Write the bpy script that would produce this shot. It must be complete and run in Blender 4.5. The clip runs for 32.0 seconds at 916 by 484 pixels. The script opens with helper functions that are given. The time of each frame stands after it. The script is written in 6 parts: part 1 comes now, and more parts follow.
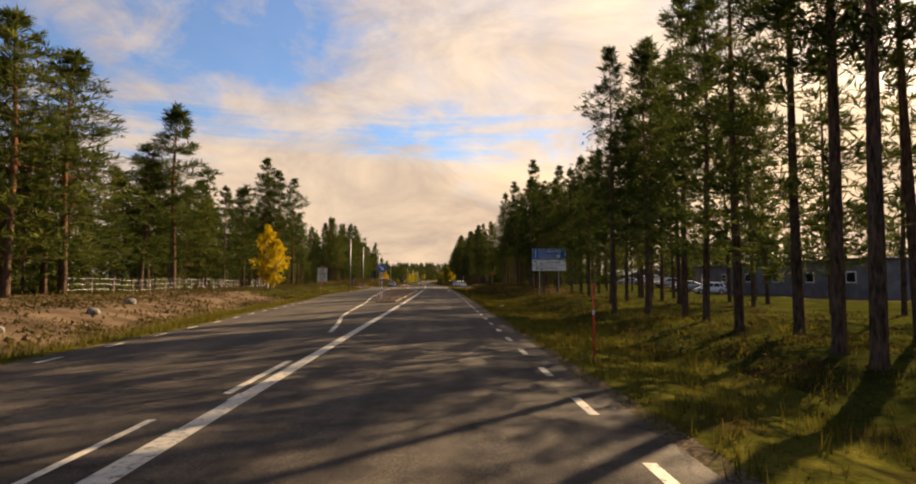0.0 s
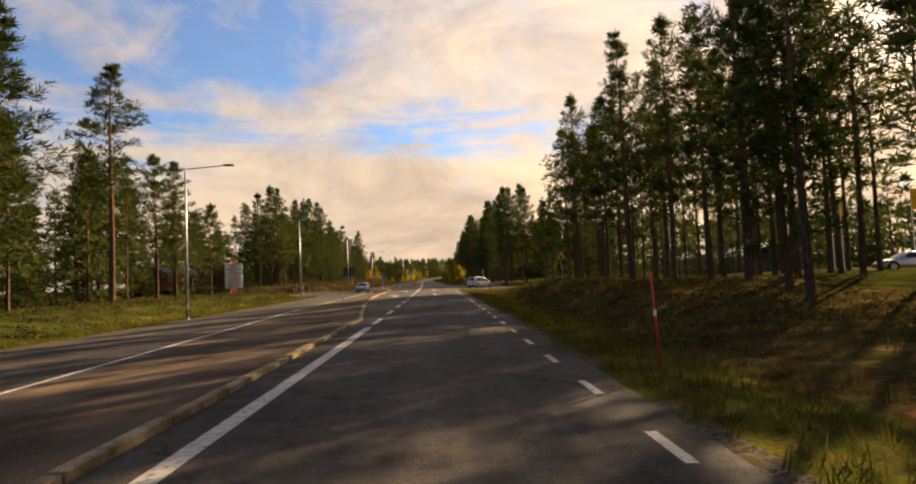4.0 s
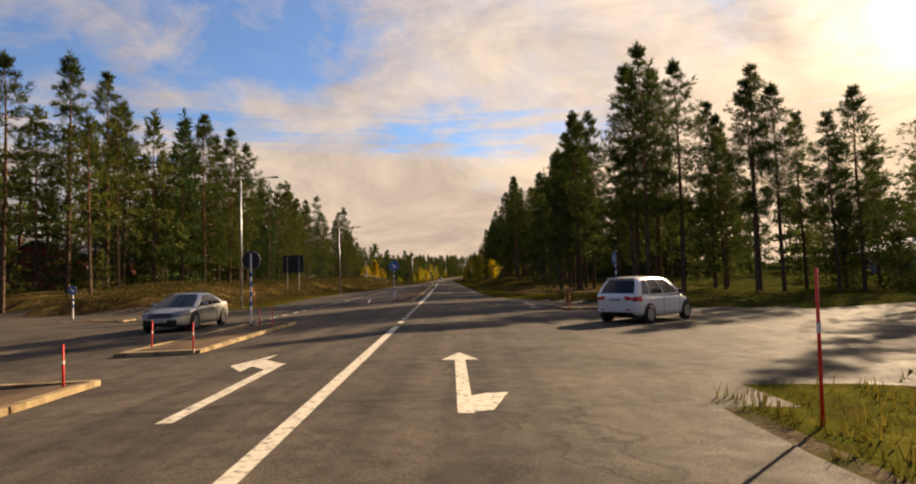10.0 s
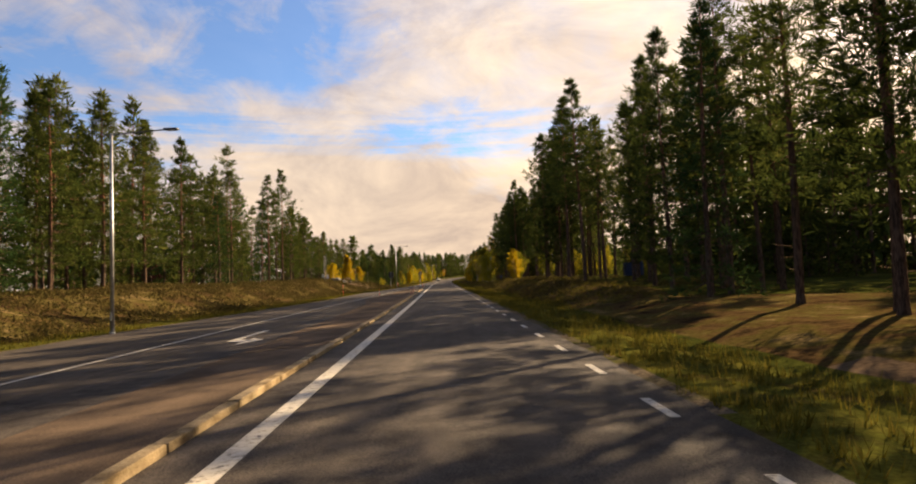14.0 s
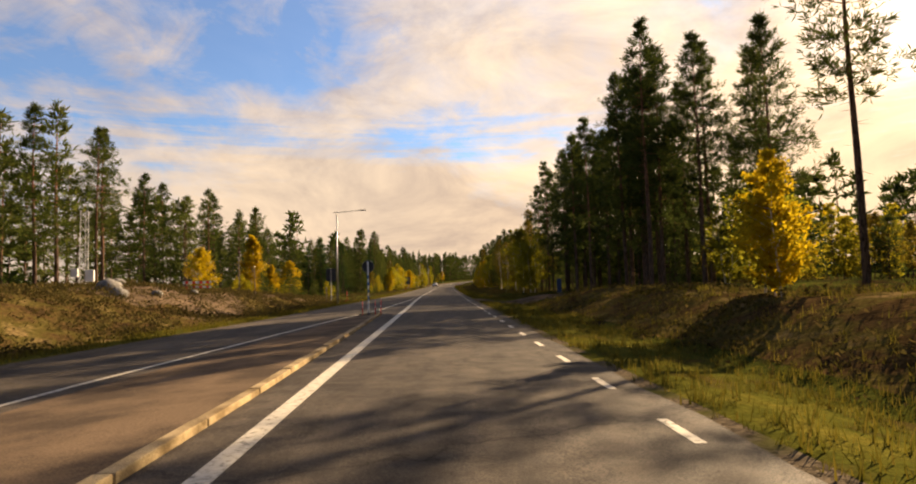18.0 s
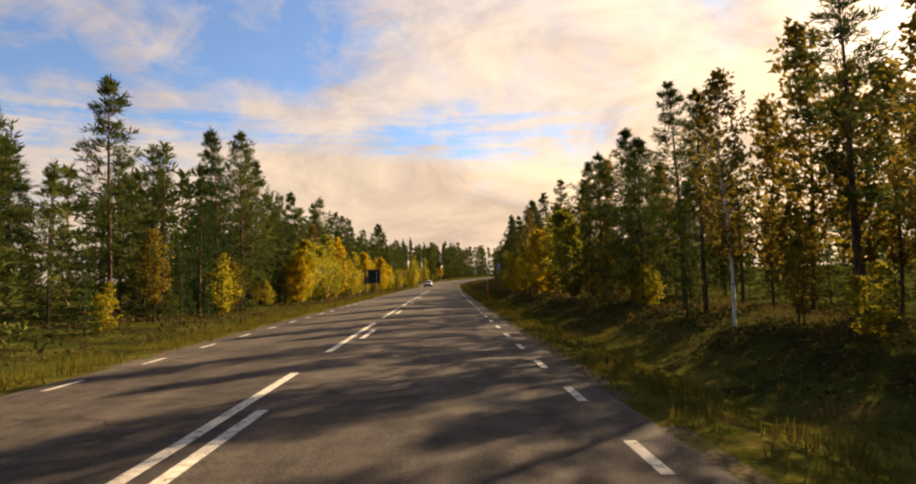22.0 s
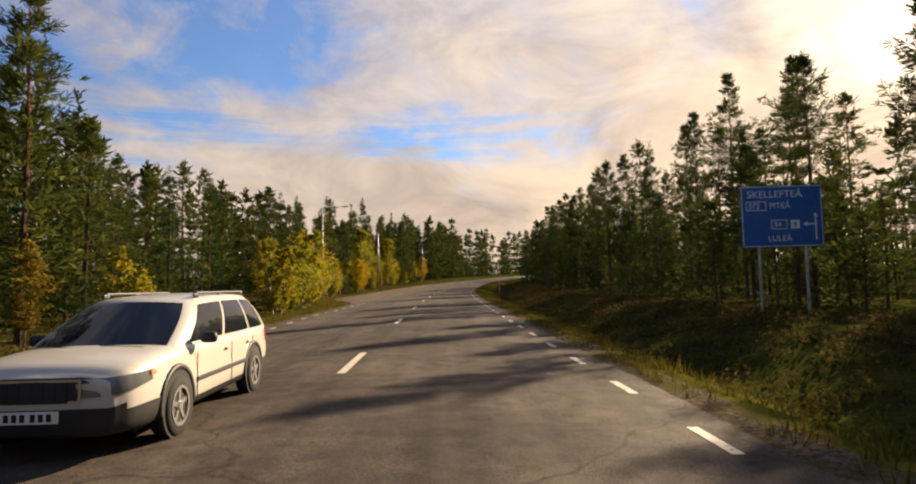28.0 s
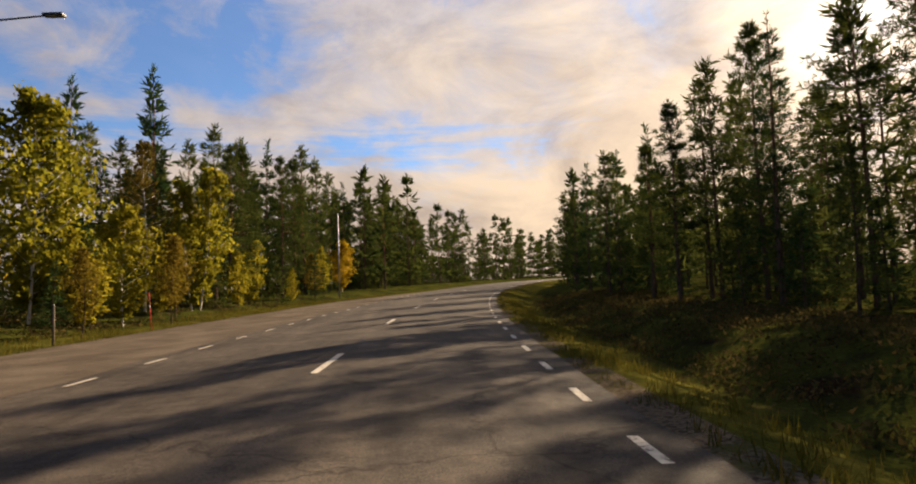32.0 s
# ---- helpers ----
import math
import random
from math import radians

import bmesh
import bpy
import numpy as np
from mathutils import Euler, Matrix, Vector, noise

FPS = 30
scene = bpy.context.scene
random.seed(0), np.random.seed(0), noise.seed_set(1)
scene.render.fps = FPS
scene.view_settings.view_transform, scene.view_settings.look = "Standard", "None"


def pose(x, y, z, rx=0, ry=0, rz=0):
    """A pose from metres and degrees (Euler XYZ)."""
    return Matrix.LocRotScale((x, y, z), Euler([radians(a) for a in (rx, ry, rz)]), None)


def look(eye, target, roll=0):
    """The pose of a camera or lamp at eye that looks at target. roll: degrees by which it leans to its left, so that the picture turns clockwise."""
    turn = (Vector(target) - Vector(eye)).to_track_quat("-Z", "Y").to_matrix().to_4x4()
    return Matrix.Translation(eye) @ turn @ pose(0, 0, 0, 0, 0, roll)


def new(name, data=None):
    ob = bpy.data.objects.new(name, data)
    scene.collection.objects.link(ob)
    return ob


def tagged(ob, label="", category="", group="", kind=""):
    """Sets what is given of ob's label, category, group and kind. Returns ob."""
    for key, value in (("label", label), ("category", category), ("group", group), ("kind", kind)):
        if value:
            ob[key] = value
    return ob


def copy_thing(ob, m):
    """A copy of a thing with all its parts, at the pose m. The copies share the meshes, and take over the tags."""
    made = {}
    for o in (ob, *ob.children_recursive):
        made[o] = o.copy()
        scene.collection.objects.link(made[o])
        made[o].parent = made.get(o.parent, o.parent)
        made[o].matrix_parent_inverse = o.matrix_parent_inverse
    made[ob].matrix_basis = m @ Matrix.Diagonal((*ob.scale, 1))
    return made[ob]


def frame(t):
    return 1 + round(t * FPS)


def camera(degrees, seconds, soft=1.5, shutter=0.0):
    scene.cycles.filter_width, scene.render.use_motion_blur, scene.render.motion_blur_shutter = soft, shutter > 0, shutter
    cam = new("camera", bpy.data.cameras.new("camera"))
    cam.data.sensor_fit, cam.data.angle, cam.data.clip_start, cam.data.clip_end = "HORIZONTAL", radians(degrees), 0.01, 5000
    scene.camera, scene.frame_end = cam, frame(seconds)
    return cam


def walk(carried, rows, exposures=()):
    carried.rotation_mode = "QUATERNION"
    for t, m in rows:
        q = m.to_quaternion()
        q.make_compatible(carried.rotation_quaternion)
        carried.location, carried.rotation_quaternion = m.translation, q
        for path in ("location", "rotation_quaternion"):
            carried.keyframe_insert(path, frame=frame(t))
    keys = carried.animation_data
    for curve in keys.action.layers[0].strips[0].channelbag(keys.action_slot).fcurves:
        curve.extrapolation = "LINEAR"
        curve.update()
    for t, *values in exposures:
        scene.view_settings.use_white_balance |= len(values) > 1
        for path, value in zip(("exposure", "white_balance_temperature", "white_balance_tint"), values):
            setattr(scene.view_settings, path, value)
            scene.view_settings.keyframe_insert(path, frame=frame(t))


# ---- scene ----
cam = camera(75.1, 32.0, 2.0)

# The road's line: heading in degrees (left is positive) along its length, from which every place is laid out.
HEAD = ((-400, 0), (60, 0), (200, 2.0), (262, 2.4), (331, 2.2), (430, 1.2), (488, 0.6), (545, -0.8), (575, -3), (610, -8), (650, -15),
        (700, -24), (760, -32), (860, -38), (1200, -40))
S0, STEP = -400, 2.0
_ss = np.arange(S0, 1200 + STEP, STEP)
_hh = np.interp(_ss, [a for a, b in HEAD], [b for a, b in HEAD])
_hh = np.convolve(np.pad(_hh, 10, mode="edge"), np.ones(21) / 21, mode="valid")
_px = np.concatenate([[0], np.cumsum(-np.sin(np.radians(_hh[:-1])) * STEP)])
_py = np.concatenate([[0], np.cumsum(np.cos(np.radians(_hh[:-1])) * STEP)]) + S0
_px -= np.interp(0, _ss, _px)


def heading(s):
    return float(np.interp(s, _ss, _hh))


RISE = ((-400, 0), (576, 0), (592, 0.27), (605, 0.5), (617, 0.74), (650, 1.5), (700, 2.7), (800, 4.6), (1200, 9.0))


def rd(s, x, z=0.0):
    """The place s metres along the road and x metres to the right of its middle line; the road climbs gently at its far end."""
    h = radians(heading(s))
    z = z + float(np.interp(s, [a for a, b in RISE], [b for a, b in RISE]))
    return Vector((np.interp(s, _ss, _px) + x * math.cos(h), np.interp(s, _ss, _py) + x * math.sin(h), z))


# seconds, metres along the road, metres right of the line, pitch, roll, turn against the road
ROWS = [
    (0, 19.53, 2.67, 3.68, 0.01, -1.52),
    (0.5, 28.63, 2.62, 3.53, 0.42, -1.46),
    (1, 37.56, 2.58, 3.55, 0.74, -1.56),
    (1.5, 46.22, 2.54, 3.51, 0.95, -1.85),
    (2, 54.51, 2.48, 3.36, 1.21, -2.02),
    (2.5, 62.42, 2.46, 3.42, 1.63, -1.97),
    (3, 70.04, 2.52, 3.21, 2.10, -1.81),
    (3.5, 77.52, 2.51, 3.29, 2.30, -1.61),
    (5.5, 105.92, 2.39, 3.38, 2.17, -0.81),
    (6, 112.46, 2.28, 3.43, 1.95, -0.53),
    (6.5, 118.66, 2.20, 3.29, 1.82, -0.42),
    (7, 124.37, 2.14, 3.29, 1.73, -0.32),
    (7.5, 129.40, 2.06, 3.30, 1.66, -0.27),
    (8, 134.02, 1.96, 3.34, 1.63, -0.24),
    (8.5, 138.68, 1.92, 3.42, 1.59, -0.23),
    (9, 143.33, 1.92, 3.44, 1.55, -0.16),
    (9.5, 147.91, 1.88, 3.42, 1.54, -0.26),
    (10, 152.57, 1.82, 3.36, 1.57, -0.59),
    (10.5, 157.56, 1.81, 3.41, 1.57, -0.92),
    (11, 163.04, 1.82, 3.56, 1.51, -1.31),
    (11.5, 169.18, 1.81, 3.50, 1.38, -1.88),
    (12, 175.68, 1.85, 3.47, 1.23, -2.41),
    (12.5, 182.32, 1.97, 3.69, 1.32, -2.39),
    (13, 189.25, 2.01, 3.43, 1.76, -1.93),
    (13.5, 196.51, 2.01, 3.24, 2.18, -1.58),
    (14, 204.10, 2.01, 3.37, 2.21, -1.36),
    (14.5, 211.96, 1.94, 3.43, 1.95, -1.46),
    (16.5, 247.40, 1.84, 3.66, 1.67, -2.06),
    (17, 257.02, 1.83, 3.61, 1.55, -2.01),
    (17.5, 266.87, 1.89, 3.75, 1.58, -1.97),
    (18, 276.90, 2.00, 3.81, 1.64, -1.90),
    (18.5, 287.07, 2.13, 3.50, 1.66, -1.68),
    (19, 297.26, 2.26, 3.40, 1.59, -1.50),
    (19.5, 307.25, 2.39, 3.56, 1.36, -1.08),
    (20, 317.28, 2.50, 3.68, 1.01, -1.01),
    (20.5, 327.61, 2.62, 3.95, 0.86, -1.13),
    (21, 338.03, 2.65, 3.72, 1.06, -1.40),
    (21.5, 348.37, 2.65, 3.81, 1.27, -1.57),
    (22, 358.79, 2.70, 3.58, 1.23, -1.54),
    (22.5, 369.20, 2.62, 3.71, 1.11, -1.64),
    (23, 379.55, 2.54, 3.75, 1.03, -1.66),
    (23.5, 389.90, 2.47, 3.74, 0.88, -1.67),
    (24, 400.22, 2.34, 3.90, 0.68, -1.74),
    (24.5, 410.72, 2.24, 3.87, 0.58, -1.72),
    (25, 421.30, 2.10, 3.80, 0.69, -1.77),
    (25.5, 431.77, 1.91, 3.41, 0.92, -1.83),
    (27.5, 473.77, 1.81, 3.78, 1.10, -1.85),
    (28, 484.25, 1.81, 3.72, 1.13, -1.75),
    (28.5, 494.78, 1.79, 3.79, 1.10, -1.72),
    (29, 505.30, 1.78, 3.92, 1.16, -1.61),
    (29.5, 515.77, 1.80, 3.76, 1.27, -1.58),
    (30, 526.37, 1.81, 3.90, 1.36, -1.91),
    (30.5, 536.91, 1.91, 4.05, 1.41, -2.23),
    (31, 547.38, 2.11, 4.29, 1.52, -2.38),
    (31.5, 557.80, 2.31, 4.51, 1.74, -2.48),
    (32, 568.27, 2.48, 4.49, 2.02, -2.31),
]
walk(cam, [(t, pose(*rd(s, x, 1.57), 90 + p, r, heading(s) + w)) for t, s, x, p, r, w in ROWS],
     [(t, e + 0.05, 7300 if 8 < t < 14 else 7850 if t < 27 else 6950, 11) for t, e in ((0, 1.95), (6, 2.0), (9, 1.83), (11, 1.80), (13, 2.1), (17, 2.0), (18, 2.05), (19, 1.85), (20, 2.05), (21, 2.12), (22, 2.07), (23, 2.0), (25, 2.25), (28, 1.8), (30, 1.78), (32, 1.72))])

# ---- light ----
SUN_AZ, SUN_EL = radians(43), radians(23)          # right of +y, above the horizon
sun_dir = Vector((math.sin(SUN_AZ) * math.cos(SUN_EL), math.cos(SUN_AZ) * math.cos(SUN_EL), math.sin(SUN_EL)))
sun = new("sun", bpy.data.lights.new("sun", "SUN"))
sun.data.energy, sun.data.angle, sun.data.color = 4.2, radians(0.6), (1.0, 0.79, 0.55)
sun.matrix_world = look(sun_dir * 100, (0, 0, 0))


class Nodes:
    """Short ways of writing node trees."""

    def __init__(self, tree):
        self.t = tree
        tree.nodes.clear()

    def n(self, kind, props=None, **ins):
        node = self.t.nodes.new(kind)
        p = props or {}
        if "operation" in p:
            node.operation = p["operation"]
        if "use_clamp" in p:
            node.use_clamp = p["use_clamp"]
        if "data_type" in p:
            node.data_type = p["data_type"]
        if "blend_type" in p:
            node.blend_type = p["blend_type"]
        if "sky_type" in p:
            node.sky_type, node.sun_disc = p["sky_type"], False
            node.sun_elevation, node.sun_rotation = SUN_EL, SUN_AZ
            node.dust_density, node.ozone_density = 0.6, 2.0
        for k, v in ins.items():
            k = k.replace("_", " ")
            sock = node.inputs[int(k[1:])] if k[0] == "i" and k[1:].isdigit() else node.inputs[k]
            if isinstance(v, bpy.types.NodeSocket):
                self.t.links.new(v, sock)
            elif isinstance(v, bpy.types.Node):
                self.t.links.new(v.outputs[0], sock)
            else:
                sock.default_value = v
        return node

    def math(self, op, a, b=0.0, clamp=False):
        return self.n("ShaderNodeMath", {"operation": op, "use_clamp": clamp}, i0=a, i1=b).outputs[0]

    def vmath(self, op, a, b=(0, 0, 0)):
        node = self.n("ShaderNodeVectorMath", {"operation": op}, i0=a, i1=b)
        return node.outputs["Value"] if op in ("DOT_PRODUCT", "LENGTH") else node.outputs[0]

    def ramp(self, fac, *stops):
        node = self.n("ShaderNodeValToRGB", i0=fac)
        el = node.color_ramp.elements
        while len(el) > len(stops):
            el.remove(el[-1])
        while len(el) < len(stops):
            el.new(0.5)
        for e, (p, c) in zip(el, stops):
            e.position, e.color = p, (*c, 1) if len(c) == 3 else c
        return node.outputs[0]

    def noise(self, vec, scale, detail=4, rough=0.55, dist=0.0):
        return self.n("ShaderNodeTexNoise", Vector=vec, Scale=scale, Detail=detail, Roughness=rough, Distortion=dist).outputs[0]

    def mix(self, fac, a, b, blend="MIX"):
        node = self.n("ShaderNodeMix", {"data_type": "RGBA", "blend_type": blend})
        for i, v in ((0, fac), (6, a), (7, b)):
            if isinstance(v, bpy.types.NodeSocket):
                self.t.links.new(v, node.inputs[i])
            else:
                node.inputs[i].default_value = v if i == 0 else ((*v, 1) if len(v) == 3 else v)
        return node.outputs[2]


def make_world():
    w = bpy.data.worlds.new("sky")
    scene.world = w
    w.use_nodes = True
    N = Nodes(w.node_tree)
    co = N.n("ShaderNodeTexCoord").outputs["Generated"]
    d = N.vmath("NORMALIZE", co)
    sep = N.n("ShaderNodeSeparateXYZ", i0=d)
    x, y, z = sep.outputs
    sky = N.n("ShaderNodeTexSky", {"sky_type": "NISHITA"}).outputs[0]
    # broken cloud: soft large banks, finer wisps, thin level streaks low down, thicker towards the horizon and the sun
    tall = N.vmath("MULTIPLY", d, (1.0, 1.0, 1.9))
    big = N.noise(N.vmath("ADD", tall, (3.4, 0.6, 0.2)), 2.0, 2, 0.5, 0.15)
    mid = N.noise(N.vmath("ADD", tall, (1.7, 2.3, 4.0)), 5.0, 9, 0.62, 0.35)
    fine = N.noise(N.vmath("ADD", N.vmath("MULTIPLY", d, (1.0, 1.0, 1.5)), (5.1, 0.3, 2.0)), 9.0, 9, 0.62, 0.9)
    level = N.noise(N.vmath("ADD", N.vmath("MULTIPLY", d, (1.0, 1.0, 16.0)), (0.7, 3.3, 1.0)), 3.4, 6, 0.6, 0.25)
    cover = N.math("ADD", N.math("MULTIPLY", big, 0.52), N.math("MULTIPLY", mid, 0.48))
    cover = N.math("ADD", cover, N.math("MULTIPLY", N.math("SUBTRACT", fine, 0.5), 0.34))
    band = N.ramp(z, (0.13, (0.0,) * 3), (0.19, (0.55,) * 3), (0.25, (0.55,) * 3), (0.30, (0.0,) * 3))
    cover = N.math("ADD", cover, N.math("MULTIPLY", N.math("SUBTRACT", level, 0.5), band))
    low = N.ramp(z, (0.0, (0.24,) * 3), (0.17, (0.13,) * 3), (0.30, (0.05,) * 3), (0.6, (0.0,) * 3))
    east = N.math("MULTIPLY", N.vmath("DOT_PRODUCT", d, tuple(sun_dir)), 0.10)
    cover = N.math("ADD", N.math("ADD", cover, low), east)

    def gap(az, el, across, up, depth):
        """A rift in the cloud about a bearing."""
        a, e = radians(az), radians(el)
        m = (math.sin(a) * math.cos(e), math.cos(a) * math.cos(e), math.sin(e))
        q = N.vmath("MULTIPLY", N.vmath("SUBTRACT", d, m), (1 / across, 1 / across, 1 / up))
        return N.ramp(N.vmath("LENGTH", q), (0.0, (depth,) * 3), (0.4, (depth * 0.8,) * 3), (1.0, (0, 0, 0)))
    cover = N.math("SUBTRACT", cover, N.ramp(z, (0.46, (0.0,) * 3), (0.85, (0.10,) * 3)))
    cover = N.math("SUBTRACT", cover, gap(-17, 23, 0.24, 0.15, 0.20))
    cover = N.math("SUBTRACT", cover, gap(-9, 14.0, 0.36, 0.060, 0.15))
    cover = N.math("SUBTRACT", cover, gap(-38, 17, 0.30, 0.14, 0.09))
    mask = N.ramp(cover, (0.42, (0.08,) * 3), (0.565, (0.80,) * 3), (0.70, (1, 1, 1)))
    shade = N.noise(N.vmath("ADD", tall, (9.0, 1.0, 2.0)), 4.5, 10, 0.63, 0.5)
    tone = N.ramp(shade, (0.34, (0.60, 0.575, 0.61)), (0.50, (0.84, 0.80, 0.78)), (0.64, (1.03, 0.97, 0.90)))
    glow = N.ramp(N.vmath("DOT_PRODUCT", d, tuple(sun_dir)), (0.0, (0.53, 0.53, 0.56)), (0.30, (0.56, 0.55, 0.58)), (0.62, (0.73, 0.70, 0.68)), (0.86, (0.88, 0.81, 0.73)), (0.97, (1.02, 0.91, 0.77)), (1.0, (2.2, 1.85, 1.4)))
    warm = N.ramp(z, (0.0, (1.0, 0.88, 0.75)), (0.16, (1.03, 0.94, 0.83)), (0.45, (0.95, 0.95, 1.0)))
    cloud = N.mix(1.0, N.mix(1.0, tone, glow, "MULTIPLY"), warm, "MULTIPLY")
    blue = N.n("ShaderNodeVectorMath", {"operation": "SCALE"}, i0=sky, Scale=0.115).outputs[0]
    blue = N.mix(1.0, blue, (0.62, 0.92, 1.30), "MULTIPLY")
    col = N.mix(mask, blue, cloud)
    bg = N.n("ShaderNodeBackground", Color=col, Strength=0.318)
    N.n("ShaderNodeOutputWorld", Surface=bg)


make_world()

# ---- materials ----
def mat(name, build, rough=0.8, metal=0.0, spec=0.3, bump=0.0, bump_scale=60.0, coat=0.0):
    """A Principled material; build(N, vec) gives its base colour socket or colour, and may give (colour, rough)."""
    m = bpy.data.materials.new(name)
    m.use_nodes = True
    N = Nodes(m.node_tree)
    vec = N.n("ShaderNodeNewGeometry").outputs["Position"]
    col = build(N, vec) if callable(build) else build
    if isinstance(col, tuple) and len(col) == 2:
        col, rough = col
    b = N.n("ShaderNodeBsdfPrincipled", Metallic=metal)
    for key, v in (("Base Color", col), ("Roughness", rough), ("Specular IOR Level", spec), ("Coat Weight", coat)):
        if isinstance(v, bpy.types.NodeSocket):
            N.t.links.new(v, b.inputs[key])
        else:
            b.inputs[key].default_value = (*v, 1) if isinstance(v, tuple) else v
    if bump:
        nz = N.noise(vec, bump_scale, 5, 0.6)
        N.t.links.new(N.n("ShaderNodeBump", Strength=bump, Distance=0.02, Height=nz).outputs[0], b.inputs["Normal"])
    N.n("ShaderNodeOutputMaterial", Surface=b)
    return m


def two_tone(a, b, scale, lo=0.4, hi=0.62, grain=0.25, gscale=40.0):
    """Colour that wanders between a and b, with a fine grain over it."""
    def build(N, vec):
        base = N.mix(N.ramp(N.noise(vec, scale, 5), (lo, (0, 0, 0)), (hi, (1, 1, 1))), a, b)
        g = N.ramp(N.noise(vec, gscale, 3), (0.3, (1 - grain,) * 3), (0.7, (1 + grain,) * 3))
        return N.mix(1.0, base, g, "MULTIPLY")
    return build


def leaf_mat(name, stops, through_part=0.35, rough=0.6):
    """Foliage: each clump its own tone, each tree a shift of its own, some light through the leaf."""
    m = bpy.data.materials.new(name)
    m.use_nodes = True
    N = Nodes(m.node_tree)
    geo = N.n("ShaderNodeNewGeometry")
    info = N.n("ShaderNodeObjectInfo")
    pick = N.math("ADD", N.math("MULTIPLY", geo.outputs["Random Per Island"], 0.62), N.math("MULTIPLY", info.outputs["Random"], 0.38))
    col = N.ramp(pick, *stops)
    big = N.ramp(N.noise(geo.outputs["Position"], 0.55, 3), (0.35, (0.78, 0.78, 0.78)), (0.65, (1.15, 1.15, 1.15)))
    col = N.mix(1.0, col, big, "MULTIPLY")
    b = N.n("ShaderNodeBsdfPrincipled", Base_Color=col, Roughness=rough)
    b.inputs["Specular IOR Level"].default_value = 0.0
    tr = N.n("ShaderNodeBsdfTranslucent", Color=col)
    mx = N.n("ShaderNodeMixShader", i0=through_part, i1=b, i2=tr)
    N.n("ShaderNodeOutputMaterial", Surface=mx)
    return m


def asphalt(N, vec):
    big = N.ramp(N.noise(vec, 0.35, 4), (0.35, (0.043, 0.038, 0.034)), (0.65, (0.074, 0.064, 0.054)))
    chips = N.ramp(N.noise(vec, 55.0, 3, 0.7), (0.34, (0.42, 0.42, 0.42)), (0.68, (1.7, 1.62, 1.52)))
    wear = N.ramp(N.noise(N.vmath("MULTIPLY", vec, (1.0, 0.03, 1.0)), 1.6, 4), (0.35, (0.76, 0.76, 0.77)), (0.65, (1.2, 1.18, 1.15)))
    crack = N.n("ShaderNodeTexVoronoi", Vector=N.vmath("ADD", vec, N.n("ShaderNodeTexNoise", Vector=vec, Scale=1.4, Detail=4.0).outputs["Color"]), Scale=0.16)
    crack.feature = "DISTANCE_TO_EDGE"
    line = N.ramp(crack.outputs["Distance"], (0.0, (0.5, 0.5, 0.5)), (0.006, (1, 1, 1)))
    blot = N.ramp(N.noise(vec, 2.6, 5, 0.65), (0.36, (0.74,) * 3), (0.5, (1.0,) * 3), (0.66, (1.22, 1.2, 1.17)))
    big = N.mix(1.0, big, blot, "MULTIPLY")
    col = N.mix(1.0, N.mix(1.0, N.mix(1.0, big, chips, "MULTIPLY"), wear, "MULTIPLY"), line, "MULTIPLY")
    return col, N.ramp(N.noise(vec, 3.0, 3), (0.3, (0.72,) * 3), (0.7, (0.9,) * 3))


def paint_white(N, vec):
    worn = N.ramp(N.noise(vec, 9.0, 6, 0.7), (0.36, (0.08, 0.072, 0.062)), (0.46, (0.40, 0.36, 0.29)), (0.7, (0.55, 0.50, 0.41)))
    return worn


def bark(N, vec):
    tall = N.vmath("MULTIPLY", vec, (1.0, 1.0, 0.22))
    a = N.ramp(N.noise(tall, 14.0, 5, 0.65), (0.34, (0.020, 0.015, 0.012)), (0.62, (0.115, 0.076, 0.054)))
    z = N.n("ShaderNodeSeparateXYZ", i0=vec).outputs[2]
    hi = N.ramp(N.math("DIVIDE", z, 14.0), (0.30, (0, 0, 0)), (0.75, (1, 1, 1)))
    return N.mix(hi, a, N.mix(1.0, a, (1.8, 1.28, 1.0), "MULTIPLY"))


def birch_bark(N, vec):
    marks = N.noise(N.vmath("MULTIPLY", vec, (1.0, 1.0, 6.0)), 5.0, 4, 0.7)
    return N.ramp(marks, (0.36, (0.03, 0.028, 0.026)), (0.44, (0.48, 0.45, 0.41)), (0.7, (0.66, 0.63, 0.58)))


def forest_floor(N, vec):
    a = N.ramp(N.noise(vec, 0.5, 6, 0.6), (0.34, (0.018, 0.012, 0.007)), (0.46, (0.026, 0.030, 0.007)), (0.58, (0.042, 0.046, 0.009)), (0.74, (0.062, 0.042, 0.016)))
    g = N.ramp(N.noise(vec, 9.0, 4, 0.7), (0.3, (0.55,) * 3), (0.7, (1.5,) * 3))
    return N.mix(1.0, a, g, "MULTIPLY")


def verge(N, vec):
    a = N.ramp(N.noise(vec, 0.7, 5, 0.6), (0.34, (0.050, 0.038, 0.012)), (0.48, (0.050, 0.052, 0.010)), (0.66, (0.092, 0.079, 0.016)))
    g = N.ramp(N.noise(vec, 14.0, 4, 0.7), (0.3, (0.5,) * 3), (0.7, (1.5,) * 3))
    return N.mix(1.0, a, g, "MULTIPLY")


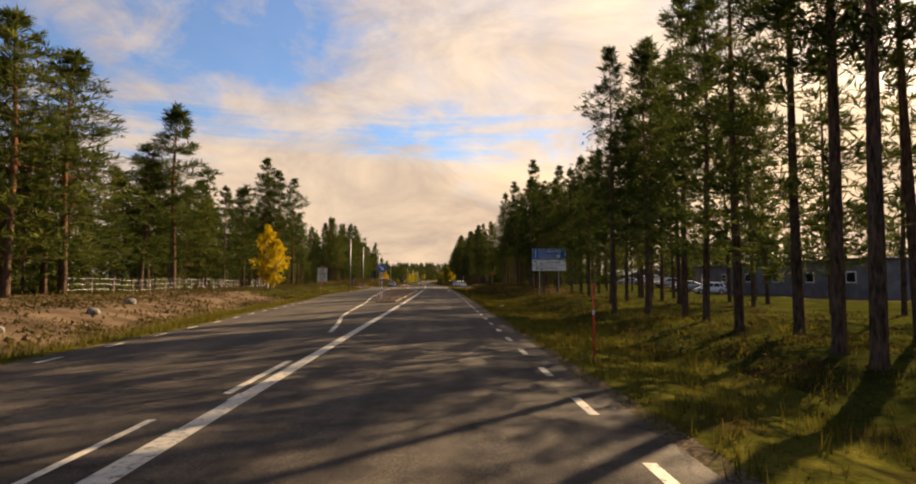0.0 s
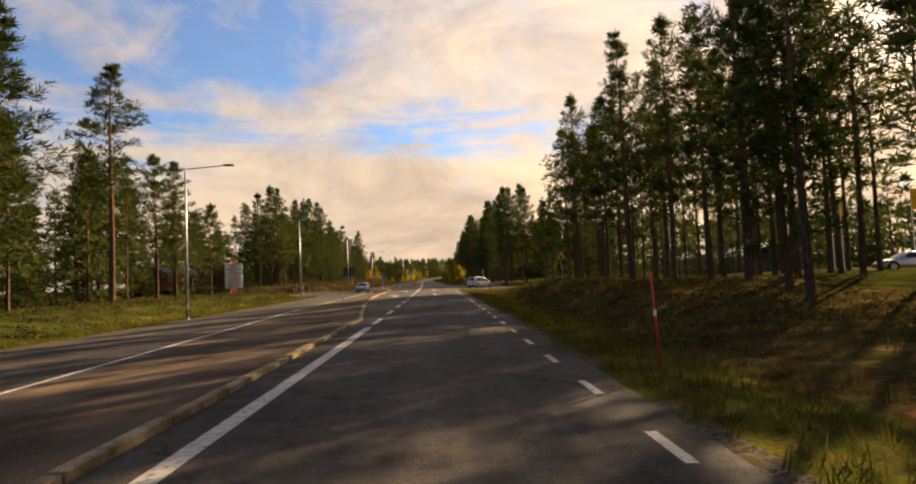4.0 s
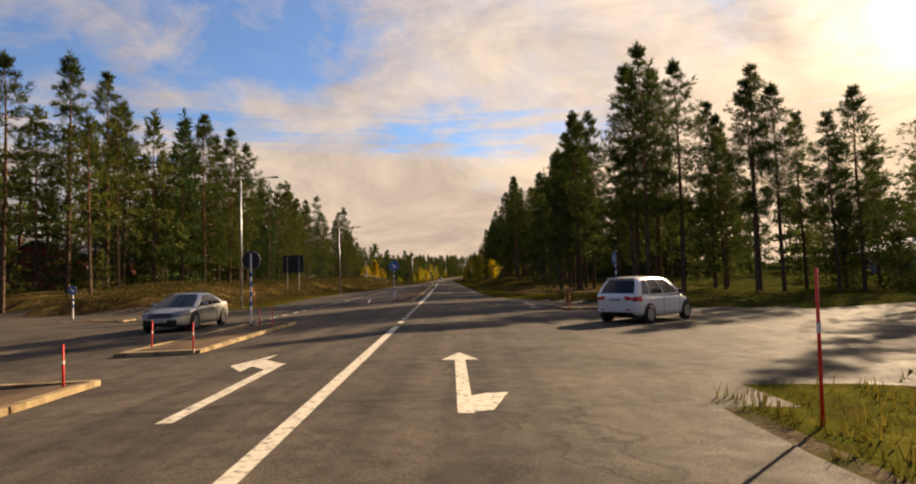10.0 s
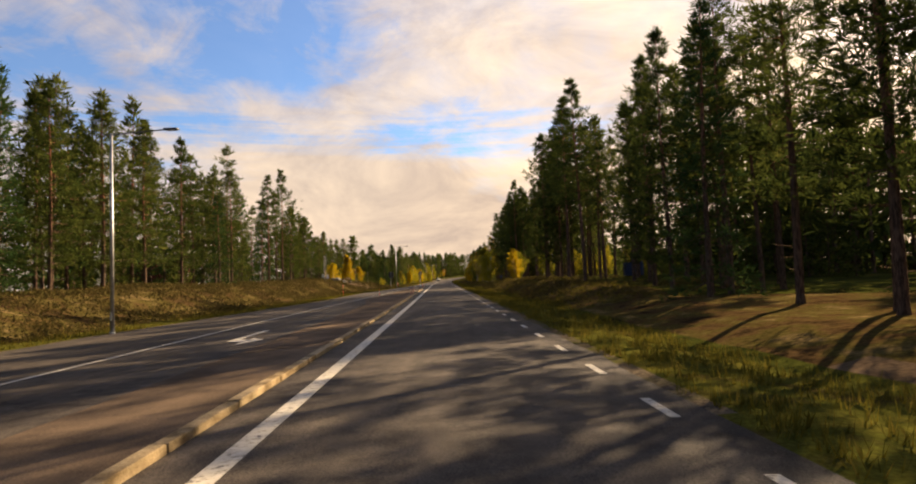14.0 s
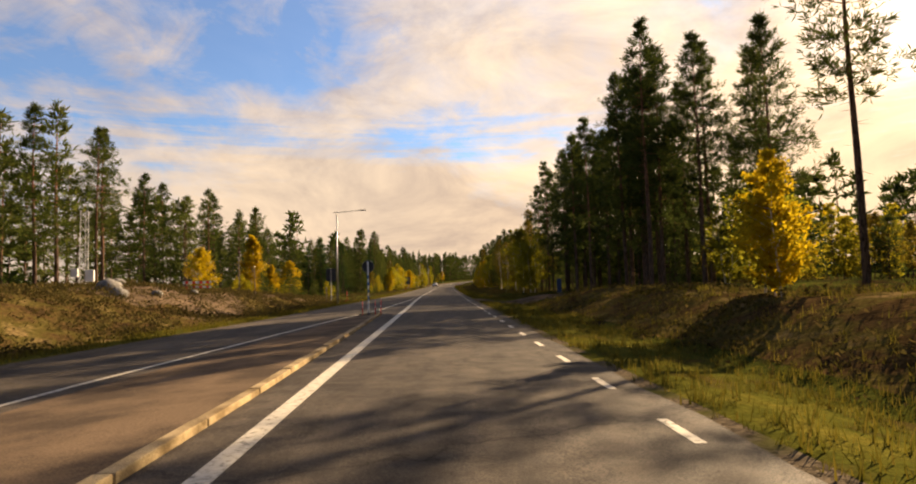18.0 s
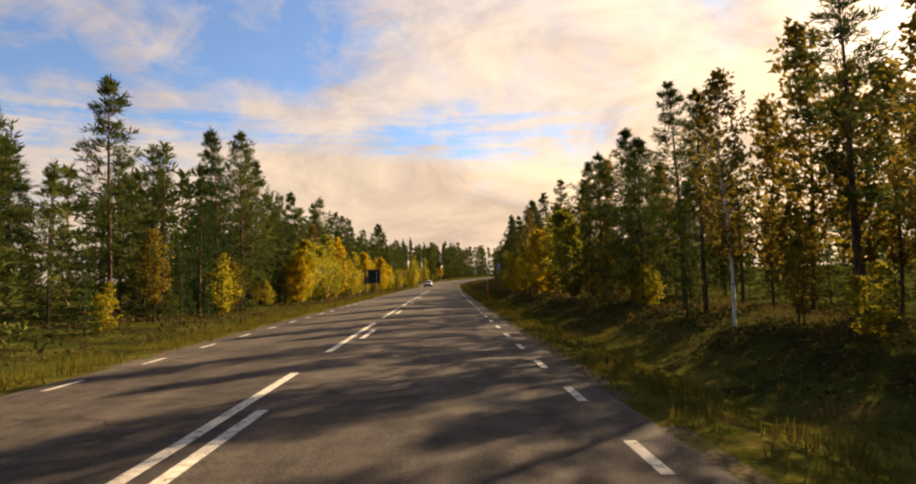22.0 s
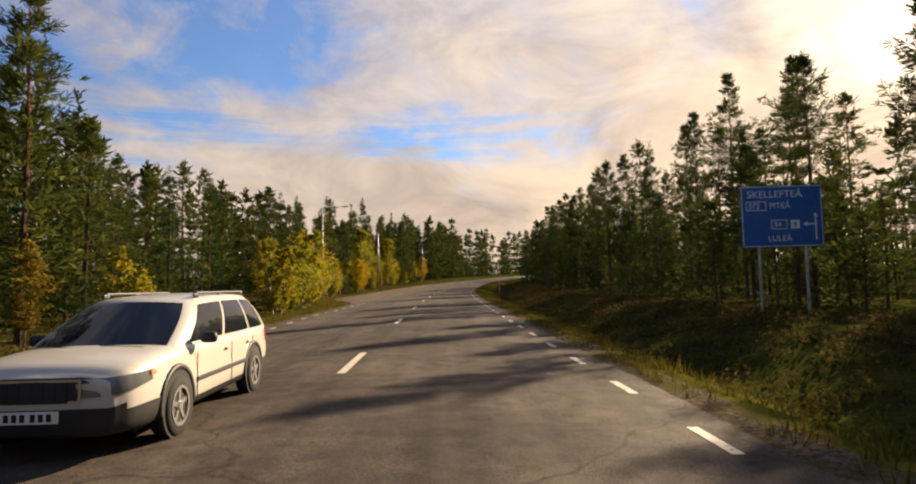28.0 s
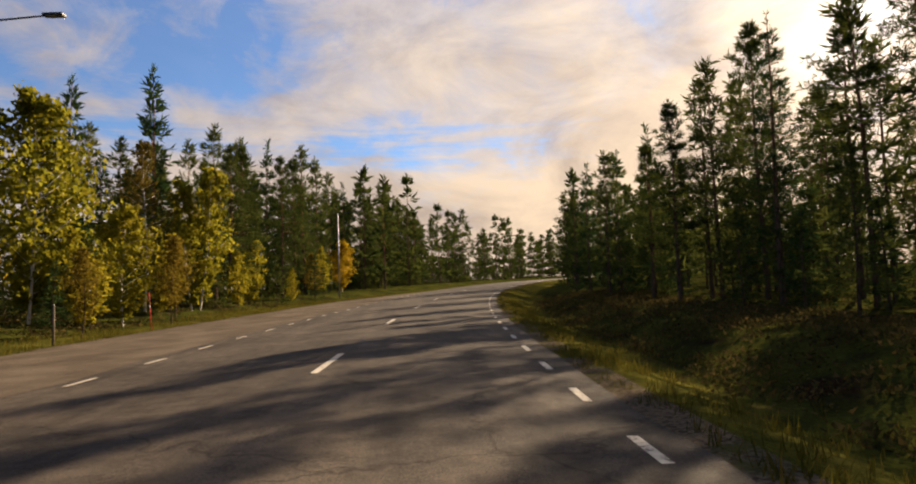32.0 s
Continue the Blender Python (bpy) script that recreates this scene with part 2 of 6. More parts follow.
def heath(N, vec):
    a = N.ramp(N.noise(vec, 0.6, 6, 0.62), (0.34, (0.022, 0.015, 0.008)), (0.45, (0.062, 0.038, 0.016)), (0.55, (0.056, 0.046, 0.013)), (0.70, (0.145, 0.098, 0.046)))
    g = N.ramp(N.noise(vec, 7.0, 5, 0.72), (0.32, (0.40,) * 3), (0.68, (1.5,) * 3))
    return N.mix(1.0, a, g, "MULTIPLY")


def gravel(N, vec):
    v = N.n("ShaderNodeTexVoronoi", Vector=vec, Scale=22.0)
    stones = N.ramp(N.n("ShaderNodeSeparateColor", i0=v.outputs["Color"]).outputs[0], (0.0, (0.040, 0.032, 0.022)), (1.0, (0.13, 0.102, 0.070)))
    moss = N.ramp(N.noise(vec, 1.1, 4), (0.48, (0, 0, 0)), (0.66, (1, 1, 1)))
    return N.mix(moss, stones, (0.060, 0.058, 0.018))


M = {}
M["asphalt"] = mat("asphalt", asphalt, spec=0.07, bump=0.5, bump_scale=60.0)
M["old_asphalt"] = mat("old_asphalt", two_tone((0.062, 0.046, 0.034), (0.13, 0.092, 0.062), 0.6, 0.4, 0.6, 0.4, 50.0), 0.9, spec=0.02, bump=0.3)
M["worn_bay"] = mat("worn_gravelly_asphalt", two_tone((0.075, 0.060, 0.046), (0.125, 0.100, 0.076), 0.5, 0.38, 0.62, 0.45, 45.0), 0.95, spec=0.02, bump=0.5, bump_scale=40.0)
M["line"] = mat("road_paint", paint_white, 0.7)
M["kerb"] = mat("kerb_granite", two_tone((0.14, 0.098, 0.052), (0.32, 0.245, 0.145), 2.0, 0.38, 0.6, 0.3, 60.0), 0.85, spec=0.05, bump=0.3)
M["floor"] = mat("forest_floor", forest_floor, 0.95, spec=0.0, bump=0.8, bump_scale=9.0)
M["heath"] = mat("heath_bank", heath, 0.95, spec=0.0, bump=1.0, bump_scale=6.0)
M["verge"] = mat("grass_verge", verge, 0.95, spec=0.0, bump=0.8, bump_scale=12.0)
M["gravel"] = mat("gravel", gravel, 0.95, spec=0.0, bump=0.5, bump_scale=30.0)
M["dirt"] = mat("bare_dirt", two_tone((0.050, 0.035, 0.022), (0.125, 0.088, 0.058), 0.45, 0.36, 0.62, 0.35, 9.0), 0.95, spec=0.0, bump=0.7, bump_scale=7.0)
M["bark"] = mat("pine_bark", bark, 0.9, spec=0.0, bump=0.7, bump_scale=22.0)
M["birch_bark"] = mat("birch_bark", birch_bark, 0.7)
M["pine"] = leaf_mat("pine_needles", ((0.0, (0.016, 0.024, 0.008)), (0.45, (0.041, 0.057, 0.014)), (0.8, (0.074, 0.088, 0.020)), (1.0, (0.115, 0.118, 0.030))), 0.28)
M["spruce"] = leaf_mat("spruce_needles", ((0.0, (0.010, 0.022, 0.009)), (0.5, (0.026, 0.050, 0.016)), (1.0, (0.052, 0.086, 0.024))), 0.22)
M["gold"] = leaf_mat("golden_leaves", ((0.0, (0.20, 0.10, 0.010)), (0.4, (0.34, 0.23, 0.014)), (0.8, (0.46, 0.33, 0.018)), (1.0, (0.42, 0.33, 0.028))), 0.48)
M["lime"] = leaf_mat("turning_leaves", ((0.0, (0.070, 0.080, 0.012)), (0.4, (0.17, 0.165, 0.016)), (0.75, (0.24, 0.205, 0.018)), (1.0, (0.34, 0.255, 0.022))), 0.58)
M["rust"] = leaf_mat("rust_leaves", ((0.0, (0.064, 0.044, 0.011)), (0.5, (0.12, 0.090, 0.016)), (1.0, (0.24, 0.17, 0.022))), 0.34)
M["grass"] = leaf_mat("grass_blades", ((0.0, (0.060, 0.045, 0.013)), (0.4, (0.064, 0.062, 0.010)), (0.75, (0.108, 0.088, 0.014)), (1.0, (0.15, 0.112, 0.028))), 0.35)
M["heather"] = leaf_mat("low_shrubs", ((0.0, (0.034, 0.022, 0.012)), (0.35, (0.052, 0.046, 0.014)), (0.7, (0.092, 0.066, 0.024)), (1.0, (0.165, 0.112, 0.052))), 0.25)
M["steel"] = mat("galvanised_steel", two_tone((0.30, 0.30, 0.30), (0.42, 0.42, 0.41), 3.0, 0.4, 0.6, 0.1), 0.45, 0.75)
M["dark_steel"] = mat("dark_steel", (0.035, 0.037, 0.042), 0.5, 0.4)
M["blue"] = mat("sign_blue", two_tone((0.010, 0.085, 0.27), (0.014, 0.105, 0.32), 4.0, 0.4, 0.6, 0.05), 0.4, spec=0.5)
M["white"] = mat("sign_white", two_tone((0.66, 0.64, 0.60), (0.74, 0.72, 0.68), 3.0, 0.4, 0.6, 0.05), 0.5)
M["ink"] = mat("black_print", (0.012, 0.012, 0.013), 0.5)
M["red"] = mat("snow_pole_red", (0.62, 0.035, 0.025), 0.5)
M["yellow"] = mat("sign_yellow", (0.70, 0.40, 0.02), 0.5)
M["black_panel"] = mat("dark_panel", two_tone((0.012, 0.014, 0.018), (0.022, 0.024, 0.030), 2.0), 0.55)
M["orange"] = mat("orange_paint", (0.55, 0.15, 0.05), 0.6)
M["car_white"] = mat("car_white", (0.62, 0.62, 0.63), 0.28, spec=0.5, coat=0.6)
M["car_cream"] = mat("car_cream", (0.42, 0.40, 0.355), 0.3, spec=0.5, coat=0.5)
M["car_silver"] = mat("car_silver", (0.42, 0.41, 0.38), 0.3, 0.6, coat=0.5)
M["glass"] = mat("tinted_glass", (0.008, 0.010, 0.013), 0.05, spec=0.4)
M["plastic"] = mat("black_plastic", (0.020, 0.020, 0.021), 0.55)
M["tyre"] = mat("tyre_rubber", (0.014, 0.014, 0.014), 0.85)
M["rim"] = mat("alloy_rim", (0.50, 0.50, 0.50), 0.32, 0.9)
M["tail"] = mat("tail_lamp", (0.42, 0.012, 0.012), 0.18, spec=0.6)
M["lamp_clear"] = mat("head_lamp", (0.13, 0.135, 0.14), 0.10, 0.2, spec=0.6)
M["plate"] = mat("number_plate", (0.62, 0.62, 0.60), 0.5)
M["red_wood"] = mat("red_boards", two_tone((0.10, 0.013, 0.009), (0.15, 0.020, 0.013), 1.5), 0.8)
M["grey_wall"] = mat("grey_cladding", two_tone((0.10, 0.10, 0.11), (0.16, 0.16, 0.17), 0.7), 0.7)
M["pale_roof"] = mat("pale_metal_roof", two_tone((0.40, 0.40, 0.41), (0.55, 0.54, 0.52), 0.8), 0.5)
M["dark_roof"] = mat("dark_roof", two_tone((0.035, 0.035, 0.040), (0.06, 0.06, 0.065), 0.8), 0.7)
M["container"] = mat("container_blue", two_tone((0.012, 0.028, 0.075), (0.02, 0.04, 0.10), 1.0), 0.6)
M["wood"] = mat("weathered_wood", two_tone((0.09, 0.072, 0.054), (0.17, 0.135, 0.10), 3.0), 0.85)
M["stone"] = mat("field_stone", two_tone((0.08, 0.075, 0.07), (0.18, 0.17, 0.155), 3.0), 0.9, bump=0.4)
M["plastic_bag"] = mat("pale_litter", (0.70, 0.70, 0.68), 0.6)

# ---- building helpers ----
def link_mesh(name, verts, faces, materials, parent=None, smooth=False, index=None):
    me = bpy.data.meshes.new(name)
    me.from_pydata([tuple(v) for v in verts], [], faces)
    for m in (materials if isinstance(materials, (list, tuple)) else [materials]):
        me.materials.append(m)
    if index is not None:
        me.polygons.foreach_set("material_index", index)
    if smooth:
        me.polygons.foreach_set("use_smooth", [True] * len(me.polygons))
    ob = new(name, me)
    if parent is not None:
        ob.parent = parent
    return ob


def part(name, bm, material, parent, label="", smooth=False):
    me = bpy.data.meshes.new(name)
    bm.normal_update()
    bm.to_mesh(me)
    bm.free()
    me.materials.append(material)
    if smooth:
        me.polygons.foreach_set("use_smooth", [True] * len(me.polygons))
    ob = new(name, me)
    ob.parent = parent
    return tagged(ob, label)


def thing(name, m, label, category, group=""):
    ob = new(name)
    ob.matrix_basis = m
    ob.empty_display_size = 0.2
    return tagged(ob, label, category, group)


def bm_box(size, at=(0, 0, 0), bevel=0.0, bm=None, turn=None):
    bm = bm or bmesh.new()
    m = Matrix.Translation(at) @ (turn or Matrix()) @ Matrix.Diagonal((*size, 1))
    got = bmesh.ops.create_cube(bm, size=1, matrix=m)
    if bevel:
        edges = list({e for v in got["verts"] for e in v.link_edges})
        bmesh.ops.bevel(bm, geom=edges, offset=bevel, segments=2, affect="EDGES", profile=0.6)
    return bm


def bm_rod(a, b, r0, r1=None, seg=10, bm=None):
    bm = bm or bmesh.new()
    a, b = Vector(a), Vector(b)
    q = (b - a).to_track_quat("Z", "Y").to_matrix().to_4x4()
    bmesh.ops.create_cone(bm, cap_ends=True, segments=seg, radius1=r0, radius2=r0 if r1 is None else r1, depth=(b - a).length,
                          matrix=Matrix.Translation((a + b) / 2) @ q)
    return bm


def along(s, x, z=0.0, turn=0.0):
    """The pose of a thing that stands at s, x and looks along the road, turned to its left by some degrees."""
    return Matrix.Translation(rd(s, x, z)) @ Matrix.Rotation(radians(heading(s) + turn), 4, "Z")


# ---- ground ----
LEFT = ((-400, -5.6), (31, -6.0), (43, -6.4), (53, -7.6), (71, -9.0), (89, -11.0), (98, -11.8), (125, -12.1), (142, -12.2), (165, -12.8), (195, -11.2),
        (209, -11.9), (228, -12.0), (262, -9.2), (277, -9.2), (292, -8.8), (310, -7.0), (330, -5.9), (347, -4.9), (360, -4.3), (372, -4.0), (430, -4.2),
        (488, -4.2), (515, -5.3), (531, -5.3), (538, -7.0), (545, -9.4), (552, -11.0), (575, -11.8), (595, -11.1), (625, -10.4), (650, -5.3), (1200, -5.0))
RIGHT = 5.0


def left_edge(s):
    return float(np.interp(s, [a for a, b in LEFT], [b for a, b in LEFT]))


BANK = ((-400, 0.5), (150, 0.4), (190, 0.5), (205, 1.3), (263, 1.6), (314, 1.7), (337, 0.6), (360, -0.2), (482, -0.4), (515, -0.1), (535, 0.3), (620, 0.35), (1200, 0.2))
BANK_R = ((-400, -0.15), (98, -0.15), (109, 0.4), (119, 0.8), (139, 0.8), (151, 0.15), (157, -0.15), (215, -0.15), (240, 0.2), (258, 0.75), (300, 0.95), (318, 0.9), (325, 0.0), (337, -0.15), (1200, -0.15))
DITCH = ((-400, -0.55), (150, -0.5), (165, -0.1), (200, -0.1), (215, -0.45), (342, -0.5), (360, -0.9), (468, -1.1), (533, -0.9), (1200, -0.8))


def side_road(s, x):
    """How far inside the crossing's side roads a place lies: above 0 inside, in metres."""
    if x > RIGHT - 0.5:
        t = x - 5.0
        near = 160.6 + 0.42 * min(t, 10) + 0.1 * max(t - 10, 0)
        far = 176.5 + 26.0 * math.exp(-t / 6.5)
        return min(s - near, far - s)
    t = -x - 12.0
    if t > -1.5:
        near = 168.5 - 6.0 * math.exp(-max(t, 0) / 3.0) + 0.25 * max(t, 0)
        far = 190.0 + 5.0 * math.exp(-max(t, 0) / 3.0) + 0.25 * max(t, 0)
        return min(s - near, far - s)
    return -1.0


def smooth01(a):
    a = min(max(a, 0.0), 1.0)
    return a * a * (3 - 2 * a)


def gz(s, x):
    """The ground's height."""
    xl = left_edge(s)
    crown = -0.02 * min(abs(x), 14)
    nz = noise.noise(Vector((s * 0.11, x * 0.11, 0.3))) * 0.30 + noise.noise(Vector((s * 0.5, x * 0.5, 4.0))) * 0.10
    if x > RIGHT:
        t = x - RIGHT
        top = float(np.interp(s, [a for a, b in BANK_R], [b for a, b in BANK_R]))
        dep = float(np.interp(s, [a for a, b in DITCH], [b for a, b in DITCH]))
        if t < 0.7:
            z = crown - 0.03 * t
        else:
            base = crown - 0.02
            z = base + (dep - base) * smooth01((t - 0.7) / 2.8) if t < 3.5 else dep + (top - dep) * smooth01((t - 3.5) / (4.0 if top < 0 else 5.0))
            z += nz * smooth01((t - 0.7) / 5)
    elif x < xl:
        t = xl - x
        bank = float(np.interp(s, [a for a, b in BANK], [b for a, b in BANK]))
        lowest = -0.22 if s > 512 else min(-0.40, bank - 0.1) if bank < 0.6 else -0.28
        if t < 0.6:
            z = crown - 0.03 * t
        else:
            base = crown - 0.02
            z = base + (lowest - base) * smooth01((t - 0.6) / 2.0) if t < 2.6 else lowest + (bank - lowest) * smooth01((t - 2.6) / (7.0 if bank > 1 else 5.0))
            z += nz * smooth01((t - 0.6) / 5) * (1.5 if bank > 1 else 1.0)
            if bank > 0.9:
                z += 0.22 * abs(noise.noise(Vector((s * 0.8, x * 0.8, 7.0)))) * smooth01((t - 1.5) / 3)
    else:
        return crown
    flat = smooth01((side_road(s, x) + 1.5) / 1.5)
    return z * (1 - flat) + (crown * 1.0 - 0.02) * flat


def build_ground():
    """One sheet to the horizon: fine beside the road, coarse far off; the road's own strip lies a little under the asphalt."""
    ss = np.concatenate([np.arange(-380, -20, 20), np.arange(-20, 620, 1.5), np.arange(620, 1181, 20)])
    off = [0.0, 0.35, 0.7, 1.1, 1.6, 2.2, 2.8, 3.5, 4.3, 5.2, 6.3, 7.6, 9.2, 11, 13, 15.5, 19, 24, 32, 45, 70, 120, 300, 900, 2200]
    verts, faces, idx = [], [], []
    n = len(off)
    for i, s in enumerate(ss):
        xl = left_edge(s)
        for o in reversed(off):
            verts.append(rd(s, xl - o, gz(s, xl - o - 1e-4) - (0.03 if o == 0 else 0)))
        for o in off:
            verts.append(rd(s, RIGHT + o, gz(s, RIGHT + o + 1e-4) - (0.03 if o == 0 else 0)))
    w = 2 * n
    for i in range(len(ss) - 1):
        s = (ss[i] + ss[i + 1]) / 2
        xl = left_edge(s)
        for j in range(w - 1):
            a = i * w + j
            faces.append((a, a + 1, a + w + 1, a + w))
            right = j >= n
            o = off[j - n] if right else off[n - 2 - j] if j < n - 1 else 0
            x = RIGHT + o + 0.2 if right else xl - o - 0.2
            wob = noise.noise(Vector((s * 0.25, x * 0.4, 9.0)))
            k = 0
            if j == n - 1:
                k = 2
            elif o < (0.35 if s < 440 else 0.7):
                k = 2 if wob > -0.35 else 1
            elif right and o < (3.8 if s < 200 else 3.0 if s < 335 else 4.6 if s < 450 else 3.0) + wob * 1.5:
                k = 1
            elif not right and o < (2.2 if s > 190 else 3.5) + wob * 1.3:
                k = 1
            if not right and 19 < s < 80 and -24 < x < xl - 2.6 + wob:
                k = 3
            if not right and 190 < s < 345 and k == 0 and o < 20:
                k = 5
            if right and 92 < s < 166 and 2.6 + wob < o < 15:
                k = 5
            if not right and 309 < s < 335 and -26 < x < -11.5 + wob * 3:
                k = 3
            if right and 204 < s < 325 and 8.8 < x < (22 if s < 234 else 15.5) + wob * 2:
                k = 3 if s < 214 + wob * 5 else 5
            if right and 318 < s < 360 and x < 32 and abs((s - 330.5) - (x - 5) * 0.35) < 4.4 + wob:
                k = 3
            if right and 16 < s < 150 and 33 + wob < x < 42:
                k = 2
            if side_road(s, x) > -0.3 and o < 40:
                k = 4
            idx.append(k)
    ob = link_mesh("ground", verts, faces, [M["floor"], M["verge"], M["gravel"], M["dirt"], M["asphalt"], M["heath"]], index=idx, smooth=True)
    tagged(ob, "mossy forest ground with grassy verges and bare dirt", "ground", kind="structure")


build_ground()


def strip(name, edges, lift, material, s_list, label, category, sides=0.0):
    """A ribbon along the road between two edge functions of s."""
    verts, faces = [], []
    for s in s_list:
        a, b = edges(s)
        cuts = [a, 0.0, b] if a < 0 < b else [a, (a + b) / 2, b]
        for x in cuts:
            verts.append(rd(s, x, -0.02 * abs(x) + lift))
    for i in range(len(s_list) - 1):
        for j in range(2):
            a = i * 3 + j
            faces.append((a, a + 1, a + 4, a + 3))
    ob = link_mesh(name, verts, faces, material, smooth=True)
    return tagged(ob, label, category, kind="structure")


strip("road", lambda s: (left_edge(s) - 0.05, RIGHT + 0.05 + 0.06 * math.sin(s * 1.3) * math.sin(s * 0.37)), 0.0, M["asphalt"],
      list(np.arange(-380, 1181, 2.0)), "worn dark asphalt road with patched wheel tracks", "road")


strip("lay_by", lambda s: (left_edge(s) + 0.05, max(-5.15 + 0.12 * math.sin(s * 0.9) * math.sin(s * 0.23), left_edge(s) + 0.1)), 0.006, M["worn_bay"], list(np.arange(531, 650, 1.0)),
      "worn gravelly brown lay-by beside the road", "lay-by")


def flat_mark(name, quads, label, lift=0.006):
    """Painted marks: each quad given by corner places (s, x)."""
    verts, faces = [], []
    for q in quads:
        k = len(verts)
        verts += [rd(s, x, -0.02 * abs(x) + lift) for s, x in q]
        faces.append(tuple(range(k, k + len(q))))
    return link_mesh(name, verts, faces, M["line"])


def line_run(s0, s1, xf, width, dash=None, gap=0.0, out=None):
    """Pieces of a painted line along x = xf(s)."""
    out = [] if out is None else out
    s = s0
    while s < s1 - 0.05:
        e = min(s + (dash or 4.0), s1)
        n = max(1, int((e - s) / 4.0))
        for i in range(n):
            a, b = s + (e - s) * i / n, s + (e - s) * (i + 1) / n
            w = width / 2
            out.append([(a, xf(a) + w), (b, xf(b) + w), (b, xf(b) - w), (a, xf(a) - w)])
        s = e + (gap if dash else 0.0)
    return out


def table(rows):
    return lambda s: float(np.interp(s, [a for a, b in rows], [b for a, b in rows]))


EDGE_X = 4.55
ISLE_R = table(((62, -0.75), (109, -0.8), (115, -1.5), (122, -2.3), (131, -3.0), (141, -3.75), (163, -4.2)))
ISLE_L1 = table(((39, -0.5), (47, -1.65), (63, -2.6), (79, -4.0), (98, -5.0), (117, -6.1), (127, -6.6), (165, -6.5)))
ISLE_L3 = table(((188, -6.7), (202, -6.4), (218, -6.2), (230, -6.2), (258, -5.45), (272, -4.6), (286, -4.5), (304, -2.8), (316, -1.35), (324, -0.95), (332, -0.62), (339, -0.36), (360, -0.36)))
OUTER = table(((-60, -5.2), (32, -5.6), (52, -7.2), (72, -8.6), (100, -11.2)))

marks = tagged(new("road_marking"), "worn white painted road lines and arrows", "road marking", kind="structure")


def add_marks(quads, name="painted_line"):
    ob = flat_mark(name, quads, "")
    ob.parent = marks


# the dashed line at the right edge
add_marks(line_run(-39.04, 158, lambda s: EDGE_X, 0.13, 1.05, 1.95))
add_marks(line_run(204.81, 700, lambda s: EDGE_X, 0.13, 1.05, 1.95))
# the line on the left of the lane
add_marks(line_run(-40, 28, lambda s: -0.05, 0.22, 3.0, 1.5))
add_marks(line_run(21, 105, lambda s: 0.0, 0.24))
add_marks(line_run(28, 32, lambda s: -0.32, 0.13, 3.4, 2.0))
add_marks(line_run(24, 26.5, lambda s: -0.62, 0.10))
add_marks(line_run(106.2, 151.5, lambda s: 0.0, 0.20, 3.0, 3.0))
add_marks(line_run(153, 172.4, lambda s: 0.0, 0.20))
add_marks(line_run(173.75, 189.5, lambda s: 0.0, 0.20, 0.95, 0.90))
add_marks(line_run(190.2, 346, lambda s: 0.0 if s < 312 else -0.12 * smooth01((s - 312) / 20), 0.24))
add_marks(line_run(348.4, 441, lambda s: -0.12 + 0.22 * smooth01((s - 350) / 18), 0.15, 9.0, 3.0))
add_marks(line_run(351.4, 441, lambda s: 0.22 + 0.22 * smooth01((s - 350) / 18), 0.15, 3.0, 9.0))
add_marks(line_run(446.2, 720, lambda s: 0.05, 0.15, 3.0, 9.15))
# the island's outer lines and the far lane's edge
add_marks(line_run(38, 163, lambda s: ISLE_L1(s) - 0.25, 0.15))
add_marks(line_run(168, 196, lambda s: -6.6, 0.15, 1.0, 1.1))
add_marks(line_run(196, 323, lambda s: ISLE_L3(s) - 0.2, 0.15))
add_marks(line_run(323.6, 338, lambda s: ISLE_L3(s) - 0.2, 0.15))
add_marks(line_run(194, 203.5, lambda s: -4.2 - 0.11 * (s - 197.6), 0.12))
add_marks(line_run(-40, 92, lambda s: OUTER(s), 0.12, 1.0, 2.0))
add_marks(line_run(344.6, 519, lambda s: left_edge(s) + 0.38, 0.12, 1.0, 2.0))
add_marks(line_run(520, 680, lambda s: -4.7, 0.12, 1.0, 2.0))


def arrow_marks(s, x, side, length=5.5, ahead=True, flip=1):
    """A turn arrow: shaft, and a head that points to the side; with ahead, a straight head as well."""
    q = []
    f = flip
    q.append([(s, x - 0.10), (s + f * length * 0.86, x - 0.10), (s + f * length * 0.86, x + 0.10), (s, x + 0.10)])
    if ahead:
        q.append([(s + f * length * 0.8, x - 0.36), (s + f * length, x), (s + f * length * 0.8, x + 0.36)])
        q.append([(s + 0.05 * f, x), (s + 0.15 * f, x + side * 0.34), (s + 1.25 * f, x + side * 0.62), (s + 1.2 * f, x + side * 0.3), (s + 0.95 * f, x)])
    else:
        q.append([(s + f * length * 0.70, x), (s + f * length * 0.86, x), (s + f * length * 0.98, x + side * 0.5), (s + f * length * 0.82, x + side * 0.5)])
        q.append([(s + f * length * 0.70, x + side * 0.5), (s + f * length * 1.14, x + side * 0.5), (s + f * length * 0.86, x + side * 1.0)])
    return q


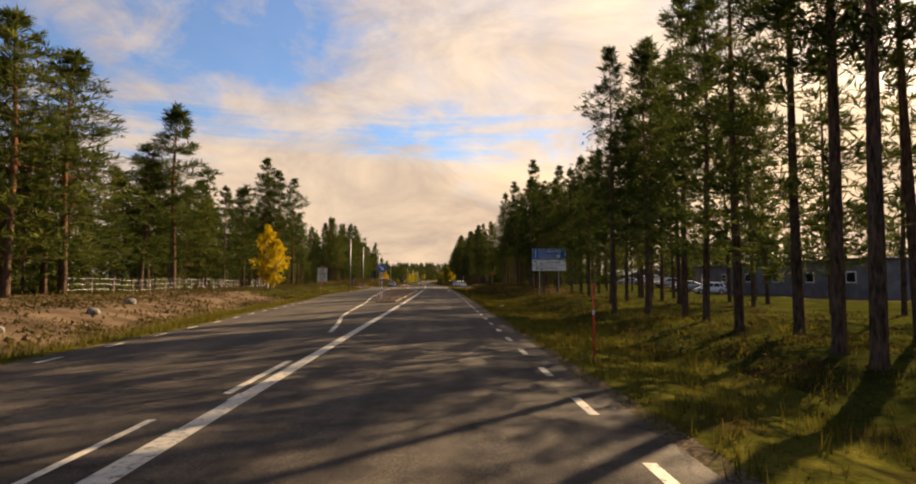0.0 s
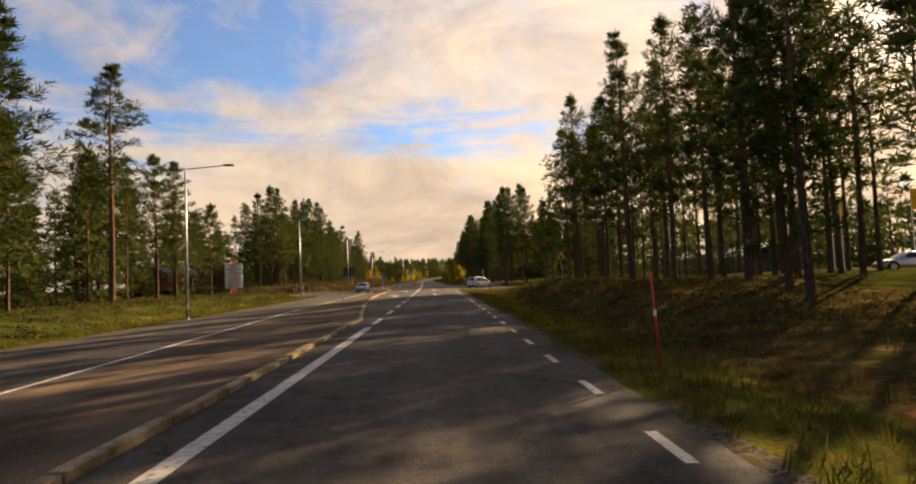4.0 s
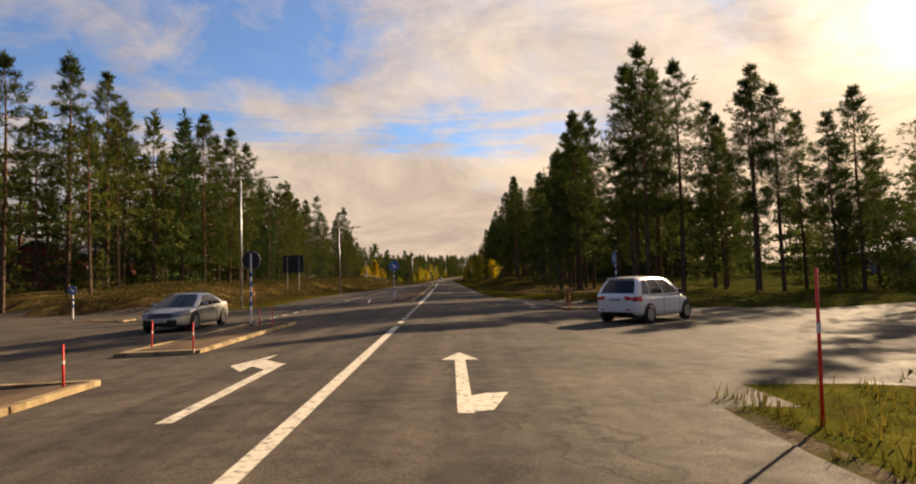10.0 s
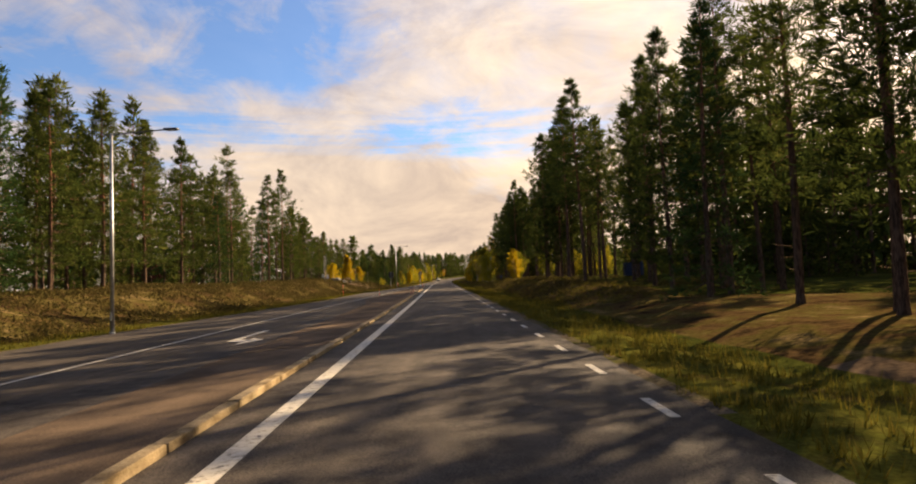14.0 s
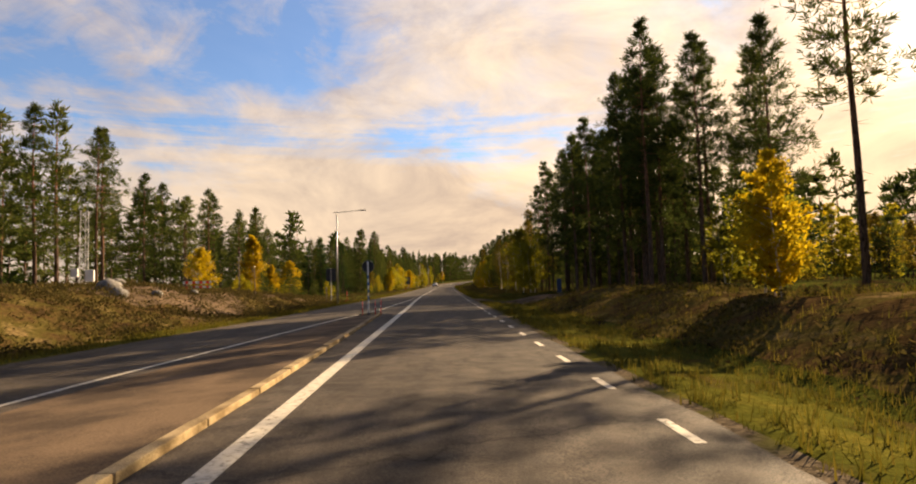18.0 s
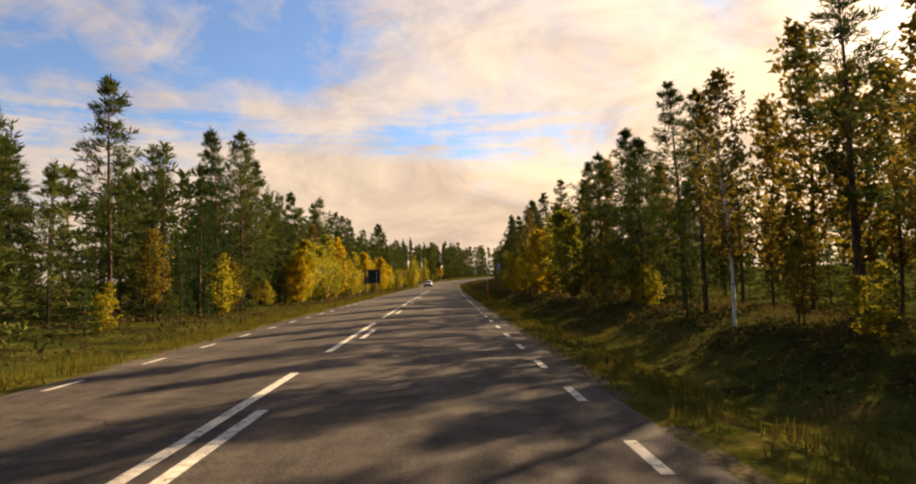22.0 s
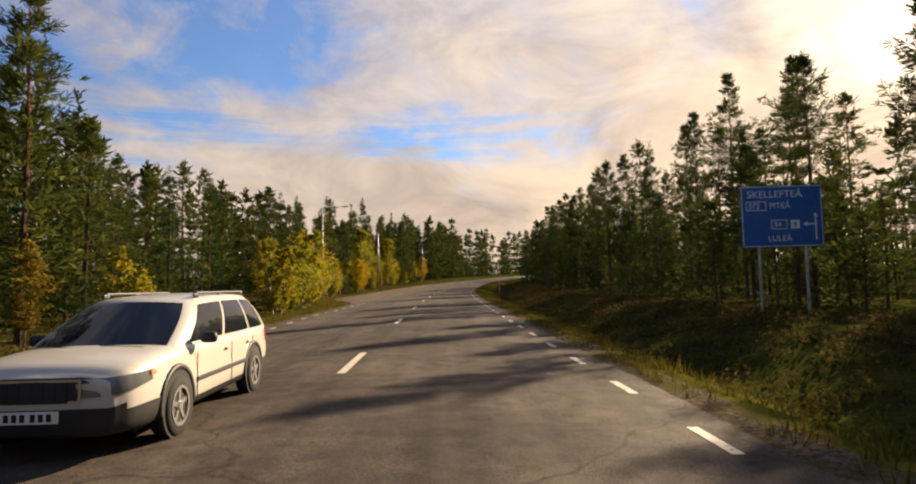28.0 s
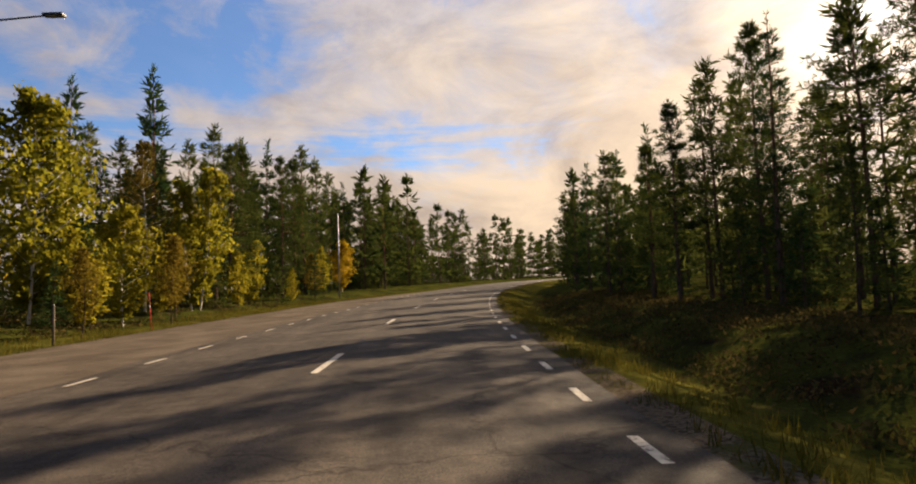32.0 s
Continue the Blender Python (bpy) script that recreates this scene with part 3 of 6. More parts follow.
add_marks(arrow_marks(139.4, 2.05, 1, 5.9), "painted_arrow")
add_marks(arrow_marks(137.9, -1.5, -1, 6.3, False), "painted_arrow")
add_marks(arrow_marks(159.7, 1.95, 1, 5.7), "painted_arrow")
add_marks(arrow_marks(159.6, -1.55, -1, 5.6, False), "painted_arrow")
add_marks(arrow_marks(226.0, -4.4, 1, 4.5, False, -1), "painted_arrow")
add_marks([[(183.2 + 1.25 * i, 6.0 + 0.08 * i), (183.7 + 1.25 * i, 6.0 + 0.08 * i), (183.4 + 1.25 * i, 6.65 + 0.08 * i)] for i in range(7)], "yield_triangle")


def island(name, outline, label, top=0.075, flush=False):
    """A raised traffic island: worn asphalt top and granite kerbstones laid end to end; flush: level with the road on its far side."""
    root = tagged(new(name), label, "traffic island", kind="structure")
    n = len(outline)
    k = len(outline) // 2
    verts = [rd(s, x, -0.02 * abs(x) + (0.012 if flush and i >= k else top)) for i, (s, x) in enumerate(outline)]
    faces = [(i, i + 1, n - 2 - i, n - 1 - i) for i in range(k - 1)]
    link_mesh("island_top", verts, faces, M["old_asphalt"], parent=root)
    for i in range(n):
        (s0, x0), (s1, x1) = outline[i], outline[(i + 1) % n]
        if flush and k <= i < n - 1:
            continue
        length = math.hypot(s1 - s0, x1 - x0)
        m = max(1, round(length / 2.0))
        for j in range(m):
            a = (s0 + (s1 - s0) * (j + 0.01) / m, x0 + (x1 - x0) * (j + 0.01) / m)
            b = (s0 + (s1 - s0) * (j + 0.99) / m, x0 + (x1 - x0) * (j + 0.99) / m)
            pa, pb = rd(*a, -0.02 * abs(a[1])), rd(*b, -0.02 * abs(b[1]))
            d = (pb - pa)
            size = (d.length, 0.17, 0.13 + random.uniform(-0.01, 0.015))
            bm = bm_box(size, (0, 0, 0.03 + random.uniform(-0.008, 0.008)), 0.02)
            ob = part("kerbstone", bm, M["kerb"], root)
            ob.matrix_basis = Matrix.Translation((pa + pb) / 2) @ d.to_track_quat("X", "Z").to_matrix().to_4x4()
    return root


def long_island(name, s_list, right, left, label, flush=True):
    pts = [(s, right(s)) for s in s_list] + [(s, left(s)) for s in reversed(s_list)]
    island(name, pts, label, flush=flush)


long_island("island", [62.6, 65, 72, 82, 92, 101, 109, 115, 122, 131, 141, 152, 162.8], lambda s: ISLE_R(s), lambda s: ISLE_L1(s) + (0.25 if 64 < s < 162 else 0.6),
            "long raised traffic island edged with mossy granite kerbs")
long_island("island", [167.0, 168.5, 171.5, 176.0], lambda s: -4.3, lambda s: -6.2, "small raised refuge island with granite kerbs", False)
long_island("island", [192.4, 195, 204, 216, 230, 246, 258, 272, 286, 298, 308.3], lambda s: -0.78 - 0.014 * max(s - 286, 0),
            table(((192, -2.5), (204, -3.0), (230, -3.0), (246, -3.4), (258, -4.9), (272, -4.3), (286, -4.1), (308.3, -2.2))), "long raised traffic island with a weathered asphalt top")
island("island", [(181.4, 7.4), (182.0, 13.5), (184.6, 13.5), (184.2, 7.4)], "narrow raised island in the mouth of a side road")
island("island", [(184.2, -15.4), (185.5, -15.4), (189.5, -25.0), (188.0, -25.0)], "narrow raised island in a side road")

# ---- trees ----
rng = random.Random(7)


def tube(verts, faces, pts, radii, seg):
    k = len(verts)
    for i, (p, r) in enumerate(zip(pts, radii)):
        for j in range(seg):
            a = 2 * math.pi * j / seg
            verts.append((p[0] + r * math.cos(a), p[1] + r * math.sin(a), p[2]))
    for i in range(len(pts) - 1):
        for j in range(seg):
            a, b = k + i * seg + j, k + i * seg + (j + 1) % seg
            faces.append((a, b, b + seg, a + seg))


def limb(verts, faces, a, b, r):
    """A thin three-sided branch from a to b."""
    k = len(verts)
    d = (b - a).normalized()
    u = d.orthogonal().normalized()
    v = d.cross(u)
    for j in range(3):
        t = 2 * math.pi * j / 3
        verts.append(tuple(a + (u * math.cos(t) + v * math.sin(t)) * r))
    verts.append(tuple(b))
    faces.extend([(k, k + 1, k + 3), (k + 1, k + 2, k + 3), (k + 2, k, k + 3)])


def blade(verts, faces, p, d, side, length, width):
    """One leaf-shaped triangle."""
    k = len(verts)
    verts.append(tuple(p - side * width))
    verts.append(tuple(p + side * width))
    verts.append(tuple(p + d * length))
    faces.append((k, k + 1, k + 2))


def tuft(verts, faces, p, out, r, size, count, wide):
    """A spray of thin needle blades in one island, so that a clump has one tone."""
    k = len(verts)
    verts.append(tuple(p))
    for _ in range(count):
        d = (out * 0.85 + Vector((r.gauss(0, 0.75), r.gauss(0, 0.75), r.gauss(0.10, 0.5)))).normalized()
        side = d.cross(Vector((r.gauss(0, 1), r.gauss(0, 1), r.gauss(0, 1)))).normalized() * (size * wide)
        length = size * r.uniform(0.75, 1.35)
        n = len(verts)
        verts.extend([tuple(p + d * (0.55 * length) + side), tuple(p + d * length)])
        faces.append((k, n, n + 1))


def needle_tree(h, bare, width, branches, tufts, seed, shape, droop, size, count=5, wide=0.17, seg=8, ragged=0.3):
    """Trunk with whorls of limbs, and a crown of needle sprays in layers; shape(t) is the crown's width along its height."""
    r = random.Random(seed)
    tv, tf, cv, cf = [], [], [], []
    lean = Vector((r.uniform(-0.02, 0.02), r.uniform(-0.02, 0.02), 0))
    sway = r.uniform(0, 6.28)

    def axis(z):
        return Vector((lean.x * z + 0.10 * math.sin(z * 0.35 + sway) * z / h, lean.y * z + 0.10 * math.cos(z * 0.31 + sway) * z / h, z))
    zs = sorted([0, 0.25, 1.2, 3, 0.3 * h, 0.45 * h, 0.6 * h, 0.75 * h, 0.9 * h, h])
    r0 = 0.0088 * h + 0.018
    tube(tv, tf, [axis(z) - Vector((0, 0, 0.15 if z == 0 else 0)) for z in zs], [r0 * (1.35 if z == 0 else 1.0) * (1 - 0.93 * (z / h) ** 1.15) + 0.006 for z in zs], seg)
    # dead twigs under the crown
    for _ in range(int(22 * bare) + 3):
        z = r.uniform(0.25 * bare * h, max(bare * h, 0.3 * h))
        a = r.uniform(0, 6.28)
        d = Vector((math.cos(a), math.sin(a), r.uniform(-0.35, 0.2)))
        limb(tv, tf, axis(z), axis(z) + d * r.uniform(0.4, 1.5), 0.014)
    z0 = bare * h
    whorls = max(6, int(branches / 3.3))
    for w in range(whorls):
        u = min(max((w + r.uniform(-0.35, 0.35) + 0.3) / whorls, 0.0), 1.0)
        tw = 0.5 * u + 0.5 * (1 - (1 - u) ** 1.6)
        turn, each = r.uniform(0, 6.28), 5 if tw < 0.55 and w % 2 else 4
        lush = r.uniform(1 - ragged, 1 + ragged * 0.7)
        for i in range(each):
            t = min(max(tw + r.uniform(-0.024, 0.024), 0.0), 0.995)
            base = axis(z0 + (h - z0) * t * 0.985)
            rad = width * shape(t) * lush * r.uniform(1 - ragged, 1 + ragged * 0.6)
            if rad < 0.12:
                continue
            a = turn + 6.283 * i / each + r.uniform(-0.35, 0.35)
            rise = droop(t) + r.uniform(-0.12, 0.12)
            d = Vector((math.cos(a), math.sin(a), rise))
            lift = Vector((0, 0, 0.22 * rad))
            bend = base + d * rad * 0.6
            limb(tv, tf, base, bend + lift * 0.3, 0.012 + 0.02 * rad / max(width, 0.1))
            limb(tv, tf, bend, base + d * rad + lift, 0.012)
            side = Vector((-math.sin(a), math.cos(a), 0))
            n = max(2, int(tufts * (0.35 + 0.65 * rad / width)))
            for j in range(n):
                q = 0.25 + 0.78 * ((j + r.random()) / n) ** 0.8
                across = r.gauss(0, 0.27) * rad * (0.25 + 0.7 * q)
                spread = side * across + Vector((0, 0, r.gauss(0.02, 0.10) * rad + 0.05 - 0.10 * abs(across)))
                out = (d.normalized() * 0.9 + side * (across / max(rad, 0.2)) + Vector((0, 0, 0.40))).normalized()
                tuft(cv, cf, base + d * rad * q + lift * q * q + spread, out, r, size * r.uniform(0.75, 1.25), count, wide)
    for k in range(3):
        tuft(cv, cf, axis(h) - Vector((0, 0, 0.25 * k)), Vector((0, 0, 1)), r, size * 0.9, count + 2, wide)
    return (tv, tf), (cv, cf)


def leaf_tree(h, bare, width, leaves, seed, size, stems=1, seg=7, peak=0.35):
    """A birch: pale stems, thin rising limbs, a ragged crown of small leaves in sprays."""
    r = random.Random(seed)
    tv, tf, cv, cf = [], [], [], []
    for s in range(stems):
        a0 = 6.28 * s / stems + r.uniform(0, 1)
        off = Vector((math.cos(a0), math.sin(a0), 0)) * (0.0 if stems == 1 else 0.22)
        tilt = off * 0.5
        hh = h * (1.0 if s == 0 else r.uniform(0.7, 0.95))

        def axis(z, off=off, tilt=tilt):
            return off + tilt * z + Vector((0.12 * math.sin(z * 0.6 + a0), 0.12 * math.cos(z * 0.5 + a0), z))
        zs = [0, 0.2 * hh, 0.4 * hh, 0.6 * hh, 0.8 * hh, hh]
        r0 = 0.006 * hh + 0.012
        tube(tv, tf, [axis(z) - Vector((0, 0, 0.15 if z == 0 else 0)) for z in zs], [r0 * (1 - 0.94 * z / hh) + 0.004 for z in zs], seg)
        nb = 46 // stems + 8
        for i in range(nb):
            t = (i + r.random()) / nb
            z = bare * hh + (hh - bare * hh) * t
            prof = (t / peak) ** 0.6 if t < peak else ((1 - t) / (1 - peak)) ** 0.75
            rad = width * (0.12 + 0.88 * prof) * r.uniform(0.6, 1.15) / (1.0 if stems == 1 else 1.25)
            a = i * 2.399 + r.uniform(-0.6, 0.6)
            d = Vector((math.cos(a), math.sin(a), r.uniform(0.35, 0.9)))
            base = axis(z)
            limb(tv, tf, base, base + d * rad, 0.010 + 0.006 * rad)
            for _ in range(int(leaves / nb / stems)):
                q = r.uniform(0.25, 1.05)
                p = base + d * rad * q + Vector((r.gauss(0, 0.20), r.gauss(0, 0.20), r.gauss(-0.05, 0.22))) * (0.35 + rad * 0.42)
                n = Vector((r.gauss(0, 1), r.gauss(0, 1), r.gauss(0, 1))).normalized()
                u = n.orthogonal().normalized()
                blade(cv, cf, p, u, n.cross(u), size * r.uniform(0.7, 1.3), size * 0.42)
    return (tv, tf), (cv, cf)


def pine_shape(t):
    return (0.55 + 0.45 * min(1, t / 0.25)) * max(0.05, (1 - t ** 1.5)) ** 0.85


def full_shape(t):
    return max(0.05, (1 - t) ** 0.80) * (0.75 + 0.25 * min(1, t / 0.12))


def spruce_shape(t):
    return max(0.03, 1 - t) ** 0.92


def pine_droop(t):
    return -0.16 + 0.30 * t + 0.75 * t ** 4


def spruce_droop(t):
    return -0.42 + 0.75 * t


PROTO = {}


def keep(kind, name, label, category, group, trunk, crown, bark_m, leaf_m):
    """Stores a tree's two meshes for copying."""
    out = []
    for nm, (v, f), m in (("trunk", trunk, bark_m), ("crown", crown, leaf_m)):
        me = bpy.data.meshes.new(nm)
        me.from_pydata(v, [], f)
        me.materials.append(m)
        if nm == "trunk":
            me.polygons.foreach_set("use_smooth", [True] * len(me.polygons))
        out.append(me)
    PROTO.setdefault(kind, []).append((name, label, category, group, out))


PINE = "tall Scots pine with a bare trunk and open dark green crown"
FULL = "dense Scots pine branched low on its trunk"
SPRUCE = "narrow dark Norway spruce with drooping branches"
for i in range(5):
    keep("pine", "pine_tree", PINE, "tree", "roadside pines",
         *needle_tree(16, (0.36, 0.44, 0.30, 0.50, 0.40)[i], (2.5, 2.2, 2.7, 2.1, 2.6)[i], (48, 44, 54, 40, 50)[i], 20, 11 + i, pine_shape, pine_droop, 0.37, 8, 0.130, ragged=0.42), M["bark"], M["pine"])
for i in range(4):
    keep("full", "pine_tree", FULL, "tree", "roadside pines",
         *needle_tree(14, (0.10, 0.20, 0.26, 0.14)[i], (3.1, 2.8, 2.5, 3.3)[i], (66, 62, 58, 70)[i], 18, 31 + i, full_shape, pine_droop, 0.40, 8, 0.130, ragged=0.34), M["bark"], M["pine"])
for i in range(3):
    keep("spruce", "spruce_tree", SPRUCE, "tree", "spruces",
         *needle_tree(13, 0.05, (1.9, 1.6, 2.1)[i], 84, 11, 51 + i, spruce_shape, spruce_droop, 0.32, 8, 0.125, ragged=0.2), M["bark"], M["spruce"])
GOLD = "birch in golden yellow autumn leaf with a pale stem"
LIME = "young birch with green leaves turning yellow"
RUST = "slender birch with sparse rust-brown leaves"
for i in range(3):
    keep("gold", "birch_tree", GOLD, "tree", "autumn birches", *leaf_tree(7, 0.07, (2.1, 1.6, 2.4)[i], 5600, 71 + i, 0.20, (1, 1, 2)[i], peak=0.28), M["birch_bark"], M["gold"])
for i in range(3):
    keep("lime", "birch_tree", LIME, "tree", "autumn birches", *leaf_tree(8, 0.08, (2.5, 2.1, 2.8)[i], 5600, 81 + i, 0.21, (1, 2, 3)[i], peak=0.32), M["birch_bark"], M["lime"])
for i in range(2):
    keep("rust", "birch_tree", RUST, "tree", "autumn birches", *leaf_tree(9, 0.25, (1.4, 1.6)[i], 2300, 91 + i, 0.16, 1), M["birch_bark"], M["rust"])
HEIGHT = dict(pine=16, full=14, spruce=13, gold=7, lime=8, rust=9)

planted = []


def plant(kind, s, x, h, variant=None, wide=1.0):
    name, label, category, group, meshes = PROTO[kind][rng.randrange(len(PROTO[kind])) if variant is None else variant % len(PROTO[kind])]
    k = h / HEIGHT[kind.split("_")[0]]
    fat = (k ** 0.7) * wide
    root = thing(name, Matrix.Translation(rd(s, x, gz(s, x) - 0.03)) @ Matrix.Rotation(rng.uniform(0, 6.28), 4, "Z") @ Matrix.Diagonal((fat, fat, k, 1)), label, category, group)
    for me in meshes:
        ob = new(me.name.split(".")[0], me)
        ob.parent = root
    planted.append((s, x))
    return root


def free(s, x, gap):
    return all((s - a) ** 2 + (x - b) ** 2 > gap * gap for a, b in planted)


# trees that stand out, stretch by stretch: kind, along, right, height
# The first nine pines stay out of view, added to shade the right-hand ground.
OPEN_RIGHT = (("pine", 8.0, 14.5, 17.0), ("pine", 12.5, 16.0, 17.0), ("full", 15.5, 14.0, 16.0), ("pine", 18.5, 17.0, 17.0), ("pine", 21.0, 14.6, 16.5), ("full", 24.5, 16.2, 16.0), ("pine", 27.0, 14.8, 16.0), ("pine", 29.0, 17.5, 17.0), ("pine", 3.0, 15.0, 16.0),
              ("pine", 31.6, 11.6, 17.0), ("pine", 33.4, 12.0, 16.0), ("full", 37.6, 13.6, 17.0), ("pine", 35.3, 15.5, 15.0), ("pine", 39.9, 12.9, 16.0), ("full", 43.6, 13.4, 14.5),
              ("full", 48.6, 14.6, 16.5), ("full", 51.6, 13.8, 15.0), ("pine", 53.1, 12.4, 15.0), ("full", 56.5, 15.6, 17.0), ("pine", 60.7, 19.2, 17.0), ("pine", 63.5, 15.2, 12.5),
              ("full", 65.5, 17.0, 14.5), ("pine", 69.5, 19.6, 13.0), ("pine", 74.4, 16.3, 11.5), ("full", 77.4, 17.0, 11.5), ("pine", 85.6, 19.6, 15.5), ("pine", 86.6, 22.0, 12.5),
              ("pine", 91.9, 19.8, 17.0), ("pine", 92.6, 18.8, 15.6), ("pine", 95.7, 23.0, 18.0), ("pine", 98.5, 16.4, 14.5), ("full", 100.0, 18.5, 14.0), ("pine", 106.7, 16.2, 16.5),
              ("pine", 105.2, 19.8, 18.0), ("full", 109.8, 17.3, 16.0))
OPEN_RIGHT_2 = (("pine", 114.8, 18.2, 20.0), ("pine", 119.6, 21.0, 17.0), ("pine", 126.3, 19.0, 19.0), ("pine", 130.1, 17.2, 19.0), ("pine", 135.0, 22.0, 19.0), ("pine", 138.9, 18.0, 17.0), ("pine", 142.9, 20.5, 18.0),
                ("pine", 146.8, 17.2, 20.0), ("pine", 148.5, 19.9, 17.0), ("pine", 151.6, 20.8, 18.0), ("pine", 152.1, 17.5, 18.0), ("pine", 153.5, 21.6, 18.0), ("pine", 155.0, 18.8, 18.0),
                ("pine", 156.0, 20.0, 17.5), ("pine", 129.2, 24.0, 17.0), ("pine", 140.9, 25.0, 17.0), ("pine", 102.4, 26.0, 16.0), ("pine", 121.5, 27.0, 18.0))
CROSSING_RIGHT = (("pine", 193.9, 15.8, 18.0), ("pine", 198.4, 16.2, 18.0), ("pine", 198.9, 20.2, 18.5), ("pine", 202.4, 17.8, 19.0), ("full", 205.0, 20.6, 19.5), ("full", 203.2, 16.5, 12.0),
                  ("full", 213.6, 15.2, 17.5), ("full", 208.8, 14.4, 17.0), ("full", 216.5, 17.6, 19.0), ("pine", 221.0, 26.0, 15.0), ("pine", 224.0, 29.0, 16.0), ("full", 219.0, 22.6, 15.0), ("spruce", 212.3, 13.2, 12.0), ("pine", 185.2, 30.5, 14.0), ("pine", 196.2, 24.8, 17.0), ("full", 193.9, 31.0, 14.5), ("full", 187.9, 33.0, 12.0),
                  ("pine", 188.9, 36.0, 12.0), ("full", 199.9, 24.0, 14.0), ("pine", 183.9, 40.0, 13.0), ("full", 191.9, 39.0, 13.0), ("full", 198.9, 33.0, 12.0), ("full", 201.9, 38.0, 12.0), ("full", 205.8, 27.0, 14.0),
                  ("pine", 193.5, 23.2, 15.0), ("pine", 193.0, 28.6, 12.5), ("pine", 196.0, 26.5, 15.5), ("pine", 199.0, 30.0, 14.0), ("pine", 203.0, 24.6, 16.0))
LEFT_EDGE = (("pine", 59.5, -26.0, 19.0), ("pine", 65.5, -26.0, 18.5), ("full", 62.0, -29.0, 17.0), ("full", 69.5, -30.0, 15.0), ("pine", 84.2, -26.0, 20.0), ("full", 81.3, -28.0, 15.0), ("full", 87.1, -30.0, 14.0),
             ("gold", 103.8, -21.0, 8.8), ("full", 94.7, -29.0, 13.0), ("full", 101.4, -30.0, 15.0), ("full", 108.1, -29.0, 15.0), ("full", 113.9, -28.0, 16.0), ("pine", 120.6, -26.5, 21.5), ("full", 122.9, -25.5, 20.0),
             ("pine", 123.9, -27.5, 19.0), ("pine", 138.0, -26.0, 21.0), ("full", 129.2, -30.0, 15.0), ("full", 147.8, -31.0, 15.0), ("full", 155.4, -30.0, 16.5), ("pine", 159.2, -29.5, 16.5), ("full", 150.7, -34.0, 15.0),
             ("full", 168.0, -33.0, 11.5), ("pine", 175.9, -34.0, 13.0), ("pine", 180.9, -33.0, 15.0))
LEFT_BANK = (("pine", 194.4, -29.0, 18.5), ("full", 200.9, -28.6, 19.5), ("pine", 206.3, -28.5, 19.5), ("full", 211.8, -30.0, 18.0), ("full", 217.8, -24.5, 18.5), ("full", 224.0, -24.0, 18.5), ("pine", 229.7, -23.8, 18.0),
             ("full", 221.7, -28.0, 19.0), ("full", 232.8, -28.5, 20.0), ("spruce", 238.7, -23.6, 14.5), ("full", 243.8, -23.6, 13.5), ("full", 250.7, -24.0, 14.5), ("full", 247.5, -27.0, 15.0), ("full", 257.2, -24.0, 14.0),
             ("full", 264.7, -24.0, 15.0), ("pine", 262.5, -26.5, 16.0), ("spruce", 272.2, -23.0, 11.0), ("full", 279.0, -24.0, 14.0), ("pine", 288.2, -22.0, 15.0), ("pine", 295.2, -22.0, 17.0), ("spruce", 291.7, -24.0, 13.0), ("full", 302.1, -22.5, 12.5))
LEFT_MIDDLE = (("full", 314.7, -23.0, 11.5), ("pine", 324.8, -25.0, 13.5), ("pine", 327.5, -26.0, 14.0), ("full", 334.6, -26.0, 12.0), ("full", 352.9, -32.6, 14.9), ("full", 356.6, -27.9, 14.1), ("gold", 338.0, -22.0, 5.2), ("gold", 351.2, -21.1, 7.9),
               ("gold", 361.4, -21.6, 4.8), ("gold", 367.3, -20.5, 5.5), ("pine", 360.2, -23.3, 13.0), ("full", 369.7, -24.5, 10.7), ("full", 376.8, -23.3, 10.1), ("spruce", 369.7, -15.3, 5.1), ("spruce", 373.8, -13.6, 5.7),
               ("spruce", 378.5, -14.7, 9.0), ("full", 386.9, -12.8, 11.5), ("full", 382.7, -15.3, 9.0), ("pine", 380.9, -14.7, 7.8), ("spruce", 391.1, -11.3, 4.4), ("full", 401.7, -11.8, 12.5), ("full", 407.4, -12.4, 11.7), ("spruce", 398.2, -12.2, 11.0), ("full", 403.8, -14.8, 13.5), ("spruce", 395.0, -12.0, 9.0),
               ("gold", 409.0, -9.8, 4.5), ("lime", 410.6, -9.4, 5.4), ("lime", 414.5, -9.0, 6.2), ("lime", 419.0, -8.9, 5.4), ("rust", 417.0, -10.2, 7.4))
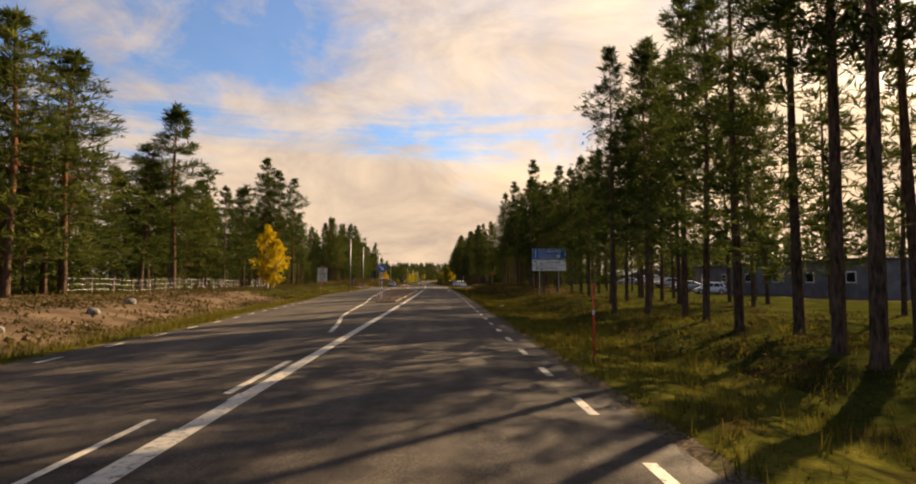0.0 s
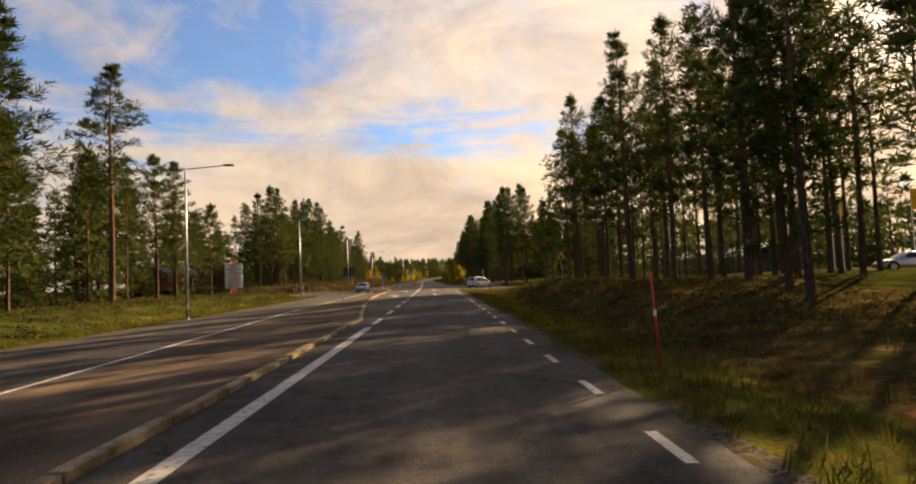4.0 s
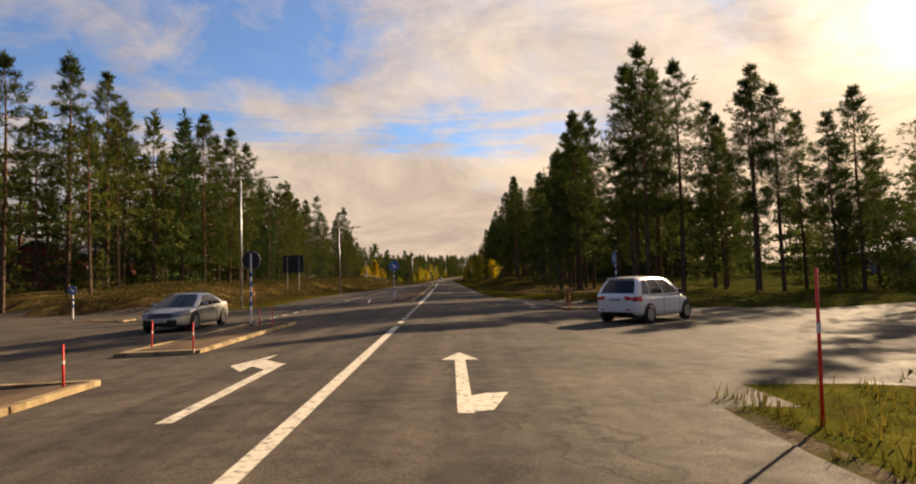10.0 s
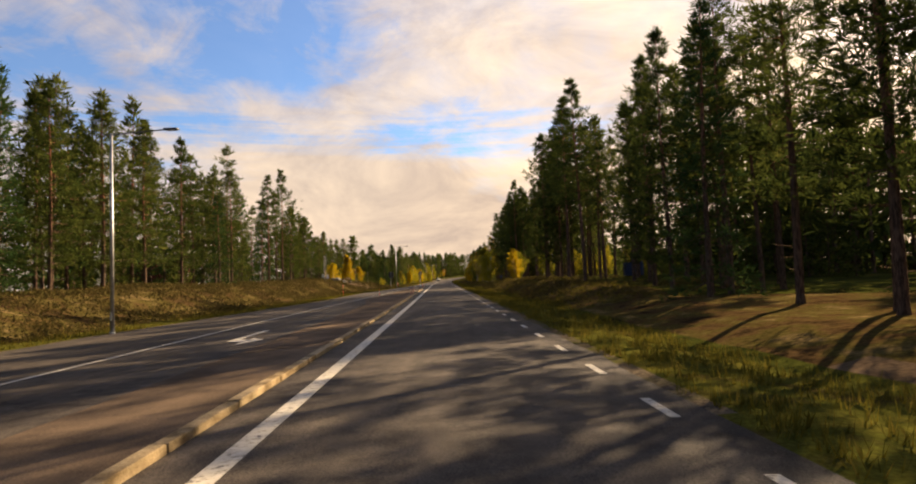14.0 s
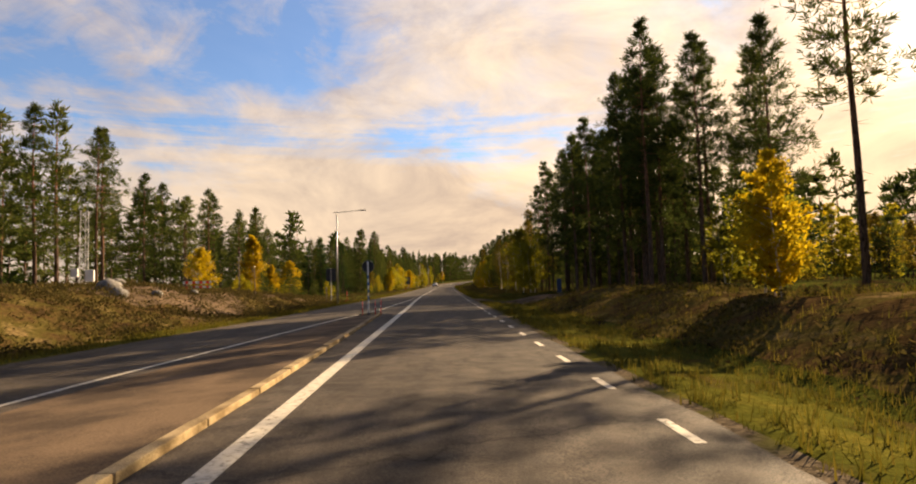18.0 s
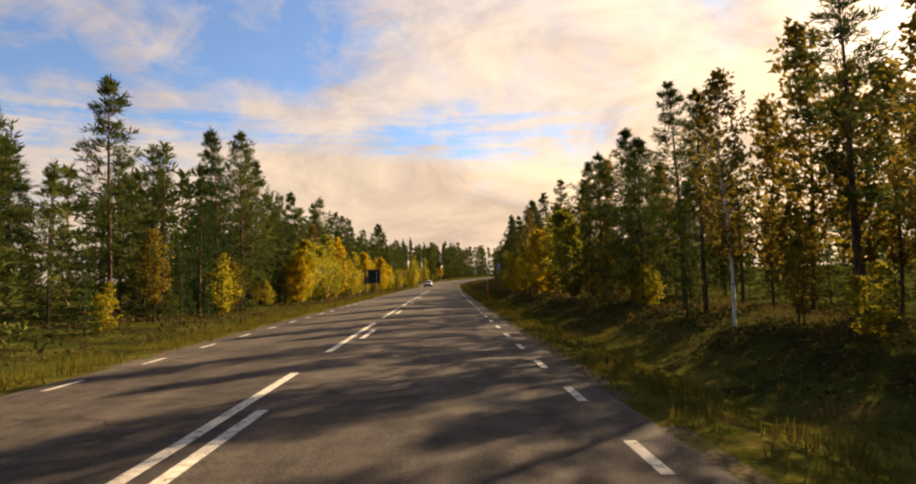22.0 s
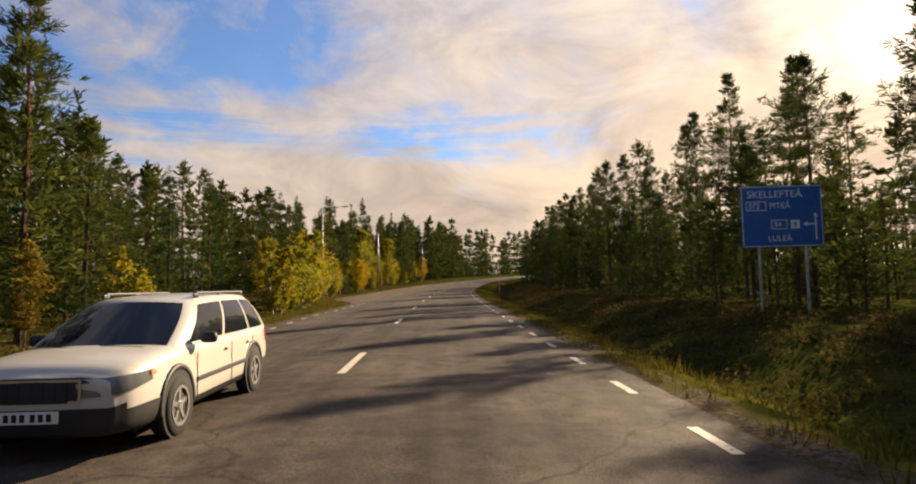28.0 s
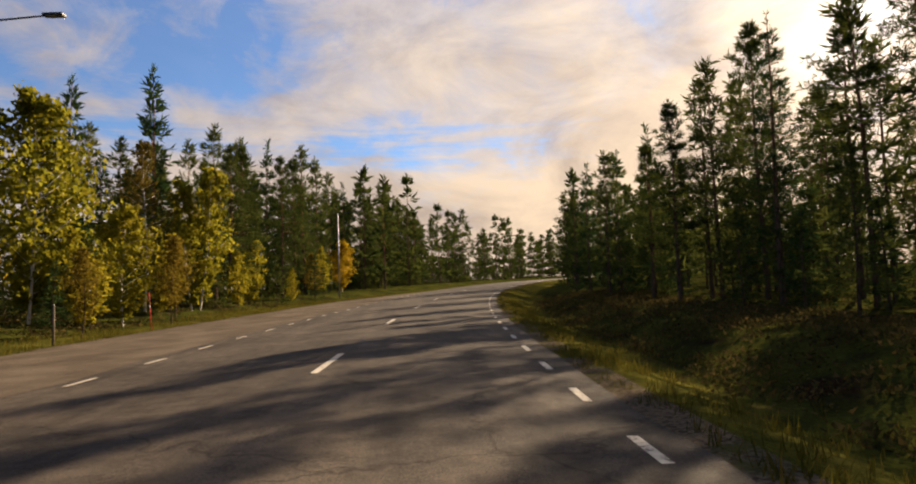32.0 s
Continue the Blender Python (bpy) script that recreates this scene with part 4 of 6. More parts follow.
LEFT_LATE = (("gold", 425.5, -9.6, 6.6), ("lime", 428.7, -8.7, 5.2), ("full", 428.6, -15.3, 12.4), ("full", 437.1, -14.1, 11.1), ("pine", 443.6, -12.9, 11.7), ("rust", 439.7, -8.9, 3.7), ("full", 442.9, -16.0, 13.0), ("pine", 451.3, -13.2, 12.1),
             ("gold", 436.0, -9.6, 4.6), ("gold", 459.5, -11.2, 6.6), ("gold", 462.2, -8.7, 5.8), ("gold", 465.4, -9.6, 5.4), ("full", 466.6, -14.7, 11.8), ("lime", 473.2, -8.7, 4.1), ("gold", 479.7, -10.0, 4.5), ("pine", 495.8, -13.2, 14.5),
             ("full", 499.7, -14.1, 15.0), ("lime", 489.4, -8.5, 4.3), ("gold", 492.0, -8.9, 4.1), ("rust", 495.9, -8.1, 4.8), ("full", 506.6, -13.7, 13.5), ("full", 512.2, -14.7, 9.8), ("spruce", 514.8, -12.1, 7.9))
LEFT_END = (("lime", 518.3, -7.6, 4.4), ("lime", 521.5, -7.5, 4.0), ("lime", 527.0, -8.2, 5.4), ("lime", 531.0, -9.0, 5.8), ("gold", 532.7, -9.1, 5.6), ("pine", 544.2, -16.0, 11.1), ("lime", 542.0, -11.9, 4.8), ("lime", 548.1, -12.3, 4.5),
            ("lime", 552.6, -12.7, 4.5), ("full", 549.3, -18.5, 11.1), ("lime", 560.4, -13.3, 4.8), ("gold", 564.4, -13.8, 4.5), ("rust", 569.6, -14.2, 4.8), ("gold", 580.3, -13.8, 5.4), ("gold", 590.8, -16.5, 5.4), ("lime", 596.6, -17.5, 11.0),
            ("lime", 600.3, -15.3, 6.4), ("lime", 608.8, -15.6, 10.0), ("rust", 606.8, -18.0, 11.1), ("full", 615.8, -16.6, 12.9), ("full", 620.8, -17.8, 14.1), ("full", 626.8, -16.6, 14.1), ("full", 632.8, -17.8, 15.3), ("gold", 640.8, -15.1, 6.3))
DARK_RIGHT = (("pine", 217.1, 16.9, 18.0), ("pine", 218.3, 15.4, 17.0), ("full", 223.3, 16.9, 17.5), ("full", 227.2, 16.0, 17.0), ("spruce", 233.3, 15.2, 16.0), ("full", 220.7, 15.0, 16.0), ("pine", 235.8, 17.5, 17.0), ("full", 241.1, 16.4, 16.5),
              ("full", 247.5, 17.6, 17.0), ("pine", 256.1, 14.6, 18.0), ("pine", 266.1, 15.4, 19.0), ("pine", 270.7, 16.4, 19.0), ("full", 275.6, 16.6, 17.5), ("full", 278.3, 15.2, 18.0), ("pine", 288.8, 17.4, 17.0), ("pine", 287.1, 18.4, 17.0),
              ("pine", 291.7, 19.0, 18.0), ("pine", 300.9, 19.6, 18.0), ("pine", 317.4, 16.6, 18.5), ("full", 319.4, 18.2, 18.0), ("full", 322.2, 16.4, 17.0), ("pine", 324.6, 17.6, 18.0),
              ("pine", 318.0, 20.6, 18.0), ("full", 316.0, 24.5, 18.0), ("full", 321.0, 26.5, 18.5), ("full", 326.0, 22.8, 18.0), ("pine", 319.8, 22.0, 18.0), ("pine", 323.5, 19.5, 17.5), ("pine", 321.0, 17.6, 17.0), ("pine", 326.8, 19.4, 18.0), ("pine", 340.0, 18.2, 19.0), ("pine", 343.0, 17.4, 18.0), ("full", 348.8, 19.8, 18.2), ("full", 352.0, 18.1, 17.6), ("pine", 356.1, 19.2, 17.0), ("full", 345.0, 22.7, 20.5),
              ("pine", 341.5, 20.6, 18.0), ("full", 343.5, 24.5, 19.0), ("pine", 347.2, 20.4, 19.0), ("pine", 350.4, 19.0, 18.0), ("full", 354.0, 20.8, 18.5), ("pine", 358.4, 17.0, 17.5), ("full", 361.5, 18.2, 17.0), ("pine", 338.5, 23.5, 18.5), ("full", 340.5, 27.5, 18.0), ("pine", 364.6, 17.0, 15.5))
BIRCH_RIGHT = (("gold", 296.9, 13.6, 4.8), ("lime", 299.2, 14.4, 4.4), ("lime", 310.7, 21.4, 4.6), ("lime", 317.5, 22.0, 5.0), ("lime", 355.4, 14.2, 8.0), ("lime", 359.6, 13.5, 8.7), ("rust", 364.3, 13.0, 8.3), ("rust", 366.8, 15.8, 12.0),
               ("rust", 370.3, 12.6, 7.4), ("pine", 374.4, 13.8, 10.0), ("rust", 378.6, 12.3, 8.6), ("full", 383.9, 13.8, 9.6), ("pine", 387.5, 14.4, 11.0), ("full", 390.6, 13.4, 9.0), ("full", 394.4, 14.0, 10.4), ("full", 398.0, 13.2, 9.8),
               ("lime", 402.2, 12.1, 5.5), ("pine", 405.9, 14.4, 10.8), ("lime", 409.1, 13.0, 7.2), ("pine", 413.6, 13.6, 10.6), ("gold", 416.8, 11.9, 6.4), ("lime", 420.2, 12.5, 7.0), ("lime", 425.4, 12.1, 6.2), ("rust", 428.5, 12.4, 9.6), ("gold", 433.2, 11.4, 5.1),
               ("full", 438.4, 12.6, 10.1), ("lime", 442.7, 11.9, 5.5))
END_RIGHT = (("pine", 503.0, 19.4, 13.0), ("full", 507.0, 21.5, 13.5), ("pine", 512.5, 19.6, 12.5), ("full", 517.0, 19.0, 9.0), ("pine", 522.0, 21.6, 10.0), ("full", 499.0, 22.0, 13.0), ("full", 436.9, 14.2, 11.8), ("pine", 434.7, 15.2, 12.4), ("full", 443.5, 13.5, 9.7), ("full", 448.7, 13.0, 10.8), ("lime", 456.5, 12.8, 6.2), ("full", 460.2, 14.2, 11.3), ("rust", 465.3, 14.6, 9.0), ("full", 471.8, 15.2, 13.6),
             ("full", 478.8, 20.3, 16.7), ("pine", 532.9, 31.2, 19.8), ("pine", 541.4, 29.8, 21.0), ("pine", 543.6, 27.1, 18.0), ("spruce", 539.6, 21.5, 14.3), ("pine", 542.2, 17.8, 13.1), ("pine", 568.1, 26.1, 18.6), ("pine", 554.5, 30.4, 19.8),
             ("spruce", 570.3, 22.8, 14.3), ("pine", 572.4, 19.8, 13.7), ("pine", 574.9, 16.4, 12.5), ("pine", 592.2, 22.1, 15.5), ("pine", 602.3, 25.1, 16.1), ("spruce", 598.6, 19.0, 14.9), ("full", 604.8, 21.1, 16.7), ("full", 607.6, 16.8, 13.1), ("full", 611.7, 16.2, 11.2))
for group_of in (OPEN_RIGHT, OPEN_RIGHT_2, CROSSING_RIGHT, LEFT_EDGE, LEFT_BANK, LEFT_MIDDLE, LEFT_LATE, LEFT_END, DARK_RIGHT, BIRCH_RIGHT, END_RIGHT):
    for kind, s, x, h in group_of:
        plant("full" if group_of is LEFT_EDGE and kind == "pine" and s < 100 else kind, s, x, h, None, (1.8 if s < 100 else 1.35) if group_of is LEFT_EDGE and kind != "gold" else 1.0)



def woods(name, belts, label, protos, leaf):
    """Woods behind the nearest trees, joined into one mesh. belts: from, to, nearest, farthest, number, kinds, least and greatest height, spacing."""
    verts, faces, idx, count = [], [], [], 0
    for a, b, x0, x1, number, kinds, h0, h1, gap in belts:
        done = tries = 0
        while done < number and tries < number * 12:
            tries += 1
            s, x = rng.uniform(a, b), rng.uniform(x0, x1)
            if side_road(s, x) > -2 or (name == "far_woods" and 290 < s < 352 and 0 < x < 62) or (430 < s < 457 and -10.6 < x < 0) or (452 < s < 508 and 0 < x < 15) or (10 < s < 165 and 31 < x < 62) or (gap and not free(s, x, gap)):
                continue
            done += 1
            if gap:
                planted.append((s, x))
            kind = rng.choice(kinds.split())
            pick = rng.choice(protos[kind])
            h = rng.uniform(h0, h1) / pick[2]
            m = Matrix.Translation(rd(s, x, gz(s, x) - 0.03)) @ Matrix.Rotation(rng.uniform(0, 6.28), 4, "Z") @ Matrix.Diagonal((h ** 0.7, h ** 0.7, h, 1))
            m = np.array(m)
            for k, (v, f) in ((0, pick[0]), (leaf[kind], pick[1])):
                verts.append(v @ m.T[:, :3])
                faces.append((f, count))
                idx.append((k, len(f)))
                count += len(v)
    flat = [tuple(q + n for q in g) for f, n in faces for g in f]
    kinds_of = [k for k, n in idx for _ in range(n)]
    ob = link_mesh(name, np.concatenate(verts).tolist(), flat, [M["bark"], M["pine"], M["spruce"], M["rust"], M["lime"]], index=kinds_of)
    return tagged(ob, label, "forest", kind="stuff")


def proto(h, tree):
    (tv, tf), (cv, cf) = tree
    return np.c_[np.array(tv), np.ones(len(tv))], np.c_[np.array(cv), np.ones(len(cv))], h, tf, cf


def as_proto(h, tree):
    a, b, h, tf, cf = proto(h, tree)
    return (a, tf), (b, cf), h


BACK = {"pine": [as_proto(16, needle_tree(16, (0.36, 0.46, 0.30)[i], (2.4, 2.1, 2.6)[i], 42, 7, 111 + i, pine_shape, pine_droop, 0.58, 6, 0.19, 5, 0.42)) for i in range(3)],
        "full": [as_proto(14, needle_tree(14, (0.08, 0.18, 0.12)[i], (2.7, 2.4, 2.9)[i], 48, 7, 121 + i, full_shape, pine_droop, 0.62, 6, 0.19, 5, 0.36)) for i in range(3)],
        "spruce": [as_proto(13, needle_tree(13, 0.04, (1.9, 1.6)[i], 52, 6, 131 + i, spruce_shape, spruce_droop, 0.54, 6, 0.20, 5, 0.2)) for i in range(2)],
        "rust": [as_proto(9, leaf_tree(9, 0.2, 1.6, 1500, 95 + i, 0.24, 1)) for i in range(2)],
        "lime": [as_proto(7, leaf_tree(7, 0.06, 1.9, 1700, 141 + i, 0.25, 2)) for i in range(2)]}
FAR_LOW = [as_proto(5, needle_tree(5, 0.0, (1.9, 1.6)[i], 40, 6, 151 + i, full_shape, pine_droop, 0.42, 5, 0.20, 4, 0.35)) for i in range(2)]
BACK["low"] = FAR_LOW
LEAF = dict(low=1, pine=1, full=1, spruce=2, rust=3, lime=4)
woods("wood_behind", ((236, 296, 17, 25, 30, "pine", 15, 19.5, 2.2), (165, 226, 41, 78, 34, "pine full", 11, 15, 2.4), (186, 230, 30, 66, 40, "low", 2.5, 5.5, 1.5), (338, 372, 22, 40, 20, "pine full", 15, 19, 2.0), (248, 298, 30, 36, 26, "low", 3, 6, 1.2), (340, 376, -25, -13.5, 26, "low low lime", 1.4, 3.6, 1.3), (300, 336, 27, 36, 30, "lime rust low", 3, 5, 1.2), (330, 372, 24, 34, 46, "low", 3, 6.5, 1.2), (372, 520, 17, 27, 50, "low", 2, 4.5, 1.2), (520, 660, 34, 42, 50, "low", 3, 6, 1.4), (372, 640, -26, -14, 70, "low", 2, 5, 1.3), (362, 440, 16, 27, 34, "pine pine rust", 8, 12, 2.2), (440, 482, 14.5, 25, 22, "full pine pine rust", 8, 12.5, 2.0),
                      (482, 625, 20, 38, 56, "pine pine full", 12, 17, 2.4), (486, 640, 16.5, 31, 80, "full spruce low pine", 3.5, 7.5, 1.7), (612, 680, 12, 26, 26, "full spruce", 10, 15, 2.4), (386, 520, -26, -11.5, 110, "full spruce pine", 8, 11.5, 1.8), (520, 590, -32, -16, 44, "full spruce", 9, 13, 2.2), (590, 700, -34, -18, 60, "full spruce full", 14, 19, 2.2), (590, 760, -44, -16, 110, "low", 3, 7, 1.4),
                      (376, 520, -11.0, -7.0, 110, "lime spruce rust low lime", 1.4, 4.2, 1.1), (540, 640, -16, -13.2, 26, "lime rust spruce", 2.5, 5.5, 1.6), (362, 482, 12.0, 14.8, 40, "lime rust rust spruce", 1.6, 4.2, 1.4),
                      (192, 308, -38, -24.5, 66, "full pine spruce full", 12, 18, 2.1), (20, 166, -44, -27.5, 76, "full full pine", 11, 17, 2.2), (192, 308, -40, -25, 40, "low", 2.5, 6, 1.4), (60, 168, -42, -27, 36, "low", 2.5, 6, 1.4), (308, 386, -38, -24, 30, "full pine", 10, 14, 2.6),
                      (10, 112, 18.5, 31, 24, "pine", 13, 17, 2.8), (112, 156, 18, 31, 30, "pine", 14, 19, 2.4)),
      "pine and spruce wood with birch saplings behind the verge", BACK, LEAF)
FAR = {"full": [as_proto(14, needle_tree(14, (0.04, 0.10, 0.02, 0.06)[i], (2.6, 2.2, 1.8, 2.4)[i], 22, 4, 101 + i, full_shape if i != 2 else spruce_shape, pine_droop, 1.15, 4, 0.30, 4, 0.3)) for i in range(4)]}
woods("far_woods", ((252, 360, 28, 70, 130, "full", 12, 17, 0), (360, 660, 42, 78, 170, "full", 11, 15, 0), (650, 1000, 10, 70, 260, "full", 11, 16, 0), (650, 1000, -70, -12, 260, "full", 13, 18, 0), (386, 660, -60, -24, 170, "full", 11, 15, 0),
                    (-60, 386, -85, -38, 240, "full", 11, 17, 0), (-60, 165, 64, 110, 140, "full", 11, 15, 0), (205, 300, 84, 125, 110, "full", 12, 16, 0), (165, 215, 90, 130, 30, "full", 11, 15, 0), (165, 200, -120, -55, 60, "full", 11, 15, 0), (-100, 700, 80, 140, 90, "full", 12, 16, 0), (-100, 700, -150, -80, 90, "full", 12, 16, 0)),
      "distant mixed pine and spruce forest", FAR, LEAF)

# ---- lamps, signs and other roadside things ----
def street_lamp(s, x, h, arm=2.3, turn=0.0):
    root = thing("street_lamp", along(s, x, gz(s, x) - 0.03, turn), "grey galvanised street lamp with a flat dark lantern on one arm", "street lamp", "street lamps")
    part("pole", bm_rod((0, 0, 0), (0, 0, h), 0.085, 0.05, 12), M["steel"], root, smooth=True)
    part("door_plate", bm_box((0.10, 0.012, 0.35), (0, -0.083, 0.75), 0.004), M["steel"], root)
    part("collar", bm_rod((0, 0, 0), (0, 0, 0.12), 0.12, 0.11, 12), M["steel"], root)
    part("arm", bm_rod((-0.32, 0, h - 0.06), (arm, 0, h + 0.12), 0.032, 0.028, 8), M["dark_steel"], root, "dark straight arm")
    bm = bm_box((0.62, 0.24, 0.09), (arm + 0.22, 0, h + 0.13), 0.03)
    lan = part("lantern", bm, M["dark_steel"], root, "flat dark lantern")
    part("lens", bm_box((0.40, 0.18, 0.012), (arm + 0.25, 0, h + 0.078)), M["lamp_clear"], lan)


for s, x, h in ((120, -12.2, 8.4), (160.4, -14.6, 9.3), (197.3, -13.6, 9.2), (229.6, -11.9, 8.1), (334.4, -7.7, 8.45), (549.2, -11.7, 9.6), (586.0, -11.6, 9.8), (632, -12.4, 9.0), (-8, -9.0, 8.5)):
    street_lamp(s, x, h * 1.05)


def snow_pole(s, x, h, tilt=0.0, side=0.0):
    base = along(s, x, gz(s, x) - 0.05) @ Matrix.Rotation(radians(side), 4, "Y") @ Matrix.Rotation(radians(tilt), 4, "X")
    root = thing("snow_pole", base, "thin red plastic snow pole beside the road", "marker post", "red snow poles")
    part("rod", bm_rod((0, 0, 0), (0, 0, h), 0.022, 0.017, 8), M["red"], root, smooth=True)
    part("band", bm_rod((0, 0, h * 0.60), (0, 0, h * 0.66), 0.024, 0.024, 8), M["white"], root, "white reflective band")


TALL_POLES = ((32.6, 6.0, 1.7), (94.3, 5.9, 1.7), (101, -13.6, 1.7), (159.0, 5.75, 1.75), (159.4, -13.2, 1.6), (172.5, -17.9, 1.5), (200.4, -13.6, 1.6), (278.6, -10.2, 1.6), (401.3, 5.85, 1.7), (402, -5.7, 1.5),
              (526.6, 5.7, 1.8), (527, -6.4, 1.6), (547.0, -11.5, 1.8), (597.2, -12.0, 1.9))
for i, (s, x, h) in enumerate(TALL_POLES):
    snow_pole(s, x, h, (-2, 3, 1, 0, 2, -3)[i % 6], (0, -4, 3, 1, -8, 5, -3)[i % 7])
for s, x, side in ((342.6, -8.3, 9), (342.9, -8.0, -7)):
    snow_pole(s, x, 1.35, 2, side)
SHORT_POLES = ((62.9, -2.05), (62.8, -1.63), (62.8, -1.1), (139.9, -6.3), (140.1, -3.95), (168.5, -6.1), (167.3, -4.5), (162.4, -4.5), (174.6, -5.2), (174.2, -4.6), (182.4, 7.8), (183.6, 7.8), (267.2, -4.6), (266.4, -1.2), (266.0, -0.98), (307.7, -1.93), (307.5, -1.25), (307.7, -1.0), (193.4, -1.0))
for s, x in SHORT_POLES:
    snow_pole(s, x, 0.80, random.uniform(-2, 2), random.uniform(-2, 2))


def bm_disc(r, thick, at, seg=40):
    bm = bmesh.new()
    bmesh.ops.create_cone(bm, cap_ends=True, segments=seg, radius1=r, radius2=r, depth=thick, matrix=Matrix.Translation(at) @ Matrix.Rotation(radians(90), 4, "X"))
    return bm


def bm_shape(points, y, thick, bm=None):
    """A flat plate standing upright, from an outline in x and z, facing -y."""
    bm = bm or bmesh.new()
    f = bm.faces.new([bm.verts.new((x, y, z)) for x, z in points])
    got = bmesh.ops.extrude_face_region(bm, geom=[f])
    bmesh.ops.translate(bm, verts=[g for g in got["geom"] if isinstance(g, bmesh.types.BMVert)], vec=(0, -thick, 0))
    bmesh.ops.recalc_face_normals(bm, faces=bm.faces)
    return bm


def arrow_outline(cx, cz, length, width, angle, head=0.42):
    """An arrow's outline about a middle, its tip turned from upright by an angle."""
    w, hw, l = width / 2, width * 1.7, length / 2
    pts = [(-w, -l), (w, -l), (w, l - length * head), (hw, l - length * head), (0, l), (-hw, l - length * head), (-w, l - length * head)]
    c, sn = math.cos(radians(angle)), math.sin(radians(angle))
    return [(cx + x * c + z * sn, cz - x * sn + z * c) for x, z in pts]


def keep_sign(s, x, turn=0.0, ground=0.07, r=0.35, h=2.45):
    """A round blue keep-right sign on a striped post."""
    root = thing("keep_right_sign", along(s, x, -0.02 * abs(x) + ground - 0.01, turn), "round blue sign with white arrow on a striped post", "road sign", "keep right signs")
    part("post", bm_rod((0, 0, 0), (0, 0, h + 0.25), 0.038, 0.038, 12), M["white"], root, "white post")
    for i in range(4):
        part("stripe", bm_rod((0, 0, 0.75 + i * 0.36), (0, 0, 0.93 + i * 0.36), 0.040, 0.040, 12), M["blue"], root, "blue reflective stripe")
    part("socket", bm_rod((0, 0, 0), (0, 0, 0.10), 0.075, 0.06, 12), M["dark_steel"], root)
    disc = part("disc", bm_disc(r, 0.012, (0, -0.055, h)), M["steel"], root)
    part("face", bm_disc(r - 0.012, 0.004, (0, -0.064, h)), M["blue"], disc, "blue face")
    part("arrow", bm_shape(arrow_outline(0, h, r * 1.25, 0.075, 135), -0.068, 0.003), M["white"], disc, "white arrow")
    part("back_panel", bm_disc(r - 0.01, 0.004, (0, -0.046, h)), M["black_panel"], disc, "dark back")


keep_sign(64.0, -1.8)
keep_sign(194.3, -2.0)
keep_sign(174.9, -5.6, 180)
keep_sign(307.6, -1.6, 180, 0.07, 0.31)
keep_sign(187.6, -20.0, 0, 0.07, 0.26, 1.75)
keep_sign(183.2, 10.4, -85)


def sign_text(body, size, x, z, y, material, parent):
    cu = bpy.data.curves.new("lettering", "FONT")
    cu.body, cu.size, cu.extrude = body, size, 0.002
    cu.materials.append(material)
    ob = new("lettering", cu)
    ob.parent = parent
    ob.matrix_basis = Matrix.Translation((x, y, z)) @ Matrix.Rotation(radians(90), 4, "X")
    return ob


def outline_box(x0, x1, z0, z1, w, y):
    bm = bmesh.new()
    for a in ((x0, z0, x1, z0 + w), (x0, z1 - w, x1, z1), (x0, z0 + w, x0 + w, z1 - w), (x1 - w, z0 + w, x1, z1 - w)):
        bm_box((a[2] - a[0], 0.003, a[3] - a[1]), ((a[0] + a[2]) / 2, y, (a[1] + a[3]) / 2), bm=bm)
    return bm


